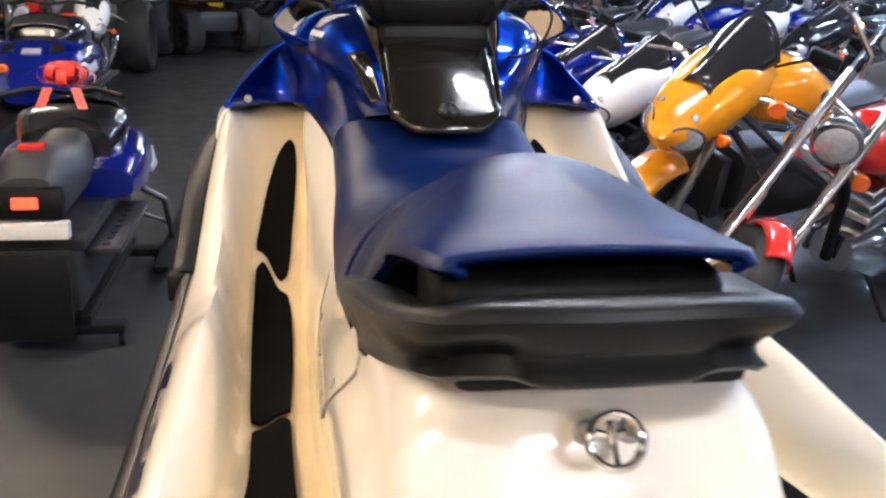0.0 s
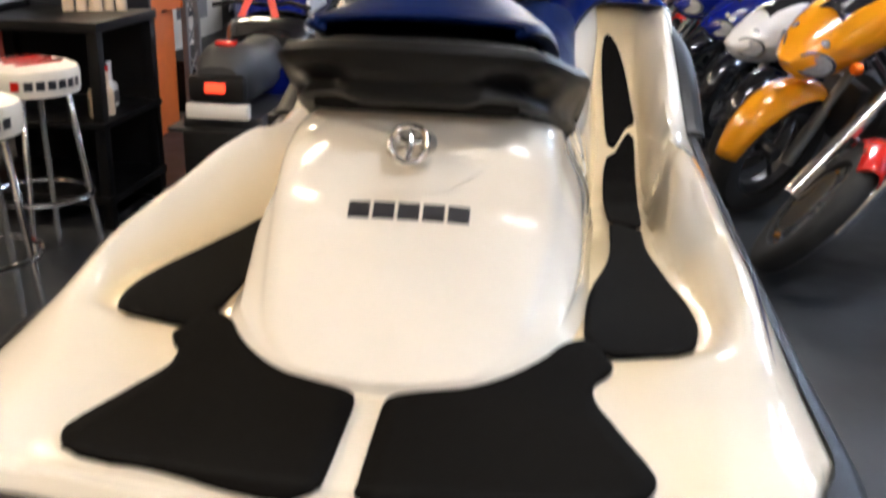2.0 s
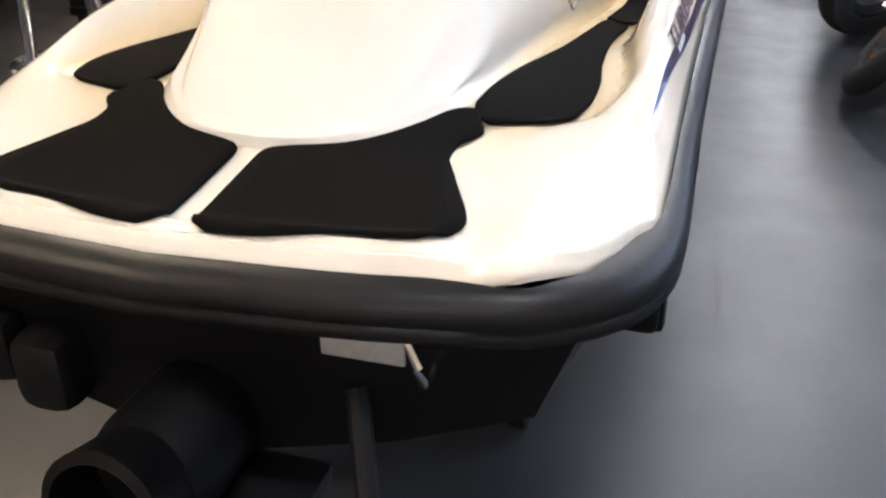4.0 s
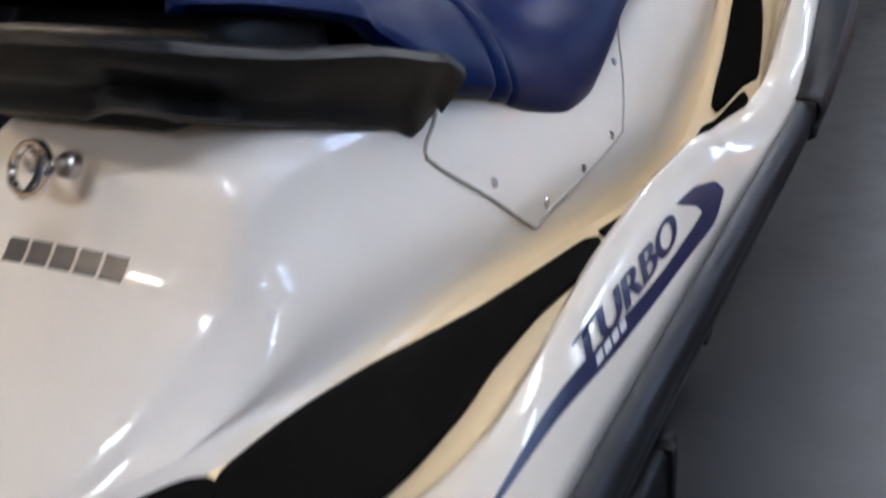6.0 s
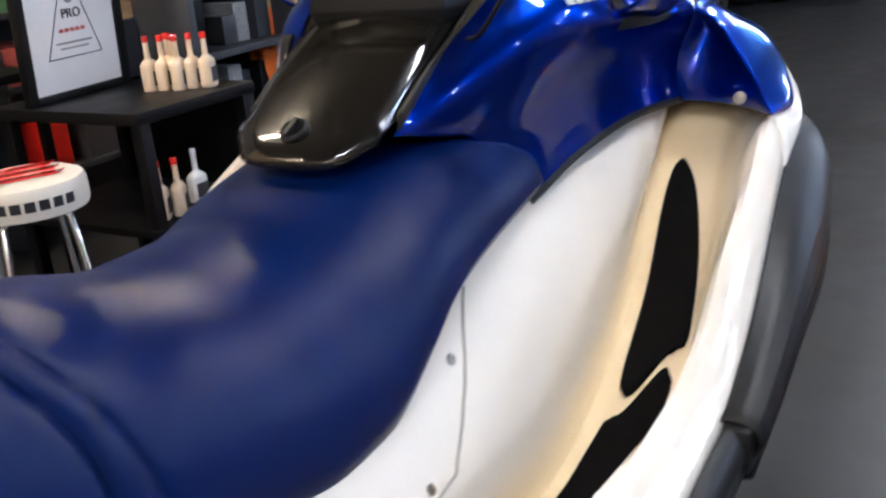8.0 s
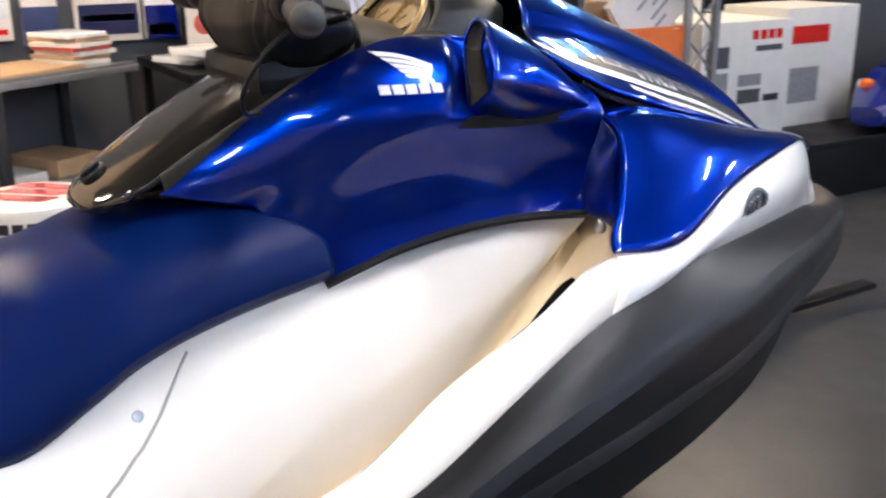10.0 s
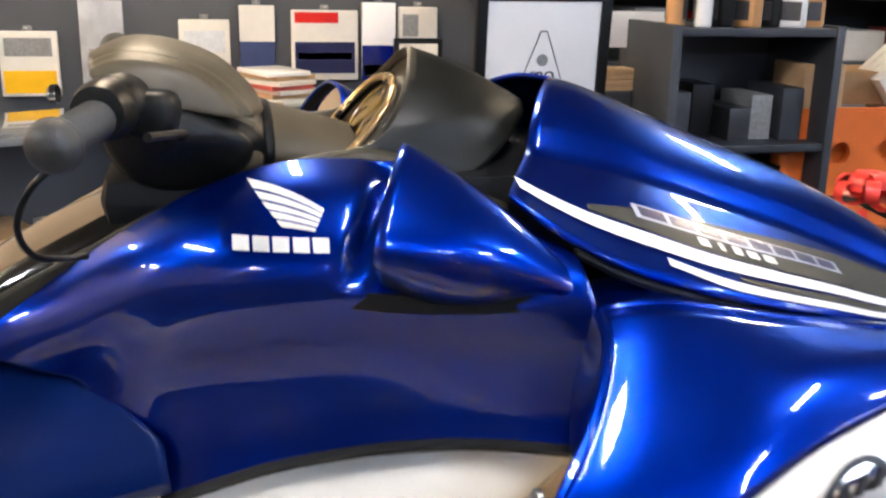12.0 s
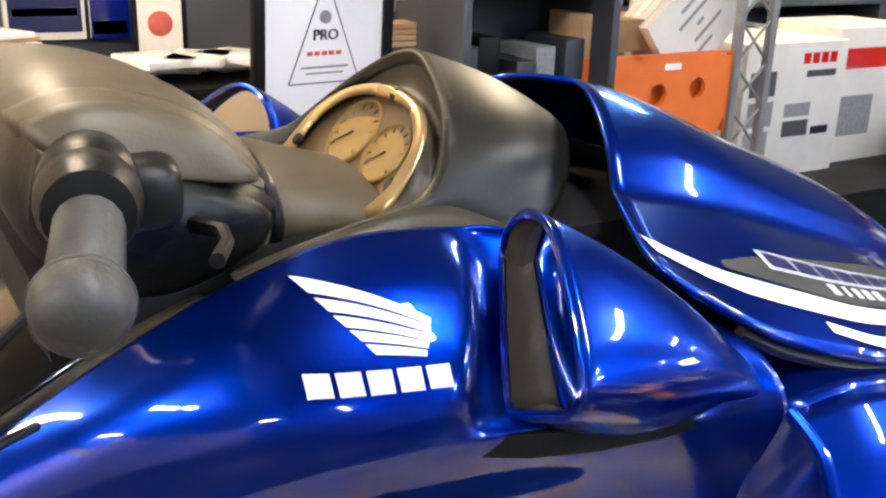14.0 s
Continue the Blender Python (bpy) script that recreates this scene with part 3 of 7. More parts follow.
    tube(bm, [Vector((sx * HX(y) * .97, y, HZ(y) - .012)) for sx, y in [(-1, 3.25 - .04 * k) for k in range(19)]], .006, 6)
    tube(bm, [Vector((sx * HX(y) * .97, y, HZ(y) - .012)) for sx, y in [(1, 3.25 - .04 * k) for k in range(19)]], .006, 6)
    part("hood_seal", bm, mt["black"], ski, "black rubber seal under the hood")

    # console lid
    bm = B()
    LC = path3([(0, 1.80, 1.115), (0, 1.835, 1.142), (0, 1.95, 1.215), (0, 2.05, 1.268), (0, 2.12, 1.302), (0, 2.17, 1.318)])
    LW = K((0, .112), (.15, .124), (.45, .131), (.7, .133), (1, .128))

    def lid(u, v):
        q = v * 2 - 1
        # the lower end is rounded
        k = lerp(.15 * abs(q) ** 3.2, 1, u)
        p = LC(k)
        edge = smooth(.85, 1, abs(q)) * smooth(0, .2, u)
        return Vector((q * LW(k), p.y + .01 * q * q, p.z + .012 * (1 - q * q) - .02 * edge - .012 * (1 - smooth(0, .06, u))))
    grid(bm, lid, 30, 22, flip=True)
    part("storage_lid", bm, mt["gloss_dark"], ski, "glossy dark storage lid with a round latch", thick=.012)
    bm = B()
    m = Matrix.Translation((0, 1.838, 1.158)) @ Vector((0, -.55, .83)).to_track_quat("Z", "Y").to_matrix().to_4x4()
    lathe(bm, [(.022, -.004), (.022, .003), (.018, .006), (.015, .003), (0, .003)], 24, m)
    box(bm, (-.005, -.017, .002), (.005, .017, .011), .003, m)
    part("lid_latch", bm, mt["black"], ski, "black turn latch")
    bm = B()
    grid(bm, lambda u, v: (lambda p, q: Vector((q * (LW(lerp(.34, 1, u)) + .004), p.y + .022, p.z - .024 - .03 * smooth(.75, 1, abs(q)))))(LC(lerp(.34, 1, u)), v * 2 - 1), 30, 22, flip=True)
    part("console", bm, mt["charcoal"], ski, "charcoal console surround", thick=.01)
    # olive vanes between the lid and the cowls
    for sx in (-1, 1):
        bm = B()

        def vane(u, v):
            a = C0(lerp(.03, .50, u))
            k = min(1, max(0, (a.y - 1.80) / .37))
            b = LC(k)
            p = lerp(Vector((a.x - .004, a.y, a.z - .006)), Vector((LW(k) + .001, b.y, b.z - .016)), v)
            return Vector((sx * p.x, p.y, p.z - .008 * math.sin(math.pi * v)))
        grid(bm, vane, 24, 6, flip=sx > 0)
        part("console_vane", bm, mt["olive_plastic"], ski, "olive-grey vane beside the lid", thick=.003)
    return ski, dict(seat=seat, COWL=COWL, NOSE=NOSE, hood=hood)


# ---------------------------------------------------------------- materials
def shader(name, col, rough=.5, metal=0.0, grain=0.0, scale=40.0, bump=0.0, bump_scale=200.0, coat=0.0, spec=.5, stain=0.0, stain_scale=3.0, stain_col=None, emit=0.0, emit_col=None, rough_var=0.0, flake=0.0):
    """A surface with grain, stains and fine relief at real size."""
    mat = bpy.data.materials.new(name)
    mat.use_nodes = True
    nt = mat.node_tree
    b = nt.nodes["Principled BSDF"]
    b.inputs["Base Color"].default_value = (*col, 1)
    b.inputs["Roughness"].default_value = rough
    b.inputs["Metallic"].default_value = metal
    b.inputs["Coat Weight"].default_value = coat
    b.inputs["Coat Roughness"].default_value = .04
    b.inputs["Specular IOR Level"].default_value = spec
    tc = nt.nodes.new("ShaderNodeTexCoord")
    last = None
    if grain or stain:
        rgb = nt.nodes.new("ShaderNodeRGB")
        rgb.outputs[0].default_value = (*col, 1)
        last = rgb.outputs[0]
    for amount, sc, dark in ((grain, scale, None), (stain, stain_scale, stain_col)):
        if not amount:
            continue
        n = nt.nodes.new("ShaderNodeTexNoise")
        n.inputs["Scale"].default_value, n.inputs["Detail"].default_value = sc, 5
        nt.links.new(tc.outputs["Object"], n.inputs["Vector"])
        r = nt.nodes.new("ShaderNodeValToRGB")
        r.color_ramp.elements[0].position, r.color_ramp.elements[1].position = .35, .7
        nt.links.new(n.outputs["Fac"], r.inputs[0])
        mul = nt.nodes.new("ShaderNodeMath")
        mul.operation = "MULTIPLY"
        mul.inputs[1].default_value = amount
        nt.links.new(r.outputs[0], mul.inputs[0])
        mix = nt.nodes.new("ShaderNodeMix")
        mix.data_type = "RGBA"
        nt.links.new(mul.outputs[0], mix.inputs[0])
        nt.links.new(last, mix.inputs[6])
        dk = dark or tuple(c * .45 for c in col)
        mix.inputs[7].default_value = (*dk, 1)
        last = mix.outputs[2]
    if last:
        nt.links.new(last, b.inputs["Base Color"])
    if rough_var:
        n = nt.nodes.new("ShaderNodeTexNoise")
        n.inputs["Scale"].default_value, n.inputs["Detail"].default_value = 6, 6
        nt.links.new(tc.outputs["Object"], n.inputs["Vector"])
        mr = nt.nodes.new("ShaderNodeMapRange")
        mr.inputs["To Min"].default_value, mr.inputs["To Max"].default_value = max(.02, rough - rough_var), min(1, rough + rough_var)
        nt.links.new(n.outputs["Fac"], mr.inputs["Value"])
        nt.links.new(mr.outputs[0], b.inputs["Roughness"])
    if bump:
        n = nt.nodes.new("ShaderNodeTexNoise")
        n.inputs["Scale"].default_value, n.inputs["Detail"].default_value = bump_scale, 3
        nt.links.new(tc.outputs["Object"], n.inputs["Vector"])
        bp = nt.nodes.new("ShaderNodeBump")
        bp.inputs["Strength"].default_value, bp.inputs["Distance"].default_value = bump, .002
        nt.links.new(n.outputs["Fac"], bp.inputs["Height"])
        nt.links.new(bp.outputs[0], b.inputs["Normal"])
    if emit:
        b.inputs["Emission Color"].default_value = (*(emit_col or col), 1)
        b.inputs["Emission Strength"].default_value = emit
    return mat


def glass(name, col=(1, 1, 1), rough=.02):
    mat = shader(name, col, rough)
    b = mat.node_tree.nodes["Principled BSDF"]
    b.inputs["Transmission Weight"].default_value = 1
    b.inputs["IOR"].default_value = 1.2
    return mat


def materials():
    m = {}
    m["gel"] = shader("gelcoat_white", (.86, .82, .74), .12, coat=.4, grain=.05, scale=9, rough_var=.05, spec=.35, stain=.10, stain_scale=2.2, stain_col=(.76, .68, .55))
    # a vertex tint paints the warm bounced light of the wells into the white
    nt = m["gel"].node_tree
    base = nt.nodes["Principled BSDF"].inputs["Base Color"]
    bounced, mix = nt.nodes.new("ShaderNodeAttribute"), nt.nodes.new("ShaderNodeMix")
    bounced.attribute_name = "warm_bounce"
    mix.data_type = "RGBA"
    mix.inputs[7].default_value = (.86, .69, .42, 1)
    nt.links.new(bounced.outputs["Fac"], mix.inputs[0])
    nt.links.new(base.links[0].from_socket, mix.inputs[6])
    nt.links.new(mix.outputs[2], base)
    m["mat"] = shader("foam_mat", (.0045, .004, .0035), .9, bump=.6, bump_scale=420, grain=.35, scale=60, spec=.06)
    m["rubber"] = shader("grey_bumper", (.011, .0105, .011), .42, grain=.3, scale=30, bump=.15, bump_scale=300, rough_var=.1, spec=.22, stain=.25, stain_scale=5, stain_col=(.018, .017, .0155))
    m["hull"] = shader("hull_black", (.004, .004, .0045), .45, grain=.3, scale=8, rough_var=.1, spec=.18)
    m["vinyl"] = shader("seat_vinyl", (.0015, .009, .062), .32, bump=.25, bump_scale=520, grain=.2, scale=14, rough_var=.06, spec=.11)
    m["black"] = shader("black_plastic", (.006, .006, .0065), .48, bump=.2, bump_scale=300, rough_var=.1, spec=.22)
    m["charcoal"] = shader("charcoal_plastic", (.0065, .0065, .007), .38, bump=.3, bump_scale=380, grain=.2, scale=20, rough_var=.08, spec=.18)
    m["gloss_dark"] = shader("smoked_lid", (.008, .007, .0055), .13, coat=.6, rough_var=.03)
    m["chrome"] = shader("chrome", (.80, .80, .80), .12, 1.0, rough_var=.06)
    m["steel"] = shader("steel", (.45, .44, .42), .3, 1.0, rough_var=.1)
    m["seam"] = shader("panel_joint", (.34, .32, .27), .6)
    m["mirror"] = shader("mirror_silver", (.80, .78, .74), .03, 1.0, rough_var=.015)
    m["blue"] = shader("metallic_blue", (.0007, .016, .26), .30, .88, coat=1.0, grain=.12, scale=700, spec=.5)
    m["blue"].node_tree.nodes["Principled BSDF"].inputs["Specular Tint"].default_value = (0, .6, 1, 1)
    m["concrete"] = shader("concrete", (.041, .043, .046), .40, spec=.5, grain=.25, scale=2.2, bump=.15, bump_scale=60, rough_var=.14, stain=.35, stain_scale=.9, stain_col=(.014, .014, .015))
    m["wall_grey"] = shader("wall_paint_grey", (.065, .07, .08), .7, grain=.15, scale=6, bump=.1, bump_scale=120)
    m["wall_tan"] = shader("wall_paint_tan", (.52, .40, .27), .7, grain=.12, scale=5, bump=.1, bump_scale=120)
    m["wall_pale"] = shader("wall_paint_pale", (.10, .10, .11), .7, grain=.12, scale=5, bump=.1, bump_scale=120)
    m["ceiling"] = shader("ceiling_paint", (.14, .135, .13), .8, grain=.15, scale=3)
    m["ink"] = shader("dark_ink", (.02, .02, .025), .35)
    m["white_ink"] = shader("white_film", (.78, .77, .74), .3, grain=.08, scale=20)
    m["decal_blue"] = shader("navy_film", (.012, .014, .06), .3, grain=.15, scale=30)
    m["stripe_grey"] = shader("grey_film", (.03, .032, .03), .5, grain=.1, scale=30, spec=.25)
    m["badge_pale"] = shader("pale_film", (.45, .47, .55), .3, grain=.1, scale=30)
    m["grip"] = shader("grip_rubber", (.027, .025, .022), .5, bump=.3, bump_scale=300, grain=.2, scale=40)
    m["pad_grey"] = shader("moulded_grey", (.075, .059, .035), .45, bump=.12, spec=.3, bump_scale=260, grain=.2, scale=14, rough_var=.08)
    m["pad_dark"] = shader("moulded_dark", (.007, .007, .0065), .38, spec=.2, bump=.2, bump_scale=260, rough_var=.08)
    m["olive_plastic"] = shader("gauge_plastic", (.036, .031, .021), .45, spec=.25, bump=.12, bump_scale=320, grain=.2, scale=20, rough_var=.08)
    m["shell_dark"] = shader("shell_plastic", (.006, .006, .0045), .40, spec=.25, bump=.1, bump_scale=320, rough_var=.06)
    m["dial_plate"] = shader("dial_plate_brown", (.10, .065, .03), .3, coat=.5, grain=.3, scale=50)
    m["bezel"] = shader("bezel_metal", (.50, .36, .17), .28, .8, rough_var=.1)
    # the amber puts warm light reflected in the dials into their colour
    m["dial"] = shader("dial_face", (.24, .145, .035), .35, coat=.5, grain=.3, scale=60)
    m["plate_grey"] = shader("rating_plate", (.42, .42, .40), .5, grain=.3, scale=90)
    m["tyre"] = shader("tyre_rubber", (.016, .016, .016), .75, bump=.3, bump_scale=80, grain=.3, scale=20)
    m["steel_dark"] = shader("dark_metal", (.07, .07, .075), .35, .7, rough_var=.12)
    m["engine"] = shader("engine_black", (.03, .03, .032), .45, .3, bump=.2, bump_scale=90)
    m["lens"] = shader("headlight_glass", (.72, .73, .75), .10, .5, coat=1.0, grain=.4, scale=70)
    m["smoke"] = shader("smoked_screen", (.018, .018, .02), .10, spec=.35, rough_var=.04)
    m["saddle"] = shader("saddle_black", (.02, .02, .02), .5, bump=.3, bump_scale=200)
    m["saddle_grey"] = shader("saddle_grey", (.034, .035, .038), .5, bump=.3, bump_scale=200, grain=.2, scale=12)
    for nm, col in (("orange_paint", (.84, .33, .003)), ("blue_gloss", (.002, .008, .15)), ("white_paint", (.78, .78, .77)), ("red_paint", (.62, .02, .012)), ("maroon_paint", (.20, .008, .01)), ("black_paint", (.012, .012, .014)), ("yellow_paint", (.85, .48, .01))):
        m[nm] = shader(nm, col, .2, coat=1.0, grain=.08, scale=15, rough_var=.05)
    m["amber"] = shader("amber_lens", (.85, .16, .008), .15, coat=1.0)
    m["red_lens"] = shader("red_lens", (.45, .01, .012), .12, coat=1.0)
    m["tail_glow"] = shader("tail_lamp", (.9, .04, .02), .3, emit=3.2, emit_col=(1.0, .06, .018))
    m["ribbon"] = shader("red_ribbon", (.75, .05, .035), .35, grain=.2, scale=60)
    m["white_vinyl"] = shader("white_vinyl", (.72, .68, .60), .38, bump=.15, bump_scale=300, grain=.1, scale=8)
    m["cream_plastic"] = shader("cream_plastic", (.72, .58, .42), .4, grain=.1, scale=20)
    m["label_dark"] = shader("dark_print", (.06, .06, .065), .5, grain=.5, scale=60)
    m["label_grey"] = shader("grey_print", (.25, .25, .25), .55, grain=.5, scale=60)
    m["label_pale"] = shader("pale_print", (.6, .62, .66), .5, grain=.3, scale=40)
    m["label_navy"] = shader("navy_print", (.03, .045, .13), .45, grain=.3, scale=30)
    m["red_soft"] = shader("faded_red_print", (.5, .09, .07), .5, grain=.4, scale=40)
    m["green_label"] = shader("green_print", (.10, .22, .09), .45, grain=.5, scale=50)
    m["amber_plastic"] = shader("amber_bottle", (.5, .26, .10), .3, coat=.5)
    m["black_wood"] = shader("black_laminate", (.004, .004, .0045), .45, spec=.2, grain=.3, scale=10, rough_var=.12)
    m["slate"] = shader("slate_steel", (.028, .031, .038), .45, grain=.25, scale=8, rough_var=.1)
    m["steel_paint"] = shader("grey_steel_paint", (.22, .22, .22), .45, .3, grain=.25, scale=25, rough_var=.1)
    m["white_board"] = shader("white_panel", (.82, .82, .82), .25, coat=.4, grain=.05, scale=10)
    m["white_card"] = shader("white_cardboard", (.66, .63, .57), .6, grain=.12, scale=12)
    m["cardboard"] = shader("cardboard", (.48, .31, .16), .7, grain=.2, scale=20, bump=.1, bump_scale=150)
    m["cardboard_dark"] = shader("brown_cardboard", (.26, .14, .05), .6, grain=.25, scale=20)
    m["orange_plastic"] = shader("orange_board", (.72, .15, .015), .5, grain=.12, scale=15)
    m["glass_shelf"] = shader("grey_glass", (.2, .22, .22), .08, coat=.5)
    m["glass_top"] = shader("dusty_glass", (.16, .17, .17), .12, coat=1.0, grain=.2, scale=20)
    m["clear_bag"] = shader("clear_plastic_bag", (.42, .43, .45), .18, coat=.8, bump=.8, bump_scale=30, grain=.4, scale=12)
    m["sky_glow"] = shader("daylight_pane", (1, 1, 1), .5, emit=22, emit_col=(.80, .90, 1.0))
    m["tube"] = shader("lamp_tube", (1, 1, 1), .5, emit=330, emit_col=(.80, .94, 1.16))
    m["tube_amber"] = shader("amber_lamp_tube", (1, 1, 1), .5, emit=370, emit_col=(1.12, .86, .55))
    m["tube_warm"] = shader("warm_lamp_tube", (1, 1, 1), .5, emit=310, emit_col=(.97, .91, .84))
    return m


mt = materials()

# ---------------------------------------------------------------- the showroom
X0, X1, Y0, Y1, ZT_ROOM = -3.8, 10.5, -5.0, 21.0, 3.5


def structure(name, bm, mat, label):
    return tagged(part(name, bm, mat, None, "", sharp=.5), label, kind="structure")


bm = B()
box(bm, (X0 - .2, Y0 - .2, FLOOR - .2), (X1 + .2, Y1 + .2, FLOOR))
structure("floor", bm, mt["concrete"], "worn grey sealed concrete floor")
bm = B()
box(bm, (X0 - .2, Y0 - .2, ZT_ROOM), (X1 + .2, Y1 + .2, ZT_ROOM + .2))
structure("ceiling", bm, mt["ceiling"], "plain pale ceiling")
# walls; the north wall has a wide window on its right
WX0, WX1, WZ0, WZ1 = 4.0, 7.4, 1.55, 2.95
for nm, pieces, mat in (("wall_west", (((X0 - .2, 1.14, FLOOR), (X0, Y1, ZT_ROOM)),), "wall_grey"),
                        # unseen aft stretch, made tan to send brown reflections into the lid
                        ("wall_west_2", (((X0 - .2, Y0, FLOOR), (X0, 1.14, ZT_ROOM)),), "wall_tan"),
                        ("wall_east", (((X1, Y0, FLOOR), (X1 + .2, Y1, ZT_ROOM)),), "wall_pale"),
                        ("wall_south", (((X0 - .2, Y0 - .2, FLOOR), (X1 + .2, Y0, ZT_ROOM)),), "wall_tan"),
                        ("wall_north", (((X0 - .2, Y1, FLOOR), (WX0, Y1 + .2, ZT_ROOM)), ((WX1, Y1, FLOOR), (X1 + .2, Y1 + .2, ZT_ROOM)), ((WX0, Y1, FLOOR), (WX1, Y1 + .2, WZ0)), ((WX0, Y1, WZ1), (WX1, Y1 + .2, ZT_ROOM))), "wall_pale")):
    bm = B()
    for a, b in pieces:
        box(bm, a, b)
    structure(nm, bm, mt[mat], "painted showroom wall")
bm = B()
for a, b in (((WX0, Y1 + .05, WZ0), (WX0 + .06, Y1 + .12, WZ1)), ((WX1 - .06, Y1 + .05, WZ0), (WX1, Y1 + .12, WZ1)), ((WX0, Y1 + .05, WZ1 - .06), (WX1, Y1 + .12, WZ1)), ((WX0, Y1 + .05, WZ0), (WX1, Y1 + .12, WZ0 + .06)), ((5.66, Y1 + .05, WZ0), (5.74, Y1 + .12, WZ1))):
    box(bm, a, b, .004)
window = structure("window_1", bm, mt["steel_paint"], "wide grey window frame")
bm = B()
box(bm, (WX0 - 1, Y1 + .6, WZ0 - 1), (WX1 + 1, Y1 + .62, WZ1 + 1))
structure("backdrop", bm, mt["sky_glow"], "bright overcast daylight outside the window")

# ceiling lamps, amber and warm tubes over the counter side and the stern, cool ones elsewhere
def ceiling_lamp(label, tube_mat):
    lamp = thing("ceiling_lamp", label, "lamp", "strip lamps under the ceiling")
    bm = B()
    box(bm, (-.62, -.09, .02), (.62, .09, .07), .01)
    part("tray", bm, mt["ceiling"], lamp)
    for dx in (-.045, .045):
        bm = B()
        tube(bm, [(-.59, dx, 0), (.59, dx, 0)], .016, 8)
        part("tube", bm, tube_mat, lamp)
    return lamp


lamps = {2: ceiling_lamp("strip lamp with two old amber-toned tubes", mt["tube_amber"]), 1: ceiling_lamp("strip lamp with two warm white tubes", mt["tube_warm"]), 0: ceiling_lamp("strip lamp with two cool white tubes", mt["tube"])}
placed = set()
LAMPS = [(-2.4, -1.3, 2), (-2.4, 2.1, 2), (-3.0, 6.6, 2)]
LAMPS += [(1.15, y, 1) for y in (-4.1, -.7, 2.7, 6.1, 10.8, 17.6)]
LAMPS += [(4.6, 4.0, 0), (4.6, 7.4, 0), (7.6, -2.8, 1)] + [(7.6, y, 0) for y in (.6, 4.0, 7.4, 10.8, 17.6)]
for x, y, warm in LAMPS:
    m = Matrix.Translation((x, y, 3.43))
    if warm not in placed:
        lamps[warm].matrix_basis = m
        placed.add(warm)
    else:
        copy_thing(lamps[warm], m)

ski, S = ski_build(mt)


# ---------------------------------------------------------------- bars, gauges and lettering of the watercraft
def hump_z(x, y):
    best = min((abs(hump(y, k / 120)[0] - abs(x)), k) for k in range(40, 121))[1]
    return hump(y, best / 120)[1]


def on_surface(bm, surf, cells, nu, nv, lift=.0016):
    """A thin patch over a surface; cells maps (a, b) in 0..1 to the surface's own (u, v)."""
    def f(a, b):
        u, v = cells(a, b)
        p = surf(u, v)
        n = (surf(min(1, u + .004), v) - surf(u - .004, v)).cross(surf(u, min(1, v + .004)) - surf(u, v - .004))
        if n.length < 1e-12:
            return p
        n.normalize()
        if n.z < 0:
            n = -n
        return p + n * lift
    grid(bm, f, nu, nv)


def strip_on_deck(bm, s, a, b, n=40, lift=.0015):
    """A patch on the side deck between two curves of (x, y)."""
    fa, fb = path3([(x, y, 0) for x, y in a]), path3([(x, y, 0) for x, y in b])

    def f(u, v):
        p = lerp(fa(u), fb(u), v)
        return Vector((s * p.x, p.y, deck_z(p.x, p.y) + lift))
    grid(bm, f, n, 4)


def lettering(text, size, place, material, parent, name="lettering", shear=0.0, label=""):
    """Built-in letters as a mesh; place maps flat (x, y) to the surface."""
    cu = bpy.data.curves.new(name, "FONT")
    cu.body, cu.size, cu.shear, cu.align_x = text, size, shear, "CENTER"
    tmp = new(name, cu)
    me = bpy.data.meshes.new_from_object(tmp.evaluated_get(bpy.context.evaluated_depsgraph_get()))
    bpy.data.objects.remove(tmp)
    bpy.data.curves.remove(cu)
    bm = B()
    bm.from_mesh(me)
    bpy.data.meshes.remove(me)
    bmesh.ops.subdivide_edges(bm, edges=[e for e in bm.edges if e.calc_length() > size * .12], cuts=3)
    # doubled a little aside for a bold stroke
    twin = bmesh.ops.duplicate(bm, geom=bm.verts[:] + bm.edges[:] + bm.faces[:])["geom"]
    for v in bm.verts:
        v.co.z = 0
    for v in twin:
        if isinstance(v, bmesh.types.BMVert):
            v.co.x += size * .085
            v.co.z = 1
    for v in bm.verts:
        v.co = place(v.co.x, v.co.y) + Vector((0, 0, .0004 * v.co.z))
    return part(name, bm, material, parent, label, sharp=9)


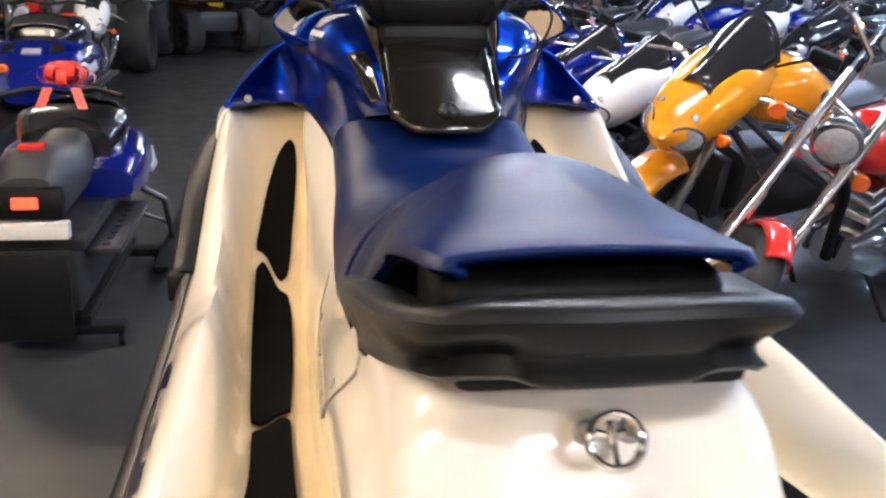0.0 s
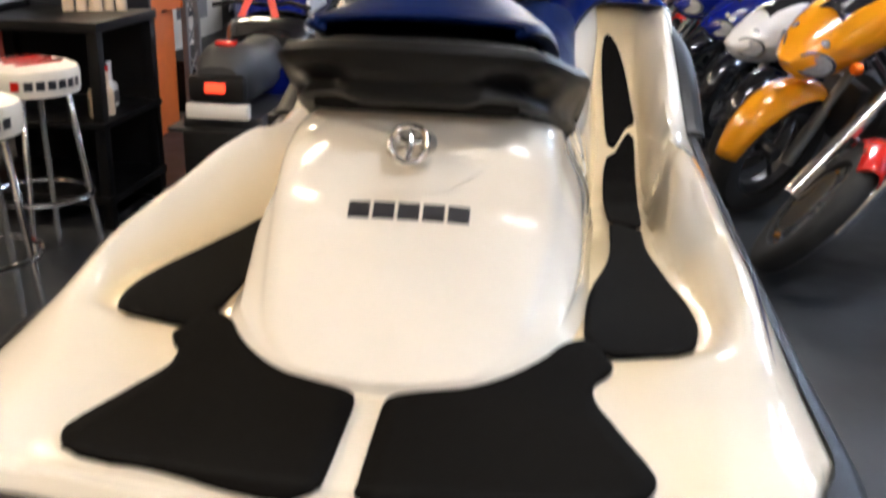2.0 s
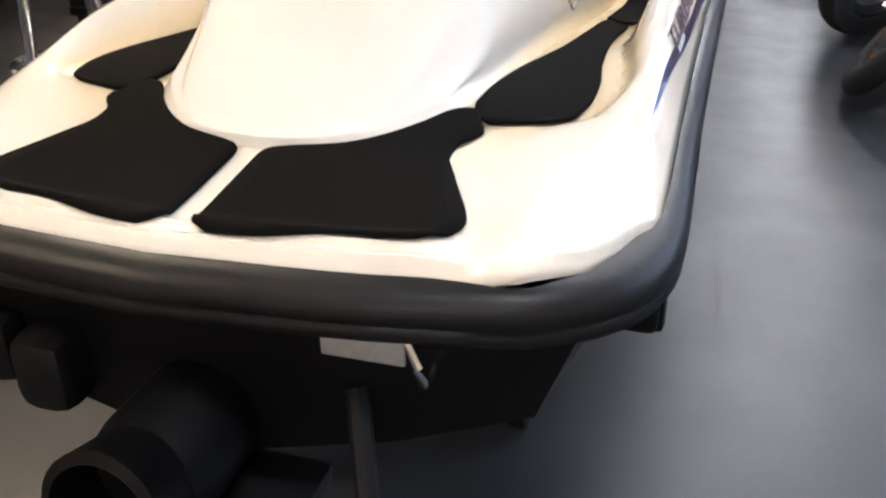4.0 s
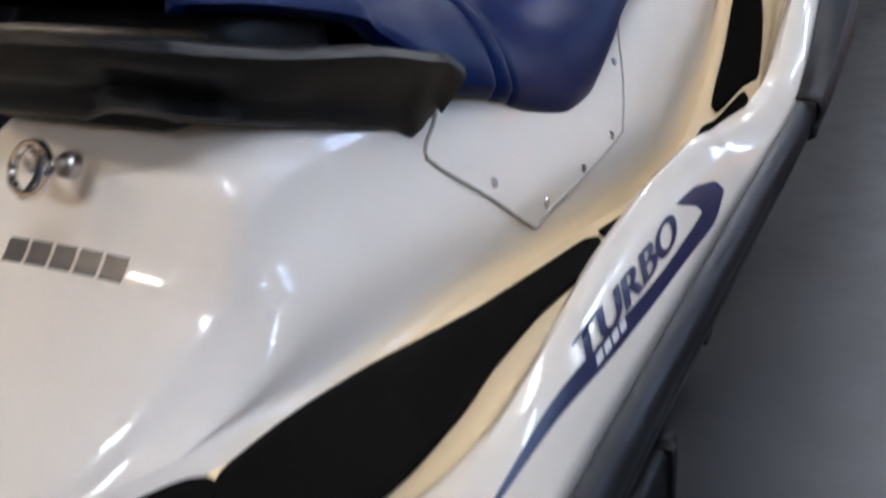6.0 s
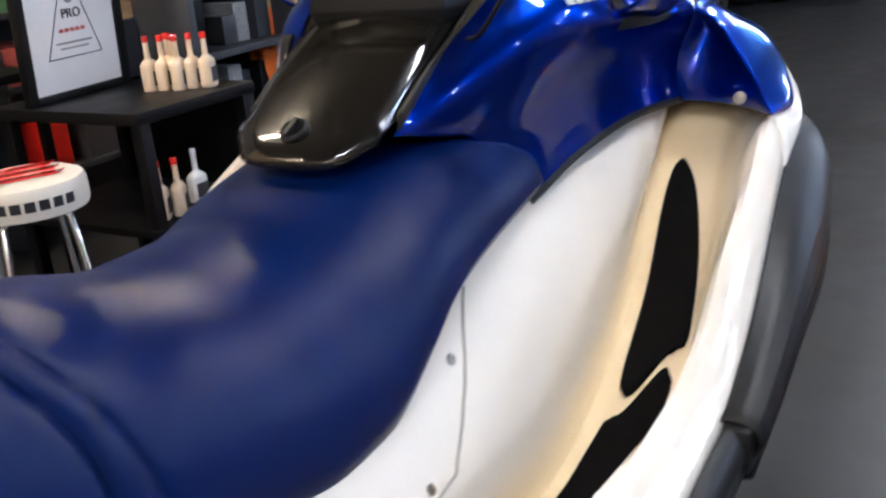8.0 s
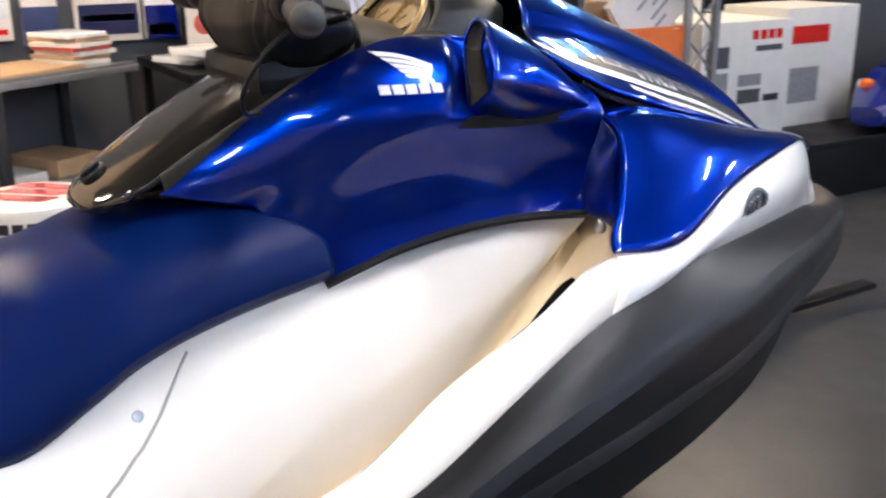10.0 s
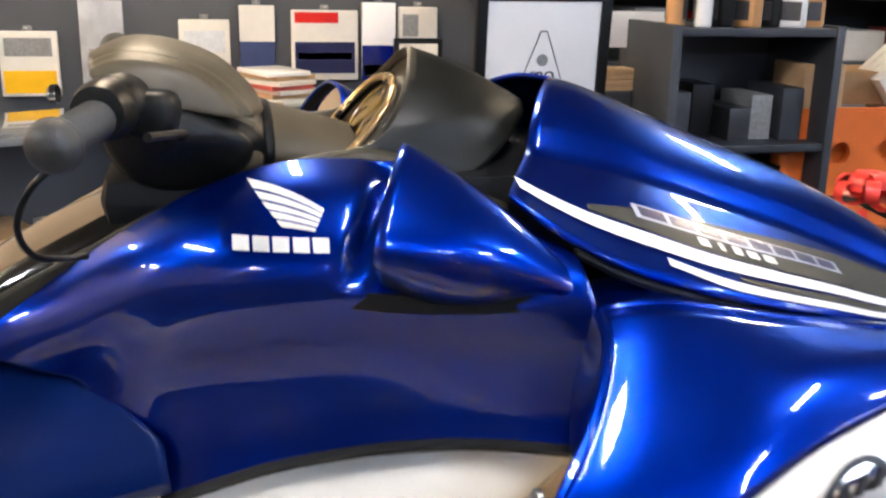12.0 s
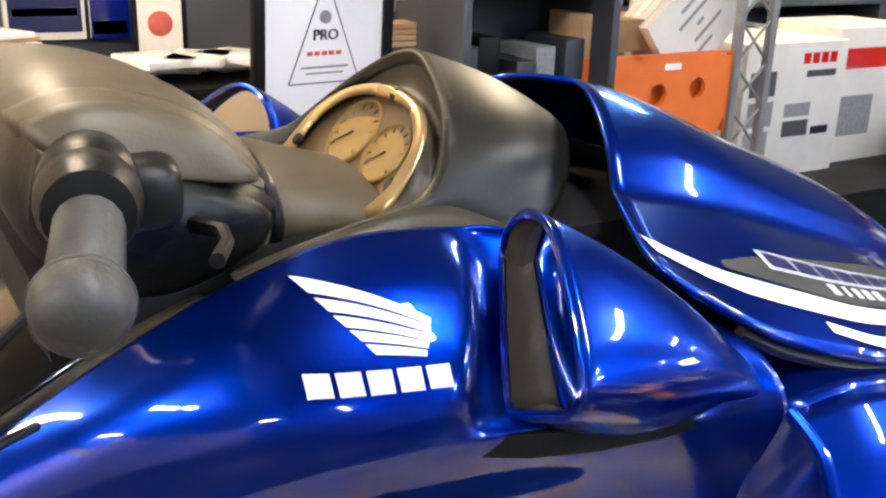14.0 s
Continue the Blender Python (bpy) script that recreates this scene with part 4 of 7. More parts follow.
def ski_details(ski, S, mt):
    # stern word blocks
    for k in range(5):
        bm = B()
        x0, x1 = -.097 + k * .0392, -.097 + k * .0392 + .034

        def blk(u, v):
            x, y = lerp(x0, x1, u), lerp(.614, .634, v)
            return Vector((x, y - .001, hump_z(x, y) + .0015))
        grid(bm, blk, 4, 3)
        part("badge_block", bm, mt["ink"], ski, "dark word badge block on the stern")
    # side swooshes
    for s in (-1, 1):
        bm = B()
        strip_on_deck(bm, s, [(.546, .486), (.553, .61), (.557, .691), (.563, .83), (.566, 1.012), (.568, 1.185), (.569, 1.292), (.561, 1.378)], [(.5459, .487), (.5475, .61), (.5485, .70), (.5515, .80), (.5555, .95), (.558, 1.055), (.5585, 1.186), (.557, 1.26)])
        strip_on_deck(bm, s, [(.561, 1.378), (.551, 1.361), (.545, 1.32), (.54, 1.281), (.537, 1.197)], [(.557, 1.26), (.552, 1.255), (.548, 1.24), (.543, 1.215), (.5375, 1.195)], 24, .0017)
        part("side_decal", bm, mt["decal_blue"], ski, "dark blue swoosh decal on the side deck")
        place = lambda x, y, s=s: (lambda X, Y: Vector((s * X, Y, deck_z(X, Y) + .004)))(.5550 - y * .47, .955 + x * 2.2)
        if s > 0:
            lettering("TURBO", .052, place, mt["decal_blue"], ski, "lettering", .35, "dark blue italic TURBO lettering")
        else:
            lettering("TURBO", .052, lambda x, y: Vector((-(.5550 - y * .47), .955 - x * 2.2, deck_z(.5550 - y * .47, .955 - x * 2.2) + .004)), mt["decal_blue"], ski, "lettering", .35, "dark blue italic TURBO lettering")
        bm = B()
        for k in range(4):
            y = .82 + k * .026
            strip_on_deck(bm, s, [(.5555, y), (.5555, y + .02)], [(.5605, y - .006), (.5605, y + .014)], 3, .0026)
        part("model_mark", bm, mt["white_ink"], ski, "small pale model mark")
        # wing mark and word blocks on the cowl
        C = S["COWL"][s]

        def spot(y, z):
            """The share of the cowl panel nearest a place seen from the side."""
            best = min(((C(a / 60, b / 30).y - y) ** 2 + (C(a / 60, b / 30).z - z) ** 2, a / 60, b / 30) for a in range(61) for b in range(31))
            u, v = best[1], best[2]
            for st in (.008, .004, .002, .001):
                for _ in range(6):
                    u, v = min(((C(u + i * st, v + j * st).y - y) ** 2 + (C(u + i * st, v + j * st).z - z) ** 2, u + i * st, v + j * st) for i in (-1, 0, 1) for j in (-1, 0, 1))[1:]
            return u, v
        ca, cb, cc, cd = spot(2.188, 1.292), spot(2.288, 1.292), spot(2.188, 1.268), spot(2.288, 1.268)
        feathers = 5
        for k in range(feathers):
            bm = B()
            t0, t1 = k / feathers, (k + .78) / feathers
            ya, yb = 2.214 + .030 * t0, 2.214 + .030 * t1
            za, zb = lerp(1.331, 1.296, t0), lerp(1.331, 1.296, t1)
            ea, eb = spot(ya, za), spot(yb, zb)
            fa, fb = spot(2.285 - .012 * t0, lerp(1.313, 1.2935, t0)), spot(2.285 - .012 * t1, lerp(1.313, 1.2935, t1))
            on_surface(bm, C, lambda a, b: tuple(lerp(lerp(ea[i], eb[i], b), lerp(fa[i], fb[i], b), a) for i in (0, 1)), 8, 2)
            part("wing_feather", bm, mt["white_ink"], ski, "white feather of the wing mark on the cowl")
        for k in range(5):
            bm = B()
            a0, a1 = k / 5, (k + .82) / 5
            p0, p1 = spot(lerp(2.196, 2.290, a0), 1.2895), spot(lerp(2.196, 2.290, a1), 1.2895)
            q0, q1 = spot(lerp(2.196, 2.290, a0), 1.2765), spot(lerp(2.196, 2.290, a1), 1.2765)
            on_surface(bm, C, lambda a, b: tuple(lerp(lerp(p0[i], p1[i], a), lerp(q0[i], q1[i], a), b) for i in (0, 1)), 4, 3)
            part("badge_block", bm, mt["white_ink"], ski)
        # bow emblem
        bm = B()
        N = S["NOSE"][s]
        oval = lambda k: (lambda a, b: (.335 + .056 * k * math.cos(2 * math.pi * a) * b, .46 + .34 * k * math.sin(2 * math.pi * a) * b))
        on_surface(bm, N, oval(1), 28, 4, .003)
        emblem = part("bow_emblem", bm, mt["ink"], ski, "oval silver and black emblem on the bow")
        bm = B()
        on_surface(bm, N, oval(.82), 28, 4, .0045)
        part("emblem_face", bm, mt["chrome"], emblem)
        for k in (-1, 0, 1):
            bm = B()
            on_surface(bm, N, lambda a, b: (.335 + k * .03 + .012 * (a - .5) + .02 * (b - .5), .46 + .36 * (b - .5)), 3, 5, .006)
            part("emblem_mark", bm, mt["ink"], emblem)
        # hood stripes
        H = S["hood"]
        side = lambda y, q: (lambda yy, qq: ((yy - (2.47 + .135 * (1 - qq) ** 1.3)) / (3.29 - (2.47 + .135 * (1 - qq) ** 1.3)), .5 + s * qq / 2))(y, q)

        def band(y0, y1, qa, qb, mat, name, n=30, lift=.0015, label=""):
            bm = B()
            on_surface(bm, H, lambda a, b: side(lerp(y0, y1, a), lerp(qa(lerp(y0, y1, a)), qb(lerp(y0, y1, a)), b)), n, 4, lift)
            part(name, bm, mt[mat], ski, label)
        w0 = K((2.485, .80), (2.55, .815), (2.62, .83), (2.72, .845), (2.9, .85), (3.1, .82), (3.2, .8))
        w1 = K((2.485, .875), (2.55, .88), (2.62, .89), (2.72, .90), (2.9, .90), (3.1, .86), (3.2, .82))
        band(2.485, 3.2, w0, w1, "white_ink", "white_stripe", label="white stripe along the hood")
        g0 = K((2.56, .775), (2.62, .725), (2.7, .685), (2.9, .63), (3.2, .58))
        g1 = K((2.56, .80), (2.64, .825), (2.72, .838), (2.9, .843), (3.1, .815), (3.2, .79))
        band(2.56, 3.2, g0, g1, "stripe_grey", "grey_stripe", label="dark grey panel stripe on the hood")
        w2 = K((2.63, .915), (2.72, .94), (2.9, .95), (3.1, .90))
        w3 = K((2.63, .945), (2.72, .975), (2.9, .98), (3.1, .92))
        band(2.63, 3.1, w2, w3, "white_ink", "white_stripe")
        band(2.72, 3.1, K((2.72, .915), (2.9, .912), (3.1, .865)), K((2.72, .932), (2.76, .938), (2.9, .946), (3.1, .895)), "stripe_grey", "grey_stripe")
        for k in range(8):
            y = 2.622 + k * .0365
            band(y, y + .031, K((2.5, .722), (3.0, .70)), K((2.5, .765), (3.0, .75)), "decal_blue", "badge_block", 4, .0028)
        for y, w in ((2.685, .014), (2.712, .007), (2.732, .012), (2.752, .016), (2.776, .018)):
            band(y, y + w, K((2.5, .785), (3.0, .775)), K((2.5, .82), (3.0, .81)), "white_ink", "badge_block", 4, .0028)
        band(2.616, 2.915, K((2.5, .712), (3.0, .69)), K((2.5, .775), (3.0, .76)), "badge_pale", "badge_field", 20, .0022, "pale outline field behind the hood badge")

    # handlebar
    bar = B()
    HB = path3([(-.365, 2.048, 1.418), (-.22, 2.080, 1.410), (-.1, 2.11, 1.41), (0, 2.12, 1.412), (.1, 2.11, 1.41), (.22, 2.085, 1.404), (.342, 2.054, 1.395)])
    tube(bar, [HB(k / 40) for k in range(41)], .0125, 10)
    part("handlebar", bar, mt["black"], ski, "black steering bar")
    for a, b, e in ((.0, .17, 0), (.83, 1.0, 1)):
        bm = B()
        n = 60
        tube(bm, [HB(lerp(a, b, k / n)) for k in range(n + 1)], [.0178 + .0012 * (k % 2) for k in range(n + 1)], 16)
        part("grip", bm, mt["grip"], ski, "ribbed dark rubber grip")
        bm = B()
        c = HB(e)
        d = (HB(1) - HB(.97)).normalized() if e else (HB(0) - HB(.03)).normalized()
        m = Matrix.Translation(c) @ d.to_track_quat("Z", "Y").to_matrix().to_4x4()
        lathe(bm, [(.0, -.022), (.013, -.019), (.020, -.012), (.0240, -.003), (.0245, .0), (.0235, .0008), (.0235, .002), (.022, .010), (.017, .018), (.009, .022), (0, .023)], 24, m)
        part("grip_end", bm, mt["grip"], ski, "rounded dark rubber grip end")
    # cover over the bar and the clamp body under it, by their outlines in y and z
    cover = path3([(0, 2.055, 1.446), (0, 2.09, 1.459), (0, 2.14, 1.455), (0, 2.19, 1.436), (0, 2.225, 1.406), (0, 2.24, 1.382), (0, 2.215, 1.388), (0, 2.16, 1.414), (0, 2.10, 1.424), (0, 2.06, 1.430), (0, 2.055, 1.446)])
    clamp = path3([(0, 2.07, 1.426), (0, 2.12, 1.421), (0, 2.18, 1.402), (0, 2.235, 1.373), (0, 2.25, 1.348), (0, 2.235, 1.318), (0, 2.17, 1.288), (0, 2.10, 1.30), (0, 2.06, 1.36), (0, 2.07, 1.426)])

    def barrel(outline, half, heart, end, lip=0.0):
        def f(u, v):
            x = lerp(-half, half, u)
            e = abs(x) / half
            k = lerp(1, end, smooth(.3, 1, e)) * (1 - .75 * smooth(.93, 1, e))
            # moulded ribs towards the ends
            k += .07 * math.exp(-((e - .70) / .035) ** 2) - .05 * math.exp(-((e - .78) / .03) ** 2) + .05 * math.exp(-((e - .86) / .03) ** 2)
            p = outline(v)
            c = Vector(heart)
            p = c + (p - c) * k
            p.z += lip * math.exp(-((e - .62) / .05) ** 2)
            return Vector((x * lerp(.76, 1, smooth(1.29, 1.40, p.z)), p.y, p.z))
        return f
    for nm, shape, n, mat, label in (("bar_cover", barrel(cover, .17, (0, 2.10, 1.41), .74, -.004), 44, "pad_grey", "moulded grey-brown handlebar cover"), ("clamp_body", barrel(clamp, .185, (0, 2.12, 1.37), .72, .004), 40, "pad_dark", "dark moulded steering clamp body")):
        bm = B()
        rows = grid(bm, shape, n, 44, loop_v=True)
        bm.faces.new(rows[0][::-1])
        bm.faces.new(rows[-1])
        part(nm, bm, mt[mat], ski, label, sharp=1.2)
    for s in (-1, 1):
        bm = B()
        m = pose(s * .205, 2.088, 1.408, 0, 0, s * -12)
        lathe(bm, [(.0, -.07), (.022, -.066), (.028, -.05), (.030, -.02), (.030, .0), (.027, .004), (.027, .008), (.030, .012), (.029, .03), (.025, .044), (.0, .048)], 20, m @ pose(0, 0, 0, 0, 90, 0))
        box(bm, (-.035 - s * .045, .0, -.034), (.035 - s * .045, .055, .012), .02, m, 4)
        part("switch_pod", bm, mt["pad_dark"], ski, "dark switch pod")
        bm = B()
        tube(bm, [m @ Vector(p) for p in ((s * -.02, .060, -.030), (s * .02, .072, -.022), (s * .06, .070, -.016), (s * .10, .060, -.012))], [.006, .005, .004, .0045], 8)
        part("lever", bm, mt["hull"], ski, "black control lever")
        bm = B()
        lathe(bm, [(.009, 0), (.009, .006), (.006, .009), (0, .009)], 12, m @ pose(0, -.05, .012, 90, 0, 0))
        part("switch_button", bm, mt["chrome"], ski)
    bm = B()
    cable = path3([(.26, 2.06, 1.375), (.265, 2.02, 1.345), (.245, 2.0, 1.30), (.21, 2.01, 1.262), (.17, 2.05, 1.25)])
    tube(bm, [cable(k / 24) for k in range(25)], .0035, 8)
    part("lanyard_cable", bm, mt["black"], ski, "thin black cable from the grip")
    # steering neck
    bm = B()
    def neck(u, v):
        a = v * 2 * math.pi
        c = lerp(Vector((0, 2.215, 1.348)), Vector((0, 2.345, 1.316)), u)
        rx, rz = lerp(.115, .098, u) - .010 * math.sin(math.pi * u), lerp(.046, .041, u) + .012 * smooth(.12, 0, u)
        return c + Vector((rx * math.cos(a), 0, rz * math.sin(a)))
    grid(bm, neck, 24, 28, loop_v=True)
    part("steering_neck", bm, mt["pad_grey"], ski, "grey steering column cover")
    # black gaiter ring and pale collar where the neck meets the clamp
    for name, u0, u1, k0, mat, label in (("neck_ring", .16, .27, 1.035, "hull", "black ring round the steering neck"), ("neck_collar", -.10, .15, 1.10, "pad_grey", "grey collar of the steering clamp")):
        bm = B()

        def ring_of(u, v):
            w = lerp(u0, u1, u)
            c = lerp(Vector((0, 2.215, 1.348)), Vector((0, 2.345, 1.316)), w)
            return c + (neck(max(0, w), v) - lerp(Vector((0, 2.215, 1.348)), Vector((0, 2.345, 1.316)), max(0, w))) * (k0 - .05 * (2 * u - 1) ** 4)
        grid(bm, ring_of, 8, 36, loop_v=True)
        part(name, bm, mt[mat], ski, label, thick=.004)
    for s in (-1, 1):
        bm = B()
        lip = path3([(s * .185, 2.085, 1.412), (s * .155, 2.125, 1.408), (s * .13, 2.175, 1.396), (s * .115, 2.225, 1.374)])
        tube(bm, [lip(k / 20) for k in range(21)], [.006 + .005 * math.sin(math.pi * k / 20) for k in range(21)], 8)
        part("clamp_lip", bm, mt["pad_grey"], ski, "moulded lip under the bar cover")
    bm = B()
    box(bm, (-.13, 2.06, 1.26), (.13, 2.36, 1.325), .03)
    part("column_base", bm, mt["black"], ski)
    # gauge hood: a pointed arch over the dials, its shell falling towards the bow
    rimh = path3([(.150, 2.195, 1.322), (.151, 2.24, 1.335), (.152, 2.29, 1.347), (.149, 2.335, 1.353), (.142, 2.358, 1.361), (.126, 2.381, 1.383), (.088, 2.402, 1.415), (.042, 2.415, 1.440), (.016, 2.420, 1.449), (0, 2.421, 1.451)])
    fronth = path3([(.150, 2.44, 1.305), (.143, 2.470, 1.320), (.128, 2.497, 1.338), (.10, 2.525, 1.358), (.06, 2.550, 1.376), (.02, 2.560, 1.386), (0, 2.561, 1.387)])
    inner = path3([(.138, 2.195, 1.314), (.138, 2.24, 1.325), (.137, 2.29, 1.335), (.133, 2.335, 1.341), (.127, 2.358, 1.349), (.113, 2.381, 1.372), (.079, 2.402, 1.403), (.038, 2.414, 1.427), (.014, 2.419, 1.435), (0, 2.420, 1.437)])
    sym = lambda f, t: (lambda p: Vector((p.x if t <= .5 else -p.x, p.y, p.z)))(f(t * 2 if t <= .5 else 2 - t * 2))
    bm = B()

    def shell(u, v):
        a, b, c = sym(inner, v), sym(rimh, v), sym(fronth, v)
        if u < .25:
            k = u / .25
            return lerp(a, b, k) + Vector((0, -.005, .004)) * math.sin(math.pi * k)
        t = (u - .25) / .75
        return lerp(b, c, t) + Vector((.010 if v < .5 else -.010, 0, .006)) * math.sin(math.pi * t) * smooth(1.33, 1.39, b.z)
    grid(bm, shell, 32, 64)
    for f in bm.faces:
        f.material_index = 1 if f.calc_center_median().y < lerp(2.353, 2.424, smooth(1.35, 1.45, f.calc_center_median().z)) else 0
    gh = part("gauge_hood", bm, mt["shell_dark"], ski, "dark gauge hood with a ridged peak and olive rim", thick=.004, sharp=.45)
    gh.data.materials.append(mt["olive_plastic"])
    # foot of the hood between the shell and the cowl
    for s in (-1, 1):
        bm = B()
        foot = path3([(s * .149, 2.19, 1.32), (s * .151, 2.29, 1.345), (s * .148, 2.36, 1.350), (s * .150, 2.43, 1.322), (s * .15, 2.50, 1.30)])
        skirt = path3([(s * .165, 2.20, 1.322), (s * .172, 2.28, 1.336), (s * .178, 2.344, 1.335), (s * .20, 2.42, 1.305), (s * .21, 2.50, 1.27)])
        grid(bm, lambda u, v: lerp(foot(u), skirt(u), v) + Vector((0, 0, -.006 * math.sin(math.pi * v))), 20, 5, flip=s < 0)
        part("hood_foot", bm, mt["olive_plastic"], ski, "olive foot of the gauge hood", thick=.003)
    # dial plate in a gold arch, tilted towards the rider
    ex, ey = Vector((1, 0, 0)), Vector((0, .65, .76)).normalized()
    ez = ex.cross(ey)
    gm = Matrix.Translation((0, 2.366, 1.374)) @ Matrix((ex, ey, ez)).transposed().to_4x4()
    arch = path3([(.076, -.062, 0), (.098, -.048, 0), (.101, -.02, 0), (.094, .008, 0), (.072, .032, 0), (.038, .045, 0), (0, .049, 0)])

    def bezel(v, k=1.0, lift=0.0):
        p = sym(arch, v)
        return gm @ Vector((p.x * k, p.y * (k if p.y > 0 else 1), lift))
    bm = B()
    grid(bm, lambda u, v: lerp(sym(inner, v), bezel(v, 1.02, -.002), u) + Vector((0, .006, -.006)) * math.sin(math.pi * u), 12, 64)
    part("gauge_panel", bm, mt["olive_plastic"], ski, "dished olive gauge panel")
    bm = B()
    grid(bm, lambda u, v: lerp(bezel(v, 1.0, -.006), gm @ Vector((0, -.045, -.010)), u), 6, 64)
    part("dial_plate", bm, mt["dial_plate"], ski, "brown gauge plate")
    bm = B()
    band_w = lambda v: .0075 + .0035 * math.exp(-((abs(v - .5) - .02) / .05) ** 2) + .004 * math.exp(-((abs(v - .5) - .43) / .05) ** 2)

    def trim(u, v):
        a = bezel(v, 1 + band_w(v) / .10, .001)
        b = bezel(v, 1 - band_w(v) / .10, .001)
        return lerp(a, b, u) + gm.to_3x3() @ Vector((0, 0, .0035 * math.sin(math.pi * u)))
    grid(bm, trim, 6, 64)
    part("gauge_bezel", bm, mt["bezel"], ski, "thin gold metallic gauge trim", thick=.003)
    for sx, ax, ay in ((1, .094, -.028), (-1, -.094, -.028), (1, .012, .0475)):
        bm = B()
        lathe(bm, [(.0065, 0), (.0065, .0035), (.005, .005), (0, .005)], 14, gm @ Matrix.Translation((ax, ay, .002)))
        part("gauge_button", bm, mt["black"], ski, "small black gauge button")
    for k in range(5):
        bm = B()
        box(bm, (-.0055, -.0045, 0), (.0055, .0045, .004), .0015, gm @ Matrix.Translation((-.02 + .018 * k, -.030 - .004 * k, -.006)))
        part("gauge_button", bm, mt["black"], ski)
    for c, r in (((-.030, .004), .036), ((.040, -.002), .031)):
        bm = B()
        lathe(bm, [(r, -.006), (r, .0), (r * .95, .0012), (r * .92, -.002), (0, -.002)], 32, gm @ Matrix.Translation((c[0], c[1], -.005)))
        dial = part("dial", bm, mt["dial"], ski, "round gauge dial, warm reflected light painted as amber")
        for k in range(11):
            bm = B()
            a = math.radians(220 - k * 26)
            ca, sa = math.cos(a), math.sin(a)
            tube(bm, [gm @ Vector((c[0] + r * .70 * ca, c[1] + r * .70 * sa, -.0062)), gm @ Vector((c[0] + r * .86 * ca, c[1] + r * .86 * sa, -.0062))], .0007, 4)
            part("tick", bm, mt["ink"], dial)
        bm = B()
        tube(bm, [gm @ Vector((c[0], c[1], -.005)), gm @ Vector((c[0] - r * .55, c[1] - r * .45, -.005))], [.0012, .0006], 5)
        part("needle", bm, mt["ink"], dial)
    bm = B()
    box(bm, (-.045, -.052, -.008), (.030, -.040, -.004), .002, gm)
    part("gauge_display", bm, mt["black"], ski)
    # port cover in the cowl's inner face
    bm = B()
    C = S["COWL"][-1]
    on_surface(bm, C, lambda a, b: (.07 + .20 * a, .14 + .30 * b), 10, 8, .004)
    part("cowl_hatch", bm, mt["gloss_dark"], ski, "small dark glossy cover in the cowl", thick=.003)
    # sponsons below the rail
    for s in (-1, 1):
        bm = B()
        box(bm, (-.03, 0, -.055), (.028, .66, .03), .016, Matrix.Translation((s * .568, .37, .545)), 3)
        part("sponson", bm, mt["hull"], ski, "black ribbed side sponson")
        for k in range(5):
            bm = B()
            box(bm, (-.036, 0, -.06), (.036, .022, .034), .01, Matrix.Translation((s * .568, .39 + k * .145, .545)))
            part("sponson_rib", bm, mt["hull"], ski)
    # jet nozzle, plate and tow hook under the stern
    bm = B()
    lathe(bm, [(.075, 0), (.088, .04), (.09, .16), (.08, .2)], 24, pose(0, .14, .43, 90, 0, 0))
    part("jet_pump", bm, mt["hull"], ski, "black jet pump housing")
    bm = B()
    lathe(bm, [(.06, 0), (.075, .05), (.085, .14), (.07, .145), (.06, .05)], 24, pose(0, .0, .43, 80, 0, 0))
    part("nozzle", bm, mt["hull"], ski, "black steering nozzle")
    bm = B()
    box(bm, (-.17, -.03, .30), (.17, .16, .335), .02)
    box(bm, (-.26, .03, .43), (-.17, .12, .55), .03)
    box(bm, (-.34, .05, .45), (-.27, .12, .56), .03)
    part("ride_plate", bm, mt["black"], ski)
    bm = B()
    box(bm, (.205, .075, .585), (.318, .082, .64), .004)
    part("data_plate", bm, mt["plate_grey"], ski, "pale rating plate")
    bm = B()
    tube(bm, [(.33, .09, .64), (.335, .05, .64), (.345, .045, .61), (.35, .05, .585), (.35, .09, .58)], .007, 8)
    part("stern_hook", bm, mt["chrome"], ski, "chrome stern eye")
    bm = B()
    tube(bm, [(.24, .1, .52), (.27, .04, .45), (.28, .02, .40)], .016, 8)
    part("drain_hose", bm, mt["black"], ski)

    # cradle under the hull
    cr = thing("boat_cradle", "black steel cradle on casters under the hull", "cradle")
    for s in (-1, 1):
        bm = B()
        box(bm, (s * .3 - .045, .55, .30), (s * .3 + .045, 2.5, .40), .01)
        part("bunk", bm, mt["black"], cr, "carpeted bunk")
        for y in (.8, 2.2):
            bm = B()
            box(bm, (s * .3 - .025, y - .025, .05), (s * .3 + .025, y + .025, .31), .004)
            part("post", bm, mt["black"], cr)
            bm = B()
            lathe(bm, [(.02, -.02), (.055, -.018), (.058, 0), (.055, .018), (.02, .02)], 18, pose(s * .3, y, FLOOR + .058, 0, 90, 0))
            part("caster", bm, mt["black"], cr)
    for y in (.8, 2.2):
        bm = B()
        box(bm, (-.36, y - .03, FLOOR + .10), (.36, y + .03, FLOOR + .15), .004)
        part("crossbar", bm, mt["black"], cr)


ski_details(ski, S, mt)


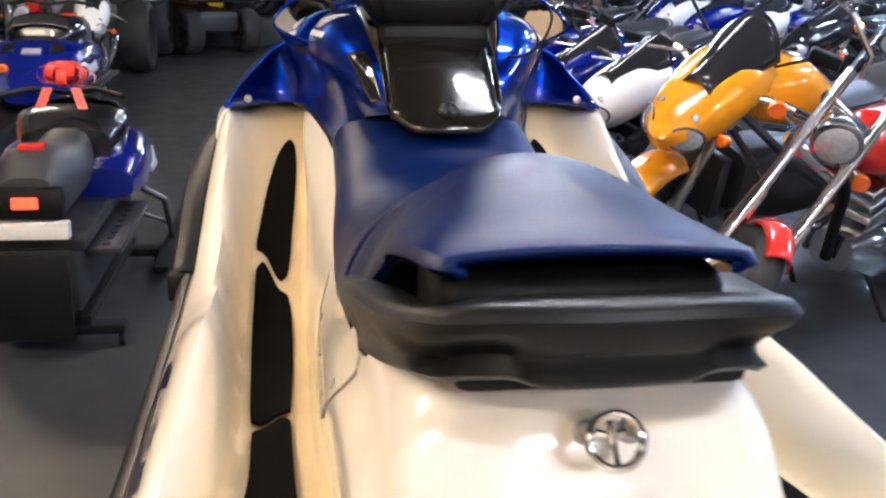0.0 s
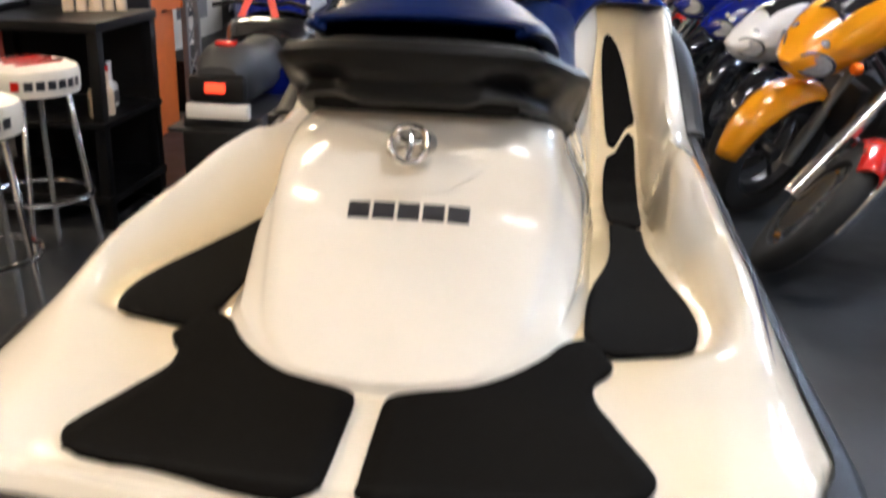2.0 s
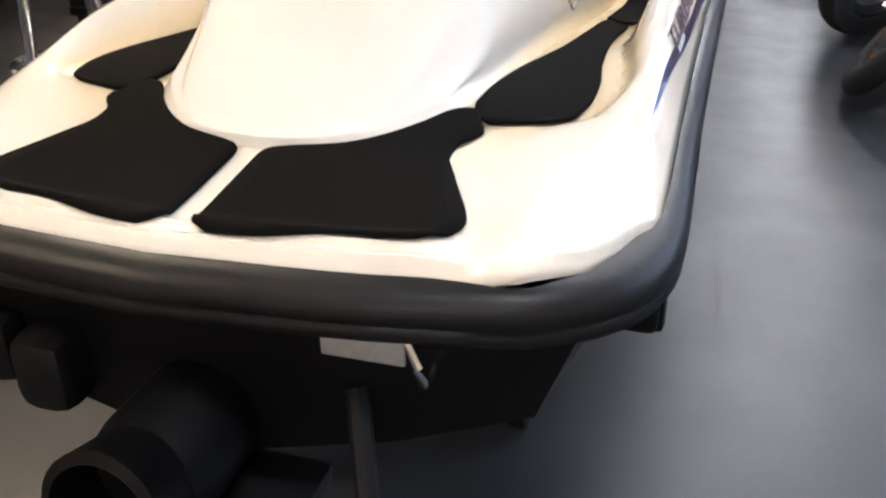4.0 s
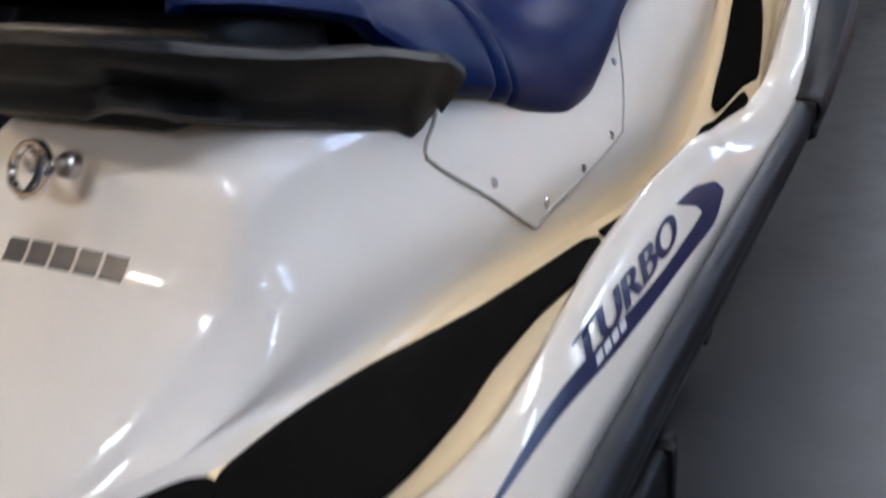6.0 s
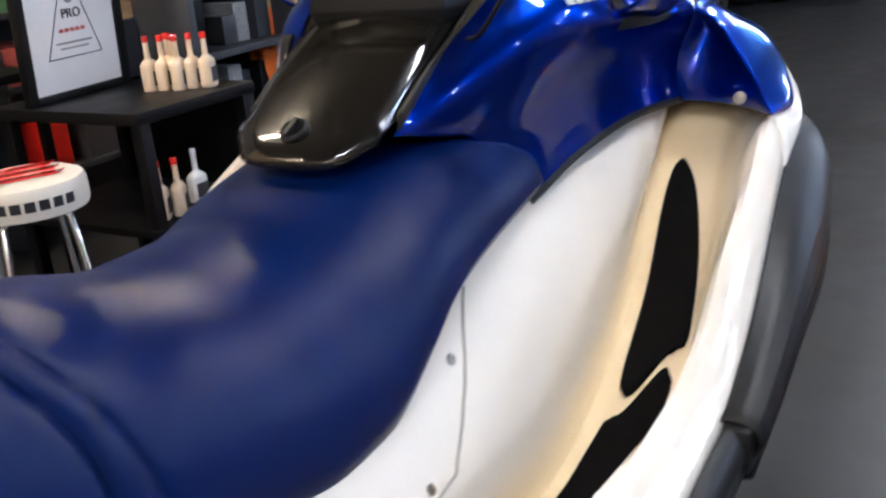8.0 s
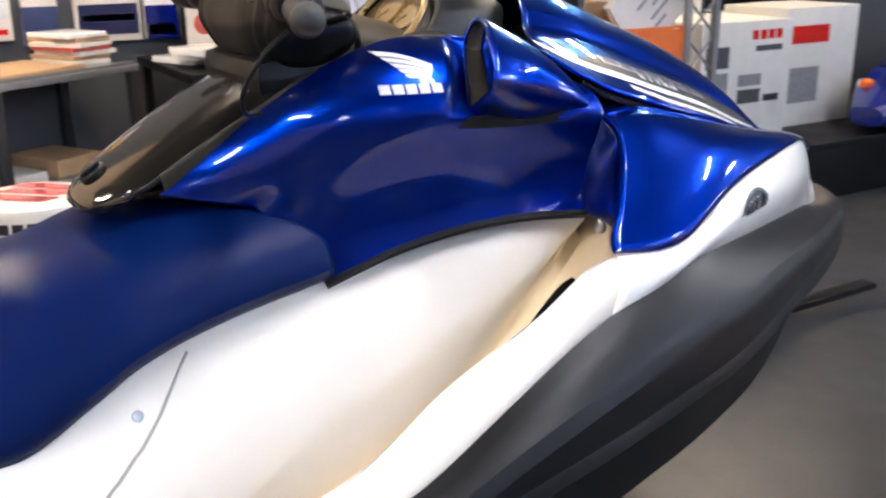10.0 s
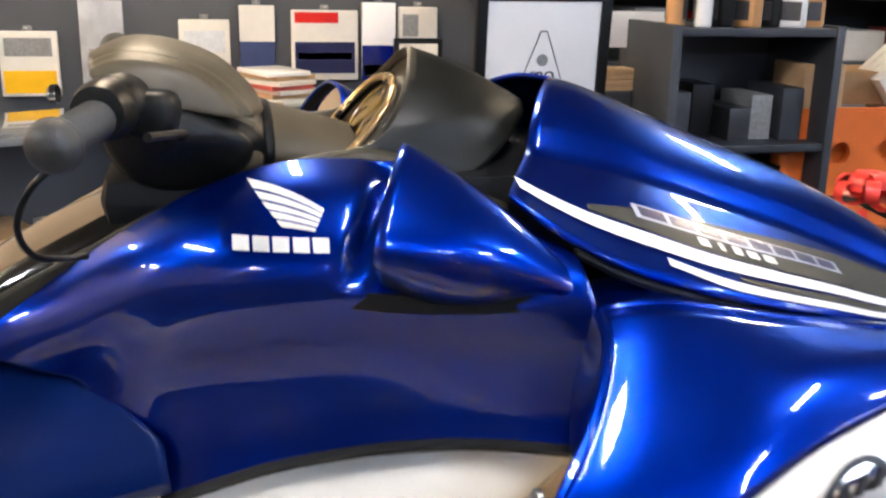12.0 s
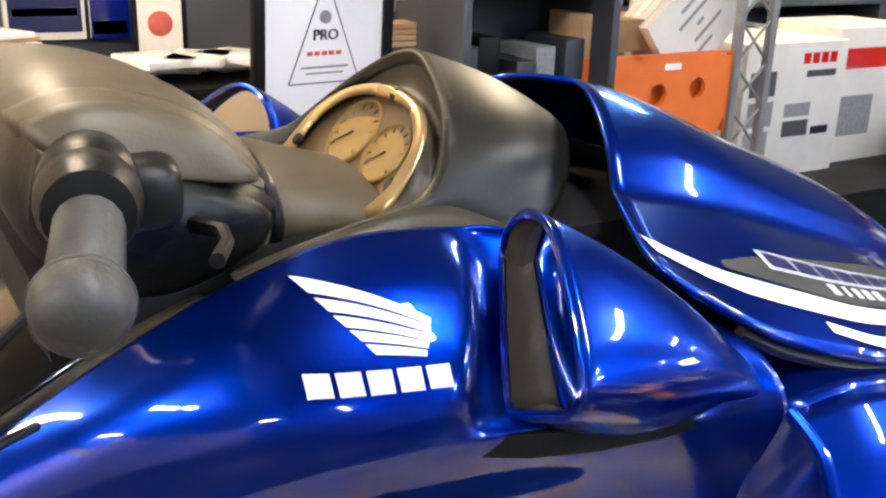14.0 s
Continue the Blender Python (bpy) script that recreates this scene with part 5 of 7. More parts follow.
# ---------------------------------------------------------------- vehicles on show
def ring_wheel(parent, m, r, w, tyre, rim, disc=True, spokes=5):
    """A wheel about its own z axis: tyre, rim with spokes, brake disc."""
    bm = B()
    t = w * .5
    prof = [(r * .68, -t * .8), (r * .8, -t), (r * .93, -t * .85), (r * .985, -t * .45), (r, 0), (r * .985, t * .45), (r * .93, t * .85), (r * .8, t), (r * .68, t * .8)]
    n = 28
    rings = [[bm.verts.new(m @ Vector((a * math.cos(2 * math.pi * k / n), a * math.sin(2 * math.pi * k / n), z))) for k in range(n)] for a, z in prof]
    for i in range(len(prof)):
        a, b = rings[i], rings[(i + 1) % len(prof)]
        for k in range(n):
            bm.faces.new((a[k], a[(k + 1) % n], b[(k + 1) % n], b[k]))
    wheel = part("wheel", bm, tyre, parent, "black rubber tyre")
    bm = B()
    tube(bm, [m @ Vector((r * .67 * math.cos(2 * math.pi * k / 24), r * .67 * math.sin(2 * math.pi * k / 24), 0)) for k in range(24)], t * .55, 6, closed=True)
    lathe(bm, [(.035, -t * .8), (.035, t * .8)], 12, m)
    for k in range(spokes):
        a = 2 * math.pi * k / spokes
        tube(bm, [m @ Vector((.02 * math.cos(a), .02 * math.sin(a), 0)), m @ Vector((r * .66 * math.cos(a), r * .66 * math.sin(a), 0))], .012 if spokes < 9 else .004, 6)
    part("rim", bm, rim, wheel)
    if disc:
        bm = B()
        lathe(bm, [(r * .22, t * .9), (r * .46, t * .9), (r * .46, t * .98), (r * .22, t * .98)], 22, m)
        part("brake_disc", bm, mt["steel"], wheel)


def skin(bm, secs, n=14, half=False):
    """A closed body through sections (x, y-width, z-low, z-high, squareness)."""
    f = [K(*[(i / (len(secs) - 1), s[k]) for i, s in enumerate(secs)]) for k in range(5)]

    def g(u, v):
        a = v * 2 * math.pi
        w, lo, hi, q = f[1](u), f[2](u), f[3](u), f[4](u)
        c, s = math.cos(a), math.sin(a)
        return Vector((f[0](u), w * math.copysign(abs(c) ** q, c), (lo + hi) / 2 + (hi - lo) / 2 * math.copysign(abs(s) ** q, s)))
    rows = grid(bm, g, 4 * (len(secs) - 1), n, loop_v=True)
    bm.faces.new(rows[0][::-1])
    bm.faces.new(rows[-1])


SIDE = Matrix.Rotation(math.pi / 2, 4, "X")


def steering(p, rake, deg):
    """Turns the front end of a bike about its raked steering axis."""
    return Matrix.Translation(p) @ Matrix.Rotation(math.radians(deg), 4, Vector((-math.sin(rake), 0, math.cos(rake)))) @ Matrix.Translation(-Vector(p))


NOSE_SECTION = path3([(0, 0, 0), (.42, .05, 0), (.82, .28, 0), (1, .56, 0), (.86, .8, 0), (.5, .96, 0), (0, 1, 0)])


def nose_shell(bm, keys, n=20):
    """A wedge-shaped fairing from (x, half width, z low, z high) keys."""
    f = [K(*[(i / (len(keys) - 1), k[j]) for i, k in enumerate(keys)]) for j in range(4)]

    def g(u, v):
        s, t = (1, v * 2) if v <= .5 else (-1, 2 - v * 2)
        p = NOSE_SECTION(t)
        # the chin hangs back, the brow leads
        return Vector((f[0](u) - .05 * (p.y - .45) ** 2, s * p.x * f[1](u), lerp(f[2](u), f[3](u), p.y)))
    rows = grid(bm, g, 5 * (len(keys) - 1), n, loop_v=True)
    bm.faces.new(rows[0][::-1])
    bm.faces.new(rows[-1])


def sport_bike(name, label, paint, accent, seat_mat, full=True, steer=28, shift=0.0, beak=None, low=None):
    """A faired motorcycle; its nose looks along +x, it stands on z 0."""
    b = thing(name, label, "motorcycle", "motorcycles on show")
    beak, low = beak or paint, low or paint
    ST = steering((.46, 0, .86), .42, steer)
    ring_wheel(b, ST @ Matrix.Translation((.70, 0, .30)) @ SIDE, .30, .12, mt["tyre"], mt["steel_dark"], True, 3)
    ring_wheel(b, Matrix.Translation((-.69, 0, .31)) @ SIDE, .31, .18, mt["tyre"], mt["steel_dark"], True, 3)
    turn = lambda pts: [ST @ Vector(p) for p in pts]
    # a half fairing turns with the fork
    NM = Matrix() if full else ST
    for s in (-1, 1):
        bm = B()
        tube(bm, turn([(.70, s * .10, .30), (.60, s * .10, .54)]), .028, 10)
        tube(bm, turn([(.60, s * .10, .53), (.45, s * .10, .88)]), .021, 10)
        part("fork_leg", bm, mt["steel"], b, "steel fork leg")
        bm = B()
        lathe(bm, [(.0, -.02), (.03, -.02), (.036, 0), (.03, .02), (0, .02)], 10, ST @ Matrix.Translation((.63, s * .07, .36)) @ SIDE)
        part("brake_caliper", bm, mt["steel_dark"], b)
        if full:
            bm = B()
            skin(bm, [(.60, .012, .52, .62, .8), (.42, .018, .38, .74, .7), (.2, .02, .26, .70, .7), (-.05, .018, .28, .56, .7), (-.22, .01, .32, .42, .8)], 10)
            for v in bm.verts:
                v.co.y += s * (.175 - .09 * smooth(.2, .65, v.co.x) - .05 * smooth(.45, .25, v.co.z))
            part("side_fairing", bm, low, b, "glossy painted side fairing")
        bm = B()
        tube(bm, turn([(.45, s * .10, .90), (.38, s * .24, .91), (.32, s * .36, .89)]), .013, 8)
        part("handlebar", bm, mt["chrome"], b, "bright handlebar")
        bm = B()
        tube(bm, turn([(.36, s * .28, .90), (.31, s * .37, .885)]), .019, 8)
        part("grip", bm, mt["black"], b, "black rubber grip")
        bm = B()
        tube(bm, turn([(.40, s * .20, .92), (.47, s * .34, .89)]), .006, 6)
        part("brake_lever", bm, mt["steel"], b)
        bm = B()
        tube(bm, [NM @ Vector(p) for p in ((.52 + shift, s * .15, 1.03), (.54 + shift, s * .27, 1.13))], .007, 6)
        box(bm, (-.02, -.06, -.025), (.02, .06, .03), .015, NM @ Matrix.Translation((.53 + shift, s * .31, 1.145)) @ Matrix.Rotation(s * .25, 4, "Z"))
        part("mirror", bm, mt["black"], b, "black mirror on a stalk")
        bm = B()
        m = NM @ Matrix.Translation((.893 + shift, s * .088, .772)) @ Vector((.66, s * .75, .05)).to_track_quat("Z", "Y").to_matrix().to_4x4()
        lathe(bm, [(.050, -.03), (.052, -.002), (.047, .004), (.042, .0)], 20, m, 1.55)
        m2 = NM @ Matrix.Translation((.868 + shift, s * .078, .852)) @ Vector((.62, s * .55, .55)).to_track_quat("Z", "Y").to_matrix().to_4x4()
        lathe(bm, [(.018, -.03), (.019, -.002), (.017, .001), (.015, .0)], 14, m2)
        ring = part("headlight", bm, mt["steel_dark"], b, "oval headlight under a small round one")
        bm = B()
        lathe(bm, [(.043, -.02), (.043, .001), (.028, .006), (0, .008)], 20, m, 1.55)
        lathe(bm, [(.016, -.02), (.016, -.001), (.011, .002), (0, .003)], 14, m2)
        part("lens", bm, mt["lens"], ring, "clear headlight lens")
        bm = B()
        lathe(bm, [(.0, -.03), (.022, -.025), (.026, 0), (.022, .012), (0, .016)], 12, Matrix.Translation((.56, s * .20, .74)) @ Matrix.Rotation(math.pi / 2, 4, "Y"))
        tube(bm, [(.50, s * .1, .74), (.56, s * .19, .74)], .008, 6)
        part("turn_signal", bm, mt["amber"], b, "amber turn signal")
    bm = B()
    rows = grid(bm, lambda u, v: ST @ Vector((.70 + (.325 - .05 * (2 * v - 1) ** 2) * math.cos(math.radians(lerp(10, 150, u))), (v - .5) * .17 * math.sin(math.pi * lerp(.12, .88, u)) ** .5, .30 + (.335 - .05 * (2 * v - 1) ** 2) * math.sin(math.radians(lerp(10, 150, u))))), 18, 8)
    part("front_fender", bm, low, b, "glossy painted front fender", thick=.005)
    bm = B()
    nose_shell(bm, [(.98 + shift, .02, .755, .775), (.94 + shift, .065, .705, .825), (.85 + shift, .118, .665, .90), (.73 + shift, .15, .66, .975), (.58 + shift, .165, .71, 1.03), (.44 + shift, .16, .80, 1.04)])
    bmesh.ops.transform(bm, matrix=NM, verts=bm.verts)
    part("nose_fairing", bm, beak, b, "glossy painted nose fairing")
    bm = B()
    grid(bm, lambda u, v: Vector((lerp(.79, .44, u) + shift, (v - .5) * lerp(.13, .27, u), lerp(.945, 1.165, u) - .11 * (2 * v - 1) ** 2 * u - .03 * (2 * v - 1) ** 2)), 10, 12)
    bmesh.ops.transform(bm, matrix=NM, verts=bm.verts)
    part("windscreen", bm, mt["smoke"], b, "smoked windscreen", thick=.004)
    bm = B()
    skin(bm, [(.36, .05, .80, .90, .8), (.29, .13, .75, .97, .75), (.12, .16, .72, 1.0, .75), (-.04, .12, .72, .93, .75), (-.16, .08, .72, .85, .8)], 18)
    part("fuel_tank", bm, paint, b, "glossy painted fuel tank")
    bm = B()
    lathe(bm, [(.035, 0), (.035, .008), (.025, .012), (0, .012)], 14, Matrix.Translation((.12, 0, .995)))
    part("filler_cap", bm, mt["chrome"], b)
    bm = B()
    skin(bm, [(-.06, .09, .74, .80, .8), (-.2, .13, .74, .83, .7), (-.4, .12, .76, .86, .7), (-.5, .1, .82, .93, .7), (-.7, .06, .90, .96, .7)], 14)
    part("saddle", bm, seat_mat, b, "black saddle")
    bm = B()
    skin(bm, [(-.3, .09, .66, .78, .8), (-.5, .1, .74, .88, .8), (-.72, .07, .84, .95, .8), (-.86, .03, .92, .97, .8)], 14)
    part("tail_fairing", bm, accent, b, "painted tail fairing")
    bm = B()
    skin(bm, [(.32, .14, .36, .62, .6), (.1, .17, .30, .64, .6), (-.2, .15, .32, .60, .6)], 12)
    part("engine", bm, mt["engine"], b, "dark engine block")
    for s in (-1, 1):
        bm = B()
        tube(bm, [(.40, s * .05, .82), (.15, s * .17, .62), (-.15, s * .15, .45)], .02, 6)
        tube(bm, [(.38, s * .05, .72), (.2, s * .16, .5)], .016, 6)
        part("frame_rail", bm, mt["steel_dark"], b)
        bm = B()
        tube(bm, [(-.15, s * .1, .42), (-.69, s * .12, .31)], .03, 8, squash=1.6)
        part("swingarm", bm, mt["steel_dark"], b)
    bm = B()
    box(bm, (.40, -.13, .36), (.45, .13, .62), .01)
    part("radiator", bm, mt["engine"], b)
    bm = B()
    tube(bm, [(.3, .1, .34), (.1, .12, .2), (-.25, .14, .24), (-.45, .2, .42), (-.75, .22, .58)], [.03, .03, .03, .05, .055], 10)
    part("exhaust", bm, mt["chrome"], b, "bright exhaust pipe")
    bm = B()
    tube(bm, [(0, .12, .28), (-.05, .26, .02)], .012, 6)
    part("kickstand", bm, mt["black"], b)
    return b


def cruiser(name, label, paint):
    """A long-forked cruiser; its nose looks along +x, it stands on z 0."""
    b = thing(name, label, "motorcycle", "motorcycles on show")
    ST = steering((.55, 0, 1.0), .68, 50)
    turn = lambda pts: [ST @ Vector(p) for p in pts]
    ring_wheel(b, ST @ Matrix.Translation((1.14, 0, .33)) @ SIDE, .33, .10, mt["tyre"], mt["chrome"], True, 16)
    ring_wheel(b, Matrix.Translation((-.70, 0, .32)) @ SIDE, .32, .17, mt["tyre"], mt["chrome"], True, 8)
    for s in (-1, 1):
        bm = B()
        tube(bm, turn([(1.15, s * .115, .31), (.87, s * .115, .655)]), .033, 12)
        part("fork_slider", bm, mt["chrome"], b, "chrome fork slider")
        bm = B()
        tube(bm, turn([(.885, s * .115, .635), (.50, s * .115, 1.1)]), .024, 12)
        part("fork_tube", bm, mt["chrome"], b, "chrome fork tube")
        bm = B()
        tube(bm, turn([(.49, s * .06, 1.1), (.47, s * .10, 1.18), (.42, s * .26, 1.24), (.24, s * .38, 1.20), (.14, s * .41, 1.18)]), .013, 8)
        part("handlebar", bm, mt["chrome"], b, "chrome handlebar")
        bm = B()
        tube(bm, turn([(.28, s * .40, 1.19), (.12, s * .42, 1.17)]), .019, 8)
        part("grip", bm, mt["black"], b)
        bm = B()
        tube(bm, turn([(.40, s * .30, 1.23), (.43, s * .33, 1.36)]), .006, 6)
        lathe(bm, [(.0, -.02), (.05, -.015), (.055, .0), (.05, .004), (0, .004)], 16, ST @ Matrix.Translation((.43, s * .35, 1.40)) @ Matrix.Rotation(-math.pi / 2, 4, "Y"))
        part("mirror", bm, mt["chrome"], b)
        bm = B()
        lathe(bm, [(.0, -.03), (.03, -.025), (.038, 0), (.034, .016), (0, .022)], 16, ST @ Matrix.Translation((.62, s * .23, .84)) @ Matrix.Rotation(math.pi / 2, 4, "Y"))
        part("turn_signal", bm, mt["amber"], b, "amber turn signal")
        bm = B()
        tube(bm, turn([(.55, s * .1, .86), (.61, s * .23, .84)]), .01, 6)
        part("signal_stalk", bm, mt["chrome"], b)
    bm = B()
    grid(bm, lambda u, v: ST @ Vector((1.14 + (.355 - .06 * (2 * v - 1) ** 2) * math.cos(math.radians(lerp(72, 150, u))), (v - .5) * .13 * (.75 + .25 * math.sin(math.pi * u)), .33 + (.365 - .06 * (2 * v - 1) ** 2) * math.sin(math.radians(lerp(72, 150, u))))), 18, 8)
    part("front_fender", bm, paint, b, "glossy painted front fender", thick=.006)
    bm = B()
    lathe(bm, [(.0, -.12), (.05, -.11), (.085, -.06), (.098, .0), (.098, .03), (.088, .036)], 26, ST @ Matrix.Translation((.68, 0, .92)) @ Matrix.Rotation(math.pi / 2 + .1, 4, "Y"))
    shell = part("headlight", bm, mt["chrome"], b, "round chrome headlight")
    bm = B()
    lathe(bm, [(.088, .03), (.06, .048), (0, .056)], 26, ST @ Matrix.Translation((.68, 0, .92)) @ Matrix.Rotation(math.pi / 2 + .1, 4, "Y"))
    part("lens", bm, mt["lens"], shell)
    bm = B()
    box(bm, (-.02, -.14, -.02), (.04, .14, .02), .01, ST @ Matrix.Translation((.565, 0, .985)))
    box(bm, (-.02, -.14, -.02), (.04, .14, .02), .01, ST @ Matrix.Translation((.66, 0, .80)))
    part("fork_yoke", bm, mt["chrome"], b)
    bm = B()
    skin(bm, [(.42, .05, .80, .90, .9), (.32, .14, .72, .98, .85), (.08, .17, .70, .99, .85), (-.12, .08, .72, .86, .85)], 18)
    part("fuel_tank", bm, paint, b, "glossy painted teardrop tank")
    bm = B()
    skin(bm, [(-.05, .12, .66, .74, .7), (-.25, .18, .64, .76, .7), (-.42, .17, .68, .86, .7), (-.7, .13, .78, .88, .7), (-.85, .1, .84, .92, .7)], 14)
    part("saddle", bm, mt["saddle"], b, "black stepped saddle")
    bm = B()
    tube(bm, [Vector((-.70 + .37 * math.cos(a), 0, .32 + .37 * math.sin(a))) for a in [math.radians(d) for d in range(30, 185, 10)]], .11, 12, squash=.3)
    part("rear_fender", bm, paint, b, "glossy painted rear fender")
    for k in range(0, 7, 2):
        for sx, tilt in ((.20, .35), (-.08, -.35)):
            bm = B()
            c = Vector((sx * .5 + math.sin(tilt) * (.04 + k * .033), 0, .45 + math.cos(tilt) * k * .033))
            box(bm, (-.07, -.08, -.02), (.07, .08, .02), .008, Matrix.Translation(c) @ Matrix.Rotation(tilt, 4, "Y"), 1)
            part("cylinder_fin", bm, mt["steel"], b)
    bm = B()
    skin(bm, [(.28, .1, .25, .42, .7), (.05, .16, .18, .48, .7), (-.3, .13, .22, .46, .7)], 14)
    part("engine", bm, mt["chrome"], b, "chrome crankcase")
    for dz in (0, .08):
        bm = B()
        tube(bm, [(.2, -.1, .5), (.26, -.17, .36), (.12, -.19, .24 + dz), (-.3, -.2, .22 + dz), (-.9, -.2, .26 + dz)], [.022, .024, .026, .036, .04], 10)
        part("exhaust", bm, mt["chrome"], b, "chrome exhaust pipe")
    bm = B()
    tube(bm, [(.6, 0, .9), (.35, 0, .62), (.3, 0, .3)], .026, 8)
    part("down_tube", bm, mt["black"], b)
    bm = B()
    tube(bm, [(-.1, .1, .4), (-.70, .12, .32)], .02, 8)
    part("swingarm", bm, mt["black"], b)
    bm = B()
    tube(bm, [(.1, .1, .25), (.05, .3, .0)], .012, 6)
    part("kickstand", bm, mt["black"], b)
    return b


def at_heading(x, y, deg, lean=0.0):
    return Matrix.Translation((x, y, FLOOR)) @ Matrix.Rotation(math.radians(deg), 4, "Z") @ Matrix.Rotation(math.radians(lean), 4, "X")


def quad(name, label, paint):
    """A four-wheeler seen from behind; its nose looks along +y."""
    b = thing(name, label, "quad bike", "quad bikes on show")
    for x, y in ((-.42, -.6), (.42, -.6), (-.42, .65), (.42, .65)):
        ring_wheel(b, Matrix.Translation((x, y, .31)) @ Matrix.Rotation(math.pi / 2, 4, "Y"), .31, .26, mt["tyre"], mt["steel_dark"], False)
    bm = B()
    box(bm, (-.55, -.95, .72), (.55, -.45, .92), .05)
    part("cargo_box", bm, mt["black"], b, "black rear cargo box")
    for s in (-1, 1):
        bm = B()
        box(bm, (-.11, -.02, -.045), (.11, .03, .045), .02, Matrix.Translation((s * .40, -.95, .80)))
        part("tail_light", bm, mt["red_lens"], b, "red tail light")
        bm = B()
        skin(bm, [(-.3, .12, .55, .70, .7), (0, .17, .66, .78, .7), (.3, .14, .6, .72, .7)], 12)
        for v in bm.verts:
            v.co = Vector((v.co.y + s * .42, v.co.x + .65, v.co.z))
        part("front_fender", bm, paint, b, "painted plastic fender")
        bm = B()
        tube(bm, [(s * .05, .35, 1.05), (s * .25, .30, 1.12), (s * .42, .24, 1.10)], .016, 8)
        part("handlebar", bm, mt["black"], b)
    bm = B()
    skin(bm, [(-.5, .16, .70, .86, .7), (-.1, .17, .72, .90, .7), (.2, .12, .74, .96, .7)], 14)
    for v in bm.verts:
        v.co = Vector((v.co.y, v.co.x, v.co.z))
    part("saddle", bm, mt["saddle"], b)
    bm = B()
    skin(bm, [(.2, .14, .62, .98, .7), (.5, .24, .6, .96, .7), (.9, .2, .6, .8, .7)], 14)
    for v in bm.verts:
        v.co = Vector((v.co.y, v.co.x, v.co.z))
    part("bonnet", bm, paint, b, "painted bonnet")
    bm = B()
    box(bm, (-.3, -.7, .3), (.3, .8, .6), .08)
    part("chassis", bm, mt["engine"], b)
    for k in range(6):
        bm = B()
        tube(bm, [(-.5 + k * .2, .5, .98), (-.5 + k * .2, 1.0, .98)], .01, 6)
        part("rack_bar", bm, mt["black"], b)
    bm = B()
    tube(bm, [(-.5, .5, .98), (.5, .5, .98), (.5, 1.0, .98), (-.5, 1.0, .98)], .012, 6, closed=True)
    part("front_rack", bm, mt["black"], b)
    return b


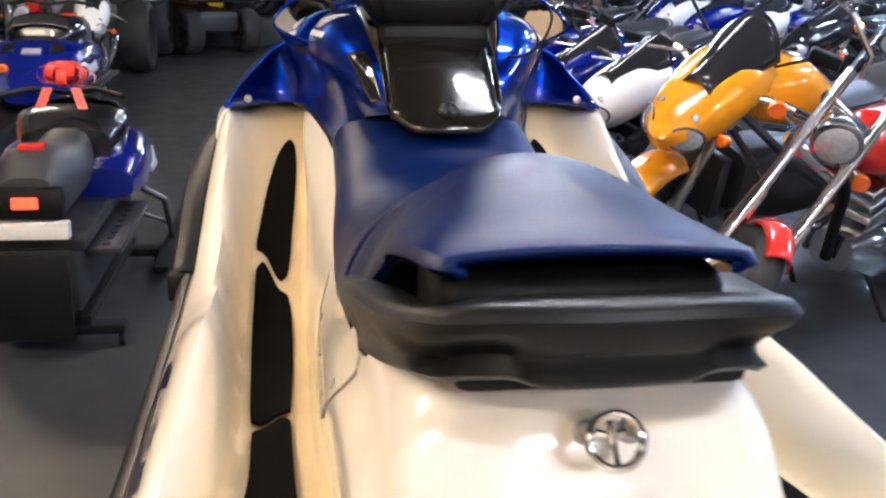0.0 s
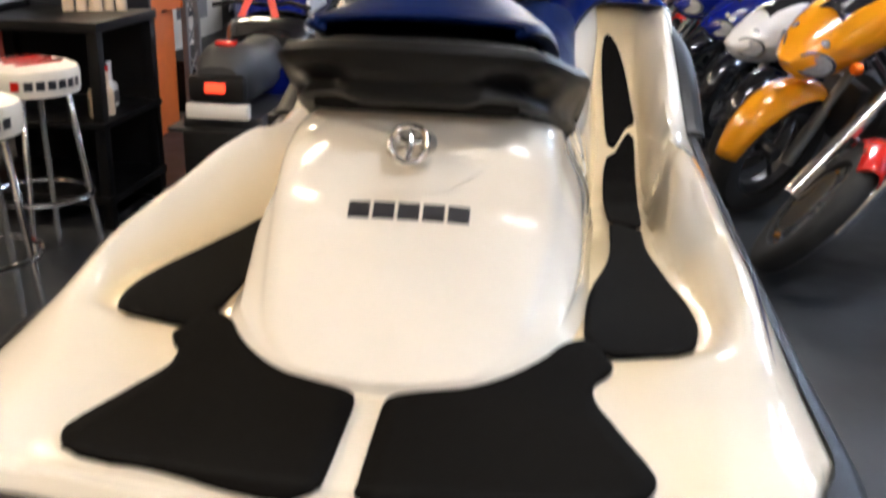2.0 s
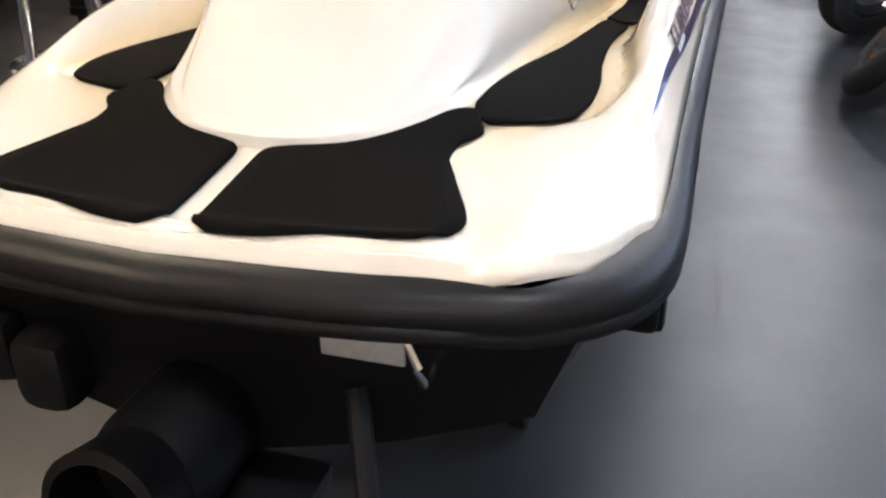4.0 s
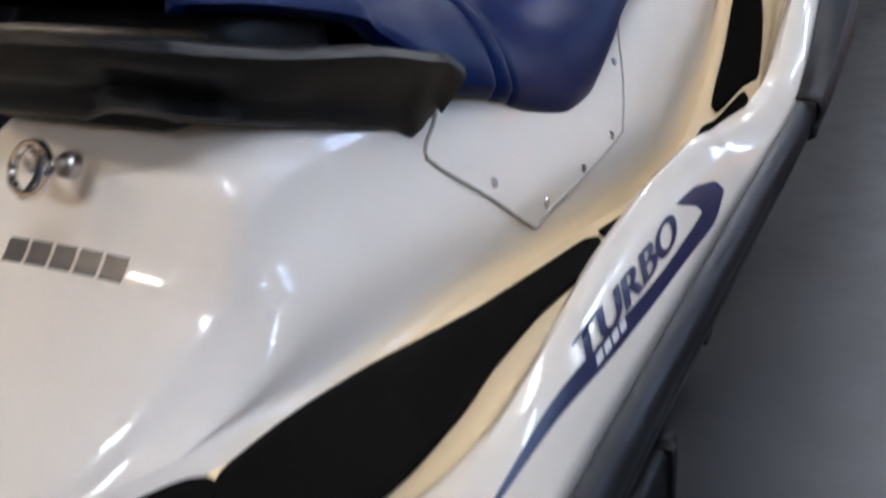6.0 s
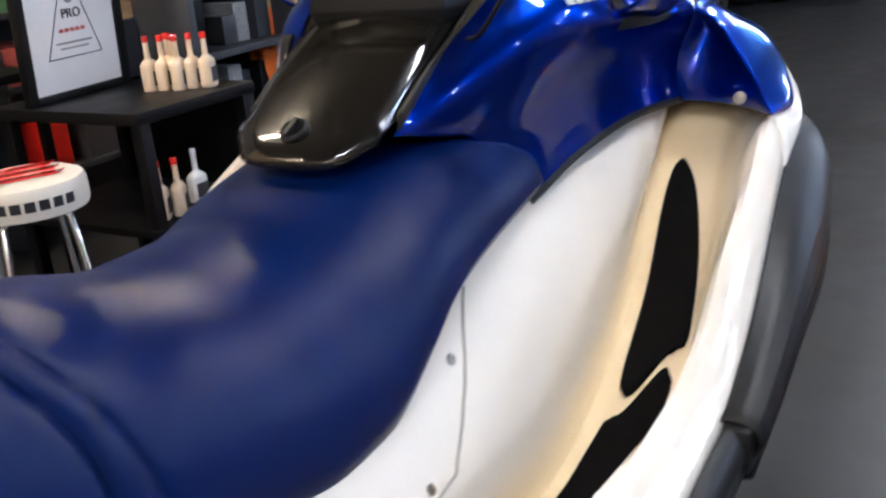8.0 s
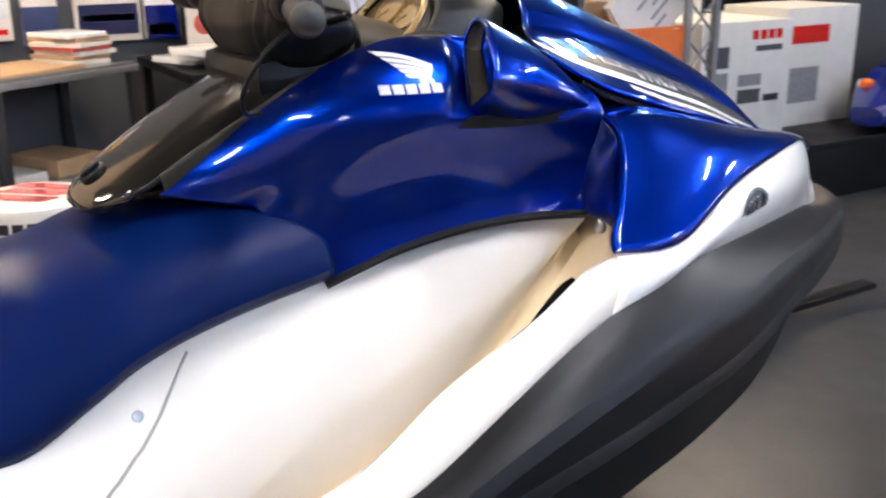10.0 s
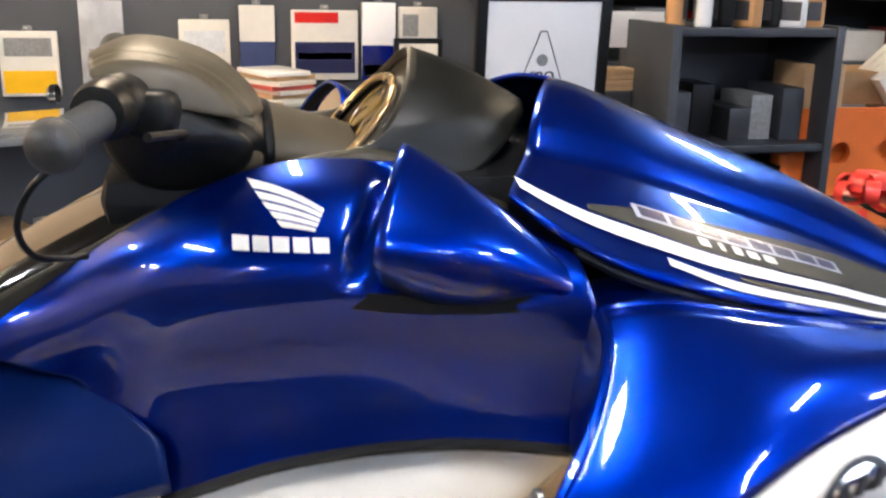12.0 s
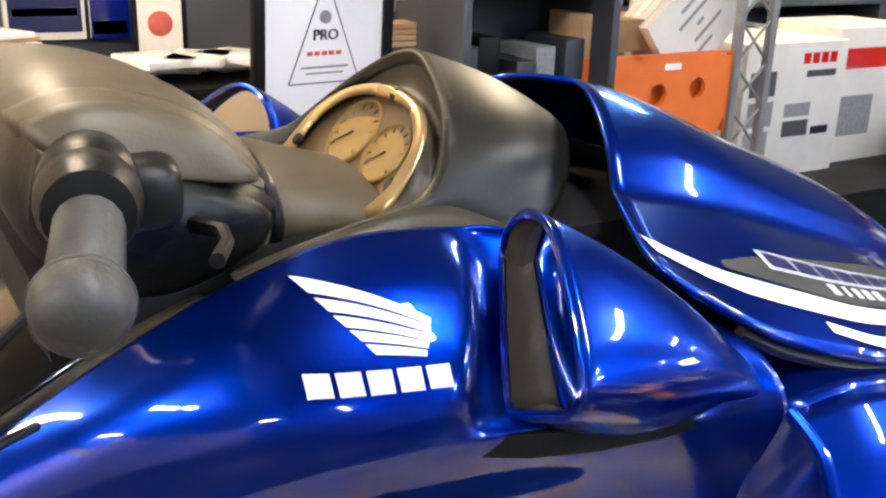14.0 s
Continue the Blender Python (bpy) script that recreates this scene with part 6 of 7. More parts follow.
def sled(name, label, m, small=1.0):
    """A snowmobile on a dolly; its nose looks along +y, its tail lamp stands at the origin's end."""
    b = thing(name, label, "snowmobile", "snowmobiles on show", m=m)
    bm = B()
    box(bm, (-.17, .0, .14), (.17, 1.25, .42), .05)
    part("track", bm, mt["tyre"], b, "black rubber track")
    bm = B()
    box(bm, (-.2, .02, .40), (.2, 1.2, .47), .02)
    part("tunnel", bm, mt["steel_dark"], b)
    bm = B()
    box(bm, (-.155, -.10, .08), (.155, -.07, .42), .012)
    part("snow_flap", bm, mt["black"], b, "black rubber snow flap")
    bm = B()
    box(bm, (-.155, -.05, .465), (.155, .0, .535), .012)
    part("bumper_plate", bm, mt["white_ink"], b, "white rear plate")
    bm = B()
    box(bm, (-.14, -.05, .54), (.14, .03, .665), .03)
    lamp = part("tail_housing", bm, mt["black"], b)
    bm = B()
    box(bm, (-.05, -.062, .588), (.05, -.045, .632), .01)
    part("tail_light", bm, mt["tail_glow"], lamp, "glowing red tail light")
    bm = B()
    skin(bm, [(-.02, .10, .60, .70, .7), (.15, .145, .5, .79, .7), (.5, .13, .5, .74, .7), (.75, .11, .52, .78, .7)], 14)
    for v in bm.verts:
        v.co = Vector((v.co.y, v.co.x, v.co.z))
    part("saddle", bm, mt["saddle_grey"], b, "grey saddle")
    bm = B()
    box(bm, (-.05, .1, .772), (.05, .16, .80), .008)
    part("saddle_mark", bm, mt["red_paint"], b, "red mark on the saddle")
    bm = B()
    skin(bm, [(.58, .30, .46, .60, .5), (.80, .33, .42, .68, .5), (1.10, .31, .36, .70, .55), (1.40, .24, .34, .58, .6), (1.62, .10, .36, .46, .7)], 24)
    for v in bm.verts:
        v.co = Vector((v.co.y, v.co.x, v.co.z))
    part("hood", bm, mt["blue_gloss"], b, "glossy blue hood")
    bm = B()
    skin(bm, [(.66, .20, .60, .76, .6), (.82, .25, .62, .84, .6), (.98, .22, .64, .80, .6), (1.06, .12, .66, .72, .7)], 18)
    for v in bm.verts:
        v.co = Vector((v.co.y, v.co.x, v.co.z))
    part("dash_cowl", bm, mt["black_paint"], b, "black dash cowl under the bars")
    bm = B()
    box(bm, (-.06, -.035, 0), (.06, .035, .03), .012, Matrix.Translation((0, 1.27, .625)) @ Matrix.Rotation(-.38, 4, "X"))
    part("headlight", bm, mt["lens"], b, "square headlight in the hood")
    for s in (-1, 1):
        bm = B()
        box(bm, (-.045, -.06, 0), (.045, .06, .02), .008, Matrix.Translation((s * .15, 1.22, .645)) @ Matrix.Rotation(-.36, 4, "X") @ Matrix.Rotation(s * .2, 4, "Y"))
        part("hood_vent", bm, mt["black"], b, "black vent in the hood")
        bm = B()
        grid(bm, lambda u, v: Vector((s * (lerp(.318, .285, u) + .012 - .02 * v), lerp(.95, 1.34, u), lerp(.50, .60, v) - .05 * u)), 6, 3)
        part("side_flash", bm, mt["label_pale"], b, "pale side graphic", thick=.004)
    bm = B()
    skin(bm, [(1.46, .03, .48, .53, .8), (1.50, .04, .475, .535, .8), (1.53, .025, .485, .525, .8)], 12)
    for v in bm.verts:
        v.co = Vector((v.co.y + .14, v.co.x - .05, v.co.z + .05))
    part("marker_light", bm, mt["amber"], b, "amber side marker")
    bm = B()
    grid(bm, lambda u, v: Vector(((v - .5) * lerp(.42, .34, u), lerp(1.02, .93, u) + .04 * (2 * v - 1) ** 2, lerp(.79, .86, u) - .03 * (2 * v - 1) ** 2)), 6, 12)
    part("windscreen", bm, mt["smoke"], b, "low smoked windscreen", thick=.004)
    for s in (-1, 1):
        bm = B()
        tube(bm, [(0, .74, .90), (s * .14, .72, .92), (s * .27, .66, .90)], .012, 8)
        part("handlebar", bm, mt["black"], b)
        bm = B()
        box(bm, (s * .37 - .04, .75, .06), (s * .37 + .04, 1.8, .09), .012)
        part("ski", bm, mt["black"], b, "black front ski")
        bm = B()
        tube(bm, [(s * .37, 1.25, .08), (s * .34, 1.2, .3), (s * .15, 1.15, .42)], .016, 8)
        tube(bm, [(s * .36, 1.25, .16), (s * .12, 1.1, .3)], .012, 8)
        part("suspension_arm", bm, mt["steel_dark"], b)
        bm = B()
        box(bm, (s * .25 - .07, .1, .36), (s * .25 + .07, .85, .385), .006)
        for k in range(8):
            lathe(bm, [(.016, .385), (.016, .392), (.01, .392)], 8, Matrix.Translation((s * .25, .16 + k * .085, 0)))
        part("running_board", bm, mt["steel_dark"], b, "perforated running board")
    bm = B()
    box(bm, (-.33, .0, .06), (.33, .08, .10), .008)
    box(bm, (-.33, 1.0, .06), (.33, 1.08, .10), .008)
    box(bm, (-.2, .0, .10), (-.14, 1.1, .14), .008)
    box(bm, (.14, .0, .10), (.2, 1.1, .14), .008)
    part("dolly", bm, mt["black"], b, "black wheeled dolly")
    for x in (-.31, .31):
        for y in (.04, 1.04):
            bm = B()
            lathe(bm, [(.012, -.012), (.03, -.011), (.031, 0), (.03, .011), (.012, .012)], 14, Matrix.Translation((x, y, .031)) @ Matrix.Rotation(math.pi / 2, 4, "Y"))
            part("caster", bm, mt["black"], b)
    return b


# bikes beside the watercraft
orange_bike = sport_bike("sport_bike", "orange sport motorcycle with smoked windscreen beside the watercraft", mt["orange_paint"], mt["orange_paint"], mt["saddle"], False, 24, -.12)
orange_bike.matrix_basis = at_heading(1.95, 4.30, 199, -13) @ Matrix.Scale(1.15, 4)
blue_bike = sport_bike("sport_bike", "blue and black sport motorcycle in a tight row", mt["blue_gloss"], mt["black_paint"], mt["saddle"], low=mt["black_paint"])
blue_bike.matrix_basis = at_heading(1.85, 5.95, 205, -10)
white_bike = sport_bike("sport_bike", "white-nosed blue sport motorcycle in a tight row", mt["blue_gloss"], mt["white_paint"], mt["saddle_grey"], beak=mt["white_paint"], low=mt["black_paint"])
white_bike.matrix_basis = at_heading(1.85, 5.2, 208, -11)
red_cruiser = cruiser("cruiser_motorcycle", "chrome cruiser motorcycle with red fender and long forks", mt["red_paint"])
red_cruiser.matrix_basis = at_heading(2.16, 3.75, 211, -13)
dark_cruiser = cruiser("cruiser_motorcycle", "chrome cruiser motorcycle with black fenders and long forks", mt["black_paint"])
dark_cruiser.matrix_basis = at_heading(4.7, 3.0, 190, -9)
black_bike = sport_bike("sport_bike", "black sport motorcycle in a tight row", mt["black_paint"], mt["black_paint"], mt["saddle"])
black_bike.matrix_basis = at_heading(4.6, 4.6, 195, -9)
rng = random.Random(4)
kinds = [blue_bike, black_bike, dark_cruiser, black_bike, dark_cruiser, white_bike, dark_cruiser, blue_bike, red_cruiser]
spots = [(1.95, 6.75), (1.95, 7.5), (1.95, 8.2), (2.0, 9.0), (2.05, 9.8), (2.1, 10.7), (2.2, 11.6), (2.3, 12.6), (2.4, 13.6)]
spots += [(4.5, 3.8), (4.5, 5.5), (4.5, 6.3), (4.5, 7.1), (4.5, 7.9), (4.5, 8.8), (4.6, 9.7), (4.6, 10.6), (4.7, 11.5), (4.8, 12.5)]
spots += [(6.9, 4.2), (6.9, 5.2), (6.9, 6.2), (6.9, 7.2), (6.9, 8.2), (6.9, 9.2), (6.9, 10.3), (6.9, 11.4), (6.9, 12.6)]
spots += [(.2 + .75 * k, 15.8 + .3 * (k % 2)) for k in range(9)] + [(-.6 + .8 * k, 17.3 + .3 * (k % 2)) for k in range(10)] + [(-.4 + .9 * k, 19.2) for k in range(8)]
# the far rows stand on a low dark platform
stage = thing("display_platform", "low dark carpeted platform under the far rows", "platform")
bm = B()
box(bm, (X0 + .02, 15.0, FLOOR), (8.6, Y1 - .05, FLOOR + .42), .02)
part("deck", bm, mt["slate"], stage)
up = Matrix.Translation((0, 0, .42))
for k in range(9):
    copy_thing((black_bike, dark_cruiser, blue_bike)[k % 3], up @ at_heading(-3.3 + k * .5, 16.2 + .9 * (k % 3), 255 + 12 * (k % 3), -9))
for i, (x, y) in enumerate(spots):
    copy_thing(kinds[(i * 4 + i // 4) % 9], (up if y > 14.9 else Matrix()) @ at_heading(x + rng.uniform(-.12, .12), y + rng.uniform(-.1, .1), 198 + rng.uniform(-12, 12), -9) @ Matrix.Scale(1.06, 4))

# machines ahead on the port side
kid = sled("snowmobile", "small blue snowmobile with red gift bow and lit tail lamp", Matrix.Translation((-1.335, 3.46, FLOOR)) @ Matrix.Diagonal((.95, 1, 1, 1)))
bow = thing("gift_bow", "large red ribbon bow tied on the snowmobile", "ribbon bow", m=Matrix.Translation((-1.31, 4.10, .905)))
for k in range(22):
    bm = B()
    a, t = k * 2.39996, k / 21
    tilt = lerp(.15, 1.35, t)
    d = Vector((math.cos(a) * math.cos(tilt), math.sin(a) * math.cos(tilt), math.sin(tilt)))
    n = d.cross(Vector((0, 0, 1))).normalized()
    up = n.cross(d)
    ln = lerp(.125, .075, t)
    grid(bm, lambda u, v: d * ln * math.sin(math.pi * u) + up * .034 * math.sin(2 * math.pi * u) + n * .02 * (v - .5) * 2, 10, 3)
    part("loop", bm, mt["ribbon"], bow)
for dx in (-.06, .05):
    bm = B()
    grid(bm, lambda u, v: Vector((dx * (1 + .6 * u) + (v - .5) * .04, -.05 - .03 * u, -.085 * u - .02)), 6, 2)
    part("tail", bm, mt["ribbon"], bow)
far_sled = sled("snowmobile", "blue snowmobile facing the aisle", Matrix.Translation((-2.25, 8.75, FLOOR)) @ Matrix.Rotation(math.pi, 4, "Z") @ Matrix.Scale(1.15, 4))
for k, (x, y, a) in enumerate(((-3.15, 9.4, 292), (-2.45, 9.9, 280), (-3.2, 10.6, 300))):
    copy_thing((dark_cruiser, white_bike, red_cruiser)[k], at_heading(x, y, a, -9))
copy_thing(far_sled, Matrix.Translation((-3.0, 7.3, FLOOR)) @ Matrix.Rotation(2.7, 4, "Z"))
q1 = quad("quad_bike", "black and white quad bike with red tail lights", mt["white_paint"])
q1.matrix_basis = Matrix.Translation((-2.8, 12.75, FLOOR)) @ Matrix.Scale(1.37, 4)
q2 = quad("quad_bike", "yellow quad bike in the far row", mt["yellow_paint"])
q2.matrix_basis = Matrix.Translation((-1.75, 14.5, FLOOR)) @ Matrix.Rotation(.5, 4, "Z")
copy_thing(q1, Matrix.Translation((-3.1, 14.75, FLOOR)) @ Matrix.Rotation(-.2, 4, "Z"))
copy_thing(q2, Matrix.Translation((-1.6, 15.9, FLOOR + .42)) @ Matrix.Rotation(.9, 4, "Z"))
copy_thing(q1, Matrix.Translation((-2.9, 16.2, FLOOR + .42)) @ Matrix.Rotation(.3, 4, "Z"))
side_quad = quad("quad_bike", "dark quad bike across the aisle", mt["black_paint"])
side_quad.matrix_basis = Matrix.Translation((6.5, 2.6, FLOOR)) @ Matrix.Rotation(1.4, 4, "Z")


# ---------------------------------------------------------------- counter side of the showroom
def stool(name, label):
    b = thing(name, label, "stool", "stools at the counter")
    bm = B()
    lathe(bm, [(.15, .70), (.182, .705), (.187, .72), (.187, .785), (.18, .802), (.15, .815), (0, .82)], 32)
    seat = part("seat", bm, mt["white_vinyl"], b, "white padded round seat")
    for k in range(6):
        bm = B()
        a0 = math.radians(-128 + k * 13)
        grid(bm, lambda u, v: Vector((.1882 * math.cos(a0 + u * .17), .1882 * math.sin(a0 + u * .17), .735 + v * .032)), 3, 1)
        part("word_block", bm, mt["ink"], seat, "dark word block on the seat band")
    bm = B()
    grid(bm, lambda u, v: Vector((.1884 * math.cos(math.radians(-142) + u * .16), .1884 * math.sin(math.radians(-142) + u * .16), .733 + v * .036)), 3, 1)
    part("red_mark", bm, mt["red_paint"], seat)
    bm = B()
    for k in range(3):
        slab(bm, [(-.11, -.10 + k * .075), (.09, -.10 + k * .075), (.12, -.05 + k * .075), (-.08, -.05 + k * .075)], .8195, .822)
    part("top_mark", bm, mt["red_paint"], seat, "red mark on the seat top")
    for k in range(4):
        a = math.pi / 4 + k * math.pi / 2
        bm = B()
        tube(bm, [(.10 * math.cos(a), .10 * math.sin(a), .71), (.14 * math.cos(a), .14 * math.sin(a), .68), (.22 * math.cos(a), .22 * math.sin(a), .0)], .0125, 10)
        part("leg", bm, mt["chrome"], b, "chrome tube leg")
    bm = B()
    tube(bm, [Vector((.195 * math.cos(2 * math.pi * k / 32), .195 * math.sin(2 * math.pi * k / 32), .30)) for k in range(32)], .011, 8, closed=True)
    part("foot_ring", bm, mt["chrome"], b, "chrome foot ring")
    return b


s1 = stool("bar_stool", "white round bar stool with chrome legs")
s1.matrix_basis = Matrix.Translation((-1.80, 2.68, FLOOR)) @ Matrix.Rotation(math.radians(62), 4, "Z")
copy_thing(s1, Matrix.Translation((-1.64, 1.98, FLOOR)) @ Matrix.Rotation(math.radians(46), 4, "Z"))


def oil_bottle(name, label, body, cap):
    b = thing(name, label, "bottle", "oil bottles")
    bm = B()
    skin(bm, [(0, .024, -.040, .040, .55), (.008, .026, -.043, .043, .55), (.09, .026, -.043, .043, .55), (.11, .02, -.034, .034, .7), (.125, .011, -.013, .013, 1), (.185, .010, -.011, .011, 1)], 14)
    for v in bm.verts:
        v.co = Vector((v.co.y, v.co.z, v.co.x))
    part("body", bm, body, b)
    bm = B()
    lathe(bm, [(.0125, .183), (.0125, .205), (.010, .208), (0, .208)], 12)
    part("cap", bm, cap, b)
    for s in (-1, 1):
        bm = B()
        box(bm, (s * .0262 - .0006, -.030, .02), (s * .0262 + .0006, .030, .075), 0)
        part("label", bm, mt["label_dark"], b)
    return b


# dark display table with bottles and a framed board
table = thing("display_table", "black display table with lower shelf", "table")
for z0, z1 in ((.81, .855), (.40, .43), (.06, .10)):
    bm = B()
    box(bm, (-2.50, 3.10, z0), (-1.72, 3.72, z1), .006)
    part("tabletop" if z0 > .8 else "shelf", bm, mt["black_wood"], table)
for x in (-2.48, -1.78):
    for y in (3.12, 3.66):
        bm = B()
        box(bm, (x, y, FLOOR), (x + .05, y + .05, .81), .004)
        part("leg", bm, mt["black_wood"], table)
bm = B()
box(bm, (-2.49, 3.70, FLOOR), (-1.73, 3.718, .81), .003)
part("back_panel", bm, mt["black_wood"], table)
b1 = oil_bottle("oil_bottle", "tall cream oil bottle with red cap on the table", mt["cream_plastic"], mt["red_paint"])
b1.matrix_basis = Matrix.Translation((-2.04, 3.50, .855)) @ Matrix.Rotation(.4, 4, "Z")
for k in range(1, 5):
    copy_thing(b1, Matrix.Translation((-2.04 + k * .052, 3.50 + k * .024, .855)) @ Matrix.Rotation(.4, 4, "Z"))
for k in range(3):
    copy_thing(b1, Matrix.Translation((-2.02 + k * .05, 3.44 - k * .03 + .15, .855)) @ Matrix.Rotation(.5, 4, "Z"))
copy_thing(b1, Matrix.Translation((-1.83, 3.25, .43)) @ Matrix.Rotation(.6, 4, "Z") @ Matrix.Scale(1.05, 4))
copy_thing(b1, Matrix.Translation((-1.80, 3.31, .43)) @ Matrix.Rotation(.6, 4, "Z") @ Matrix.Scale(1.05, 4))
b2 = oil_bottle("oil_bottle", "white spray bottle with red label on the shelf", mt["white_paint"], mt["white_paint"])
b2.matrix_basis = Matrix.Translation((-1.86, 3.47, .43))
board = thing("framed_board", "white notice board in a black frame on the table", "sign board")
BM_ = Matrix.Translation((-2.30, 3.375, .856)) @ Matrix.Rotation(math.radians(4), 4, "Y") @ Matrix.Rotation(math.radians(4), 4, "Z")
bm = B()
box(bm, (-.012, -.225, .03), (.004, .225, .59), .002, BM_)
panel = part("panel", bm, mt["white_board"], board, "glossy white printed panel")
for a, b in (((-.02, -.262, .0), (.016, -.222, .62)), ((-.02, .222, .0), (.016, .262, .62)), ((-.02, -.222, .0), (.016, .222, .032)), ((-.02, -.222, .588), (.016, .222, .62))):
    bm = B()
    box(bm, a, b, .004, BM_)
    part("frame_bar", bm, mt["black_wood"], board)
bm = B()
tri_pts = [(-.135, .155), (.135, .155), (.012, .48), (-.012, .48)]
for p, q in zip(tri_pts, tri_pts[1:] + tri_pts[:1]):
    tube(bm, [BM_ @ Vector((.0055, p[0], p[1])), BM_ @ Vector((.0055, q[0], q[1]))], .0022, 4)
part("outline_mark", bm, mt["decal_blue"], panel)
lettering("PRO", .05, lambda x, y: BM_ @ Vector((.006, x, .30 + y)), mt["ink"], panel, "lettering", 0, "dark PRO lettering")
bm = B()
for k in range(5):
    box(bm, (.004, -.066 + k * .027, .248), (.0058, -.066 + k * .027 + .020, .262), 0, BM_)
part("word_block", bm, mt["red_soft"], panel)
bm = B()
box(bm, (.004, -.09, .205), (.0058, .09, .212), 0, BM_)
box(bm, (.004, -.07, .185), (.0058, .07, .191), 0, BM_)
part("text_bar", bm, mt["label_grey"], panel)
bm = B()
lathe(bm, [(.022, 0), (.022, .002), (0, .002)], 20, BM_ @ Matrix.Translation((.004, 0, .375)) @ Matrix.Rotation(math.pi / 2, 4, "Y"))
part("round_mark", bm, mt["label_grey"], panel)

# dark rack with shelves beyond the board
rack = thing("display_rack", "dark grey display rack with stocked shelves", "shelf rack")
for y in (3.80, 4.46):
    bm = B()
    box(bm, (-2.55, y, FLOOR), (-2.08, y + .035, 1.37), .004)
    part("side_panel", bm, mt["slate"], rack)
for z in (.25, .60, .90, 1.33):
    bm = B()
    box(bm, (-2.54, 3.835, z), (-2.09, 4.46, z + .03), .003)
    part("shelf", bm, mt["slate"], rack)
bm = B()
box(bm, (-2.56, 3.80, FLOOR), (-2.54, 4.495, 1.37))
part("back_panel", bm, mt["slate"], rack)
for k in range(14):
    z = (.63, .93, .28)[k % 3]
    y = 3.88 + (k // 3) * .115 + rng.uniform(-.01, .01)
    h = rng.uniform(.10, .22)
    bx = thing("parts_box", "small dark carton on the rack shelf", "box", "cartons on the rack")
    bm = B()
    box(bm, (-2.46, y, z), (-2.22 + rng.uniform(-.04, .05), y + .09, z + h), .004)
    c = part("carton", bm, mt[("black_wood", "slate", "label_grey", "steel_dark")[k % 4]], bx)
for k in range(7):
    x = oil_bottle("spray_can", "small can standing on the rack top", mt[("amber_plastic", "white_paint", "black")[k]], mt[("white_paint", "black", "label_grey")[k]]) if k < 3 else None
    if x is None:
        x = copy_thing(bpy.data.objects[("spray_can", "spray_can.001", "spray_can.002")[(k * 2) % 3]], Matrix())
    x.matrix_basis = Matrix.Translation((-2.22 + .03 * (k % 2), 3.87 + k * .092, 1.36)) @ Matrix.Rotation(.9 + .3 * k, 4, "Z") @ Matrix.Scale(1.25, 4)
# white tray board and planks next to the frame
bin_ = thing("parts_bin", "grey bin with loose timber pieces", "bin")
bm = B()
box(bm, (-2.56, 3.66, .86), (-2.38, 3.79, 1.10), .01)
part("body", bm, mt["slate"], bin_)
for k in range(4):
    bm = B()
    box(bm, (-2.54 + .01 * k, 3.66, 1.10 + k * .022), (-2.40, 3.95 - .03 * k, 1.12 + k * .022), .004)
    part("plank", bm, mt["cardboard"], bin_)
bm = B()
box(bm, (-2.50, 3.68, 1.26), (-2.485, 3.99, 1.40), .003)
card = tagged(part("white_card", bm, mt["white_board"], None), "blank white card propped behind the rack", "card")
# orange stand with round holes
stand = thing("orange_stand", "orange panel stand with three round holes", "display stand")
bm = B()
N = 20
holes = [(4.62, .87), (4.84, .885), (5.06, .90)]
cells = [(4.36, 4.73), (4.73, 4.95), (4.95, 5.24)]
for (ya, yb), (cy, cz) in zip(cells, holes):
    bm = B()
    rim, edge_ = [], []
    for k in range(N):
        a = 2 * math.pi * k / N
        rim.append((cy + .045 * math.cos(a), cz + .045 * math.sin(a)))
        c, s = math.cos(a), math.sin(a)
        t = min((((yb if c > 0 else ya) - cy) / c) if abs(c) > 1e-6 else 9, ((((1.04 if s > 0 else .70)) - cz) / s) if abs(s) > 1e-6 else 9)
        edge_.append((cy + t * c, cz + t * s))
    for x, fl in ((-2.2, 0), (-2.225, 1)):
        a = [bm.verts.new((x, *p)) for p in rim]
        b = [bm.verts.new((x, *p)) for p in edge_]
        for k in range(N):
            q = (a[k], b[k], b[(k + 1) % N], a[(k + 1) % N])
            bm.faces.new(q if not fl else q[::-1])
    a = [bm.verts.new((-2.2, *p)) for p in rim]
    b = [bm.verts.new((-2.225, *p)) for p in rim]
    for k in range(N):
        bm.faces.new((a[k], a[(k + 1) % N], b[(k + 1) % N], b[k]))
    part("front_panel", bm, mt["orange_plastic"], stand, "orange panel with a round hole", sharp=.4)
for a, b in (((-2.225, 4.36, 1.0401), (-2.2, 5.24, 1.05)), ((-2.225, 5.2401, .70), (-2.2, 5.25, 1.05))):
    rim_bm = B()
    box(rim_bm, a, b)
    part("edge_strip", rim_bm, mt["orange_plastic"], stand)
bm = B()
box(bm, (-2.6, 4.38, FLOOR), (-2.25, 5.22, .69), .02)
part("base", bm, mt["orange_plastic"], stand)
bm = B()
box(bm, (-2.30, 4.37, .69), (-2.265, 5.23, 1.03), .01)
part("rear_panel", bm, mt["orange_plastic"], stand)
bm = B()
box(bm, (-2.199, 4.86, .985), (-2.196, 4.95, 1.01), 0)
part("sticker", bm, mt["white_board"], stand)
tan = thing("carton", "tan cardboard carton with glossy tape", "box")
bm = B()
box(bm, (-2.42, 4.42, 1.05), (-2.2, 4.60, 1.22), .006)
part("body", bm, mt["cardboard"], tan)
tan2 = thing("carton", "long brown cardboard carton", "box")
bm = B()
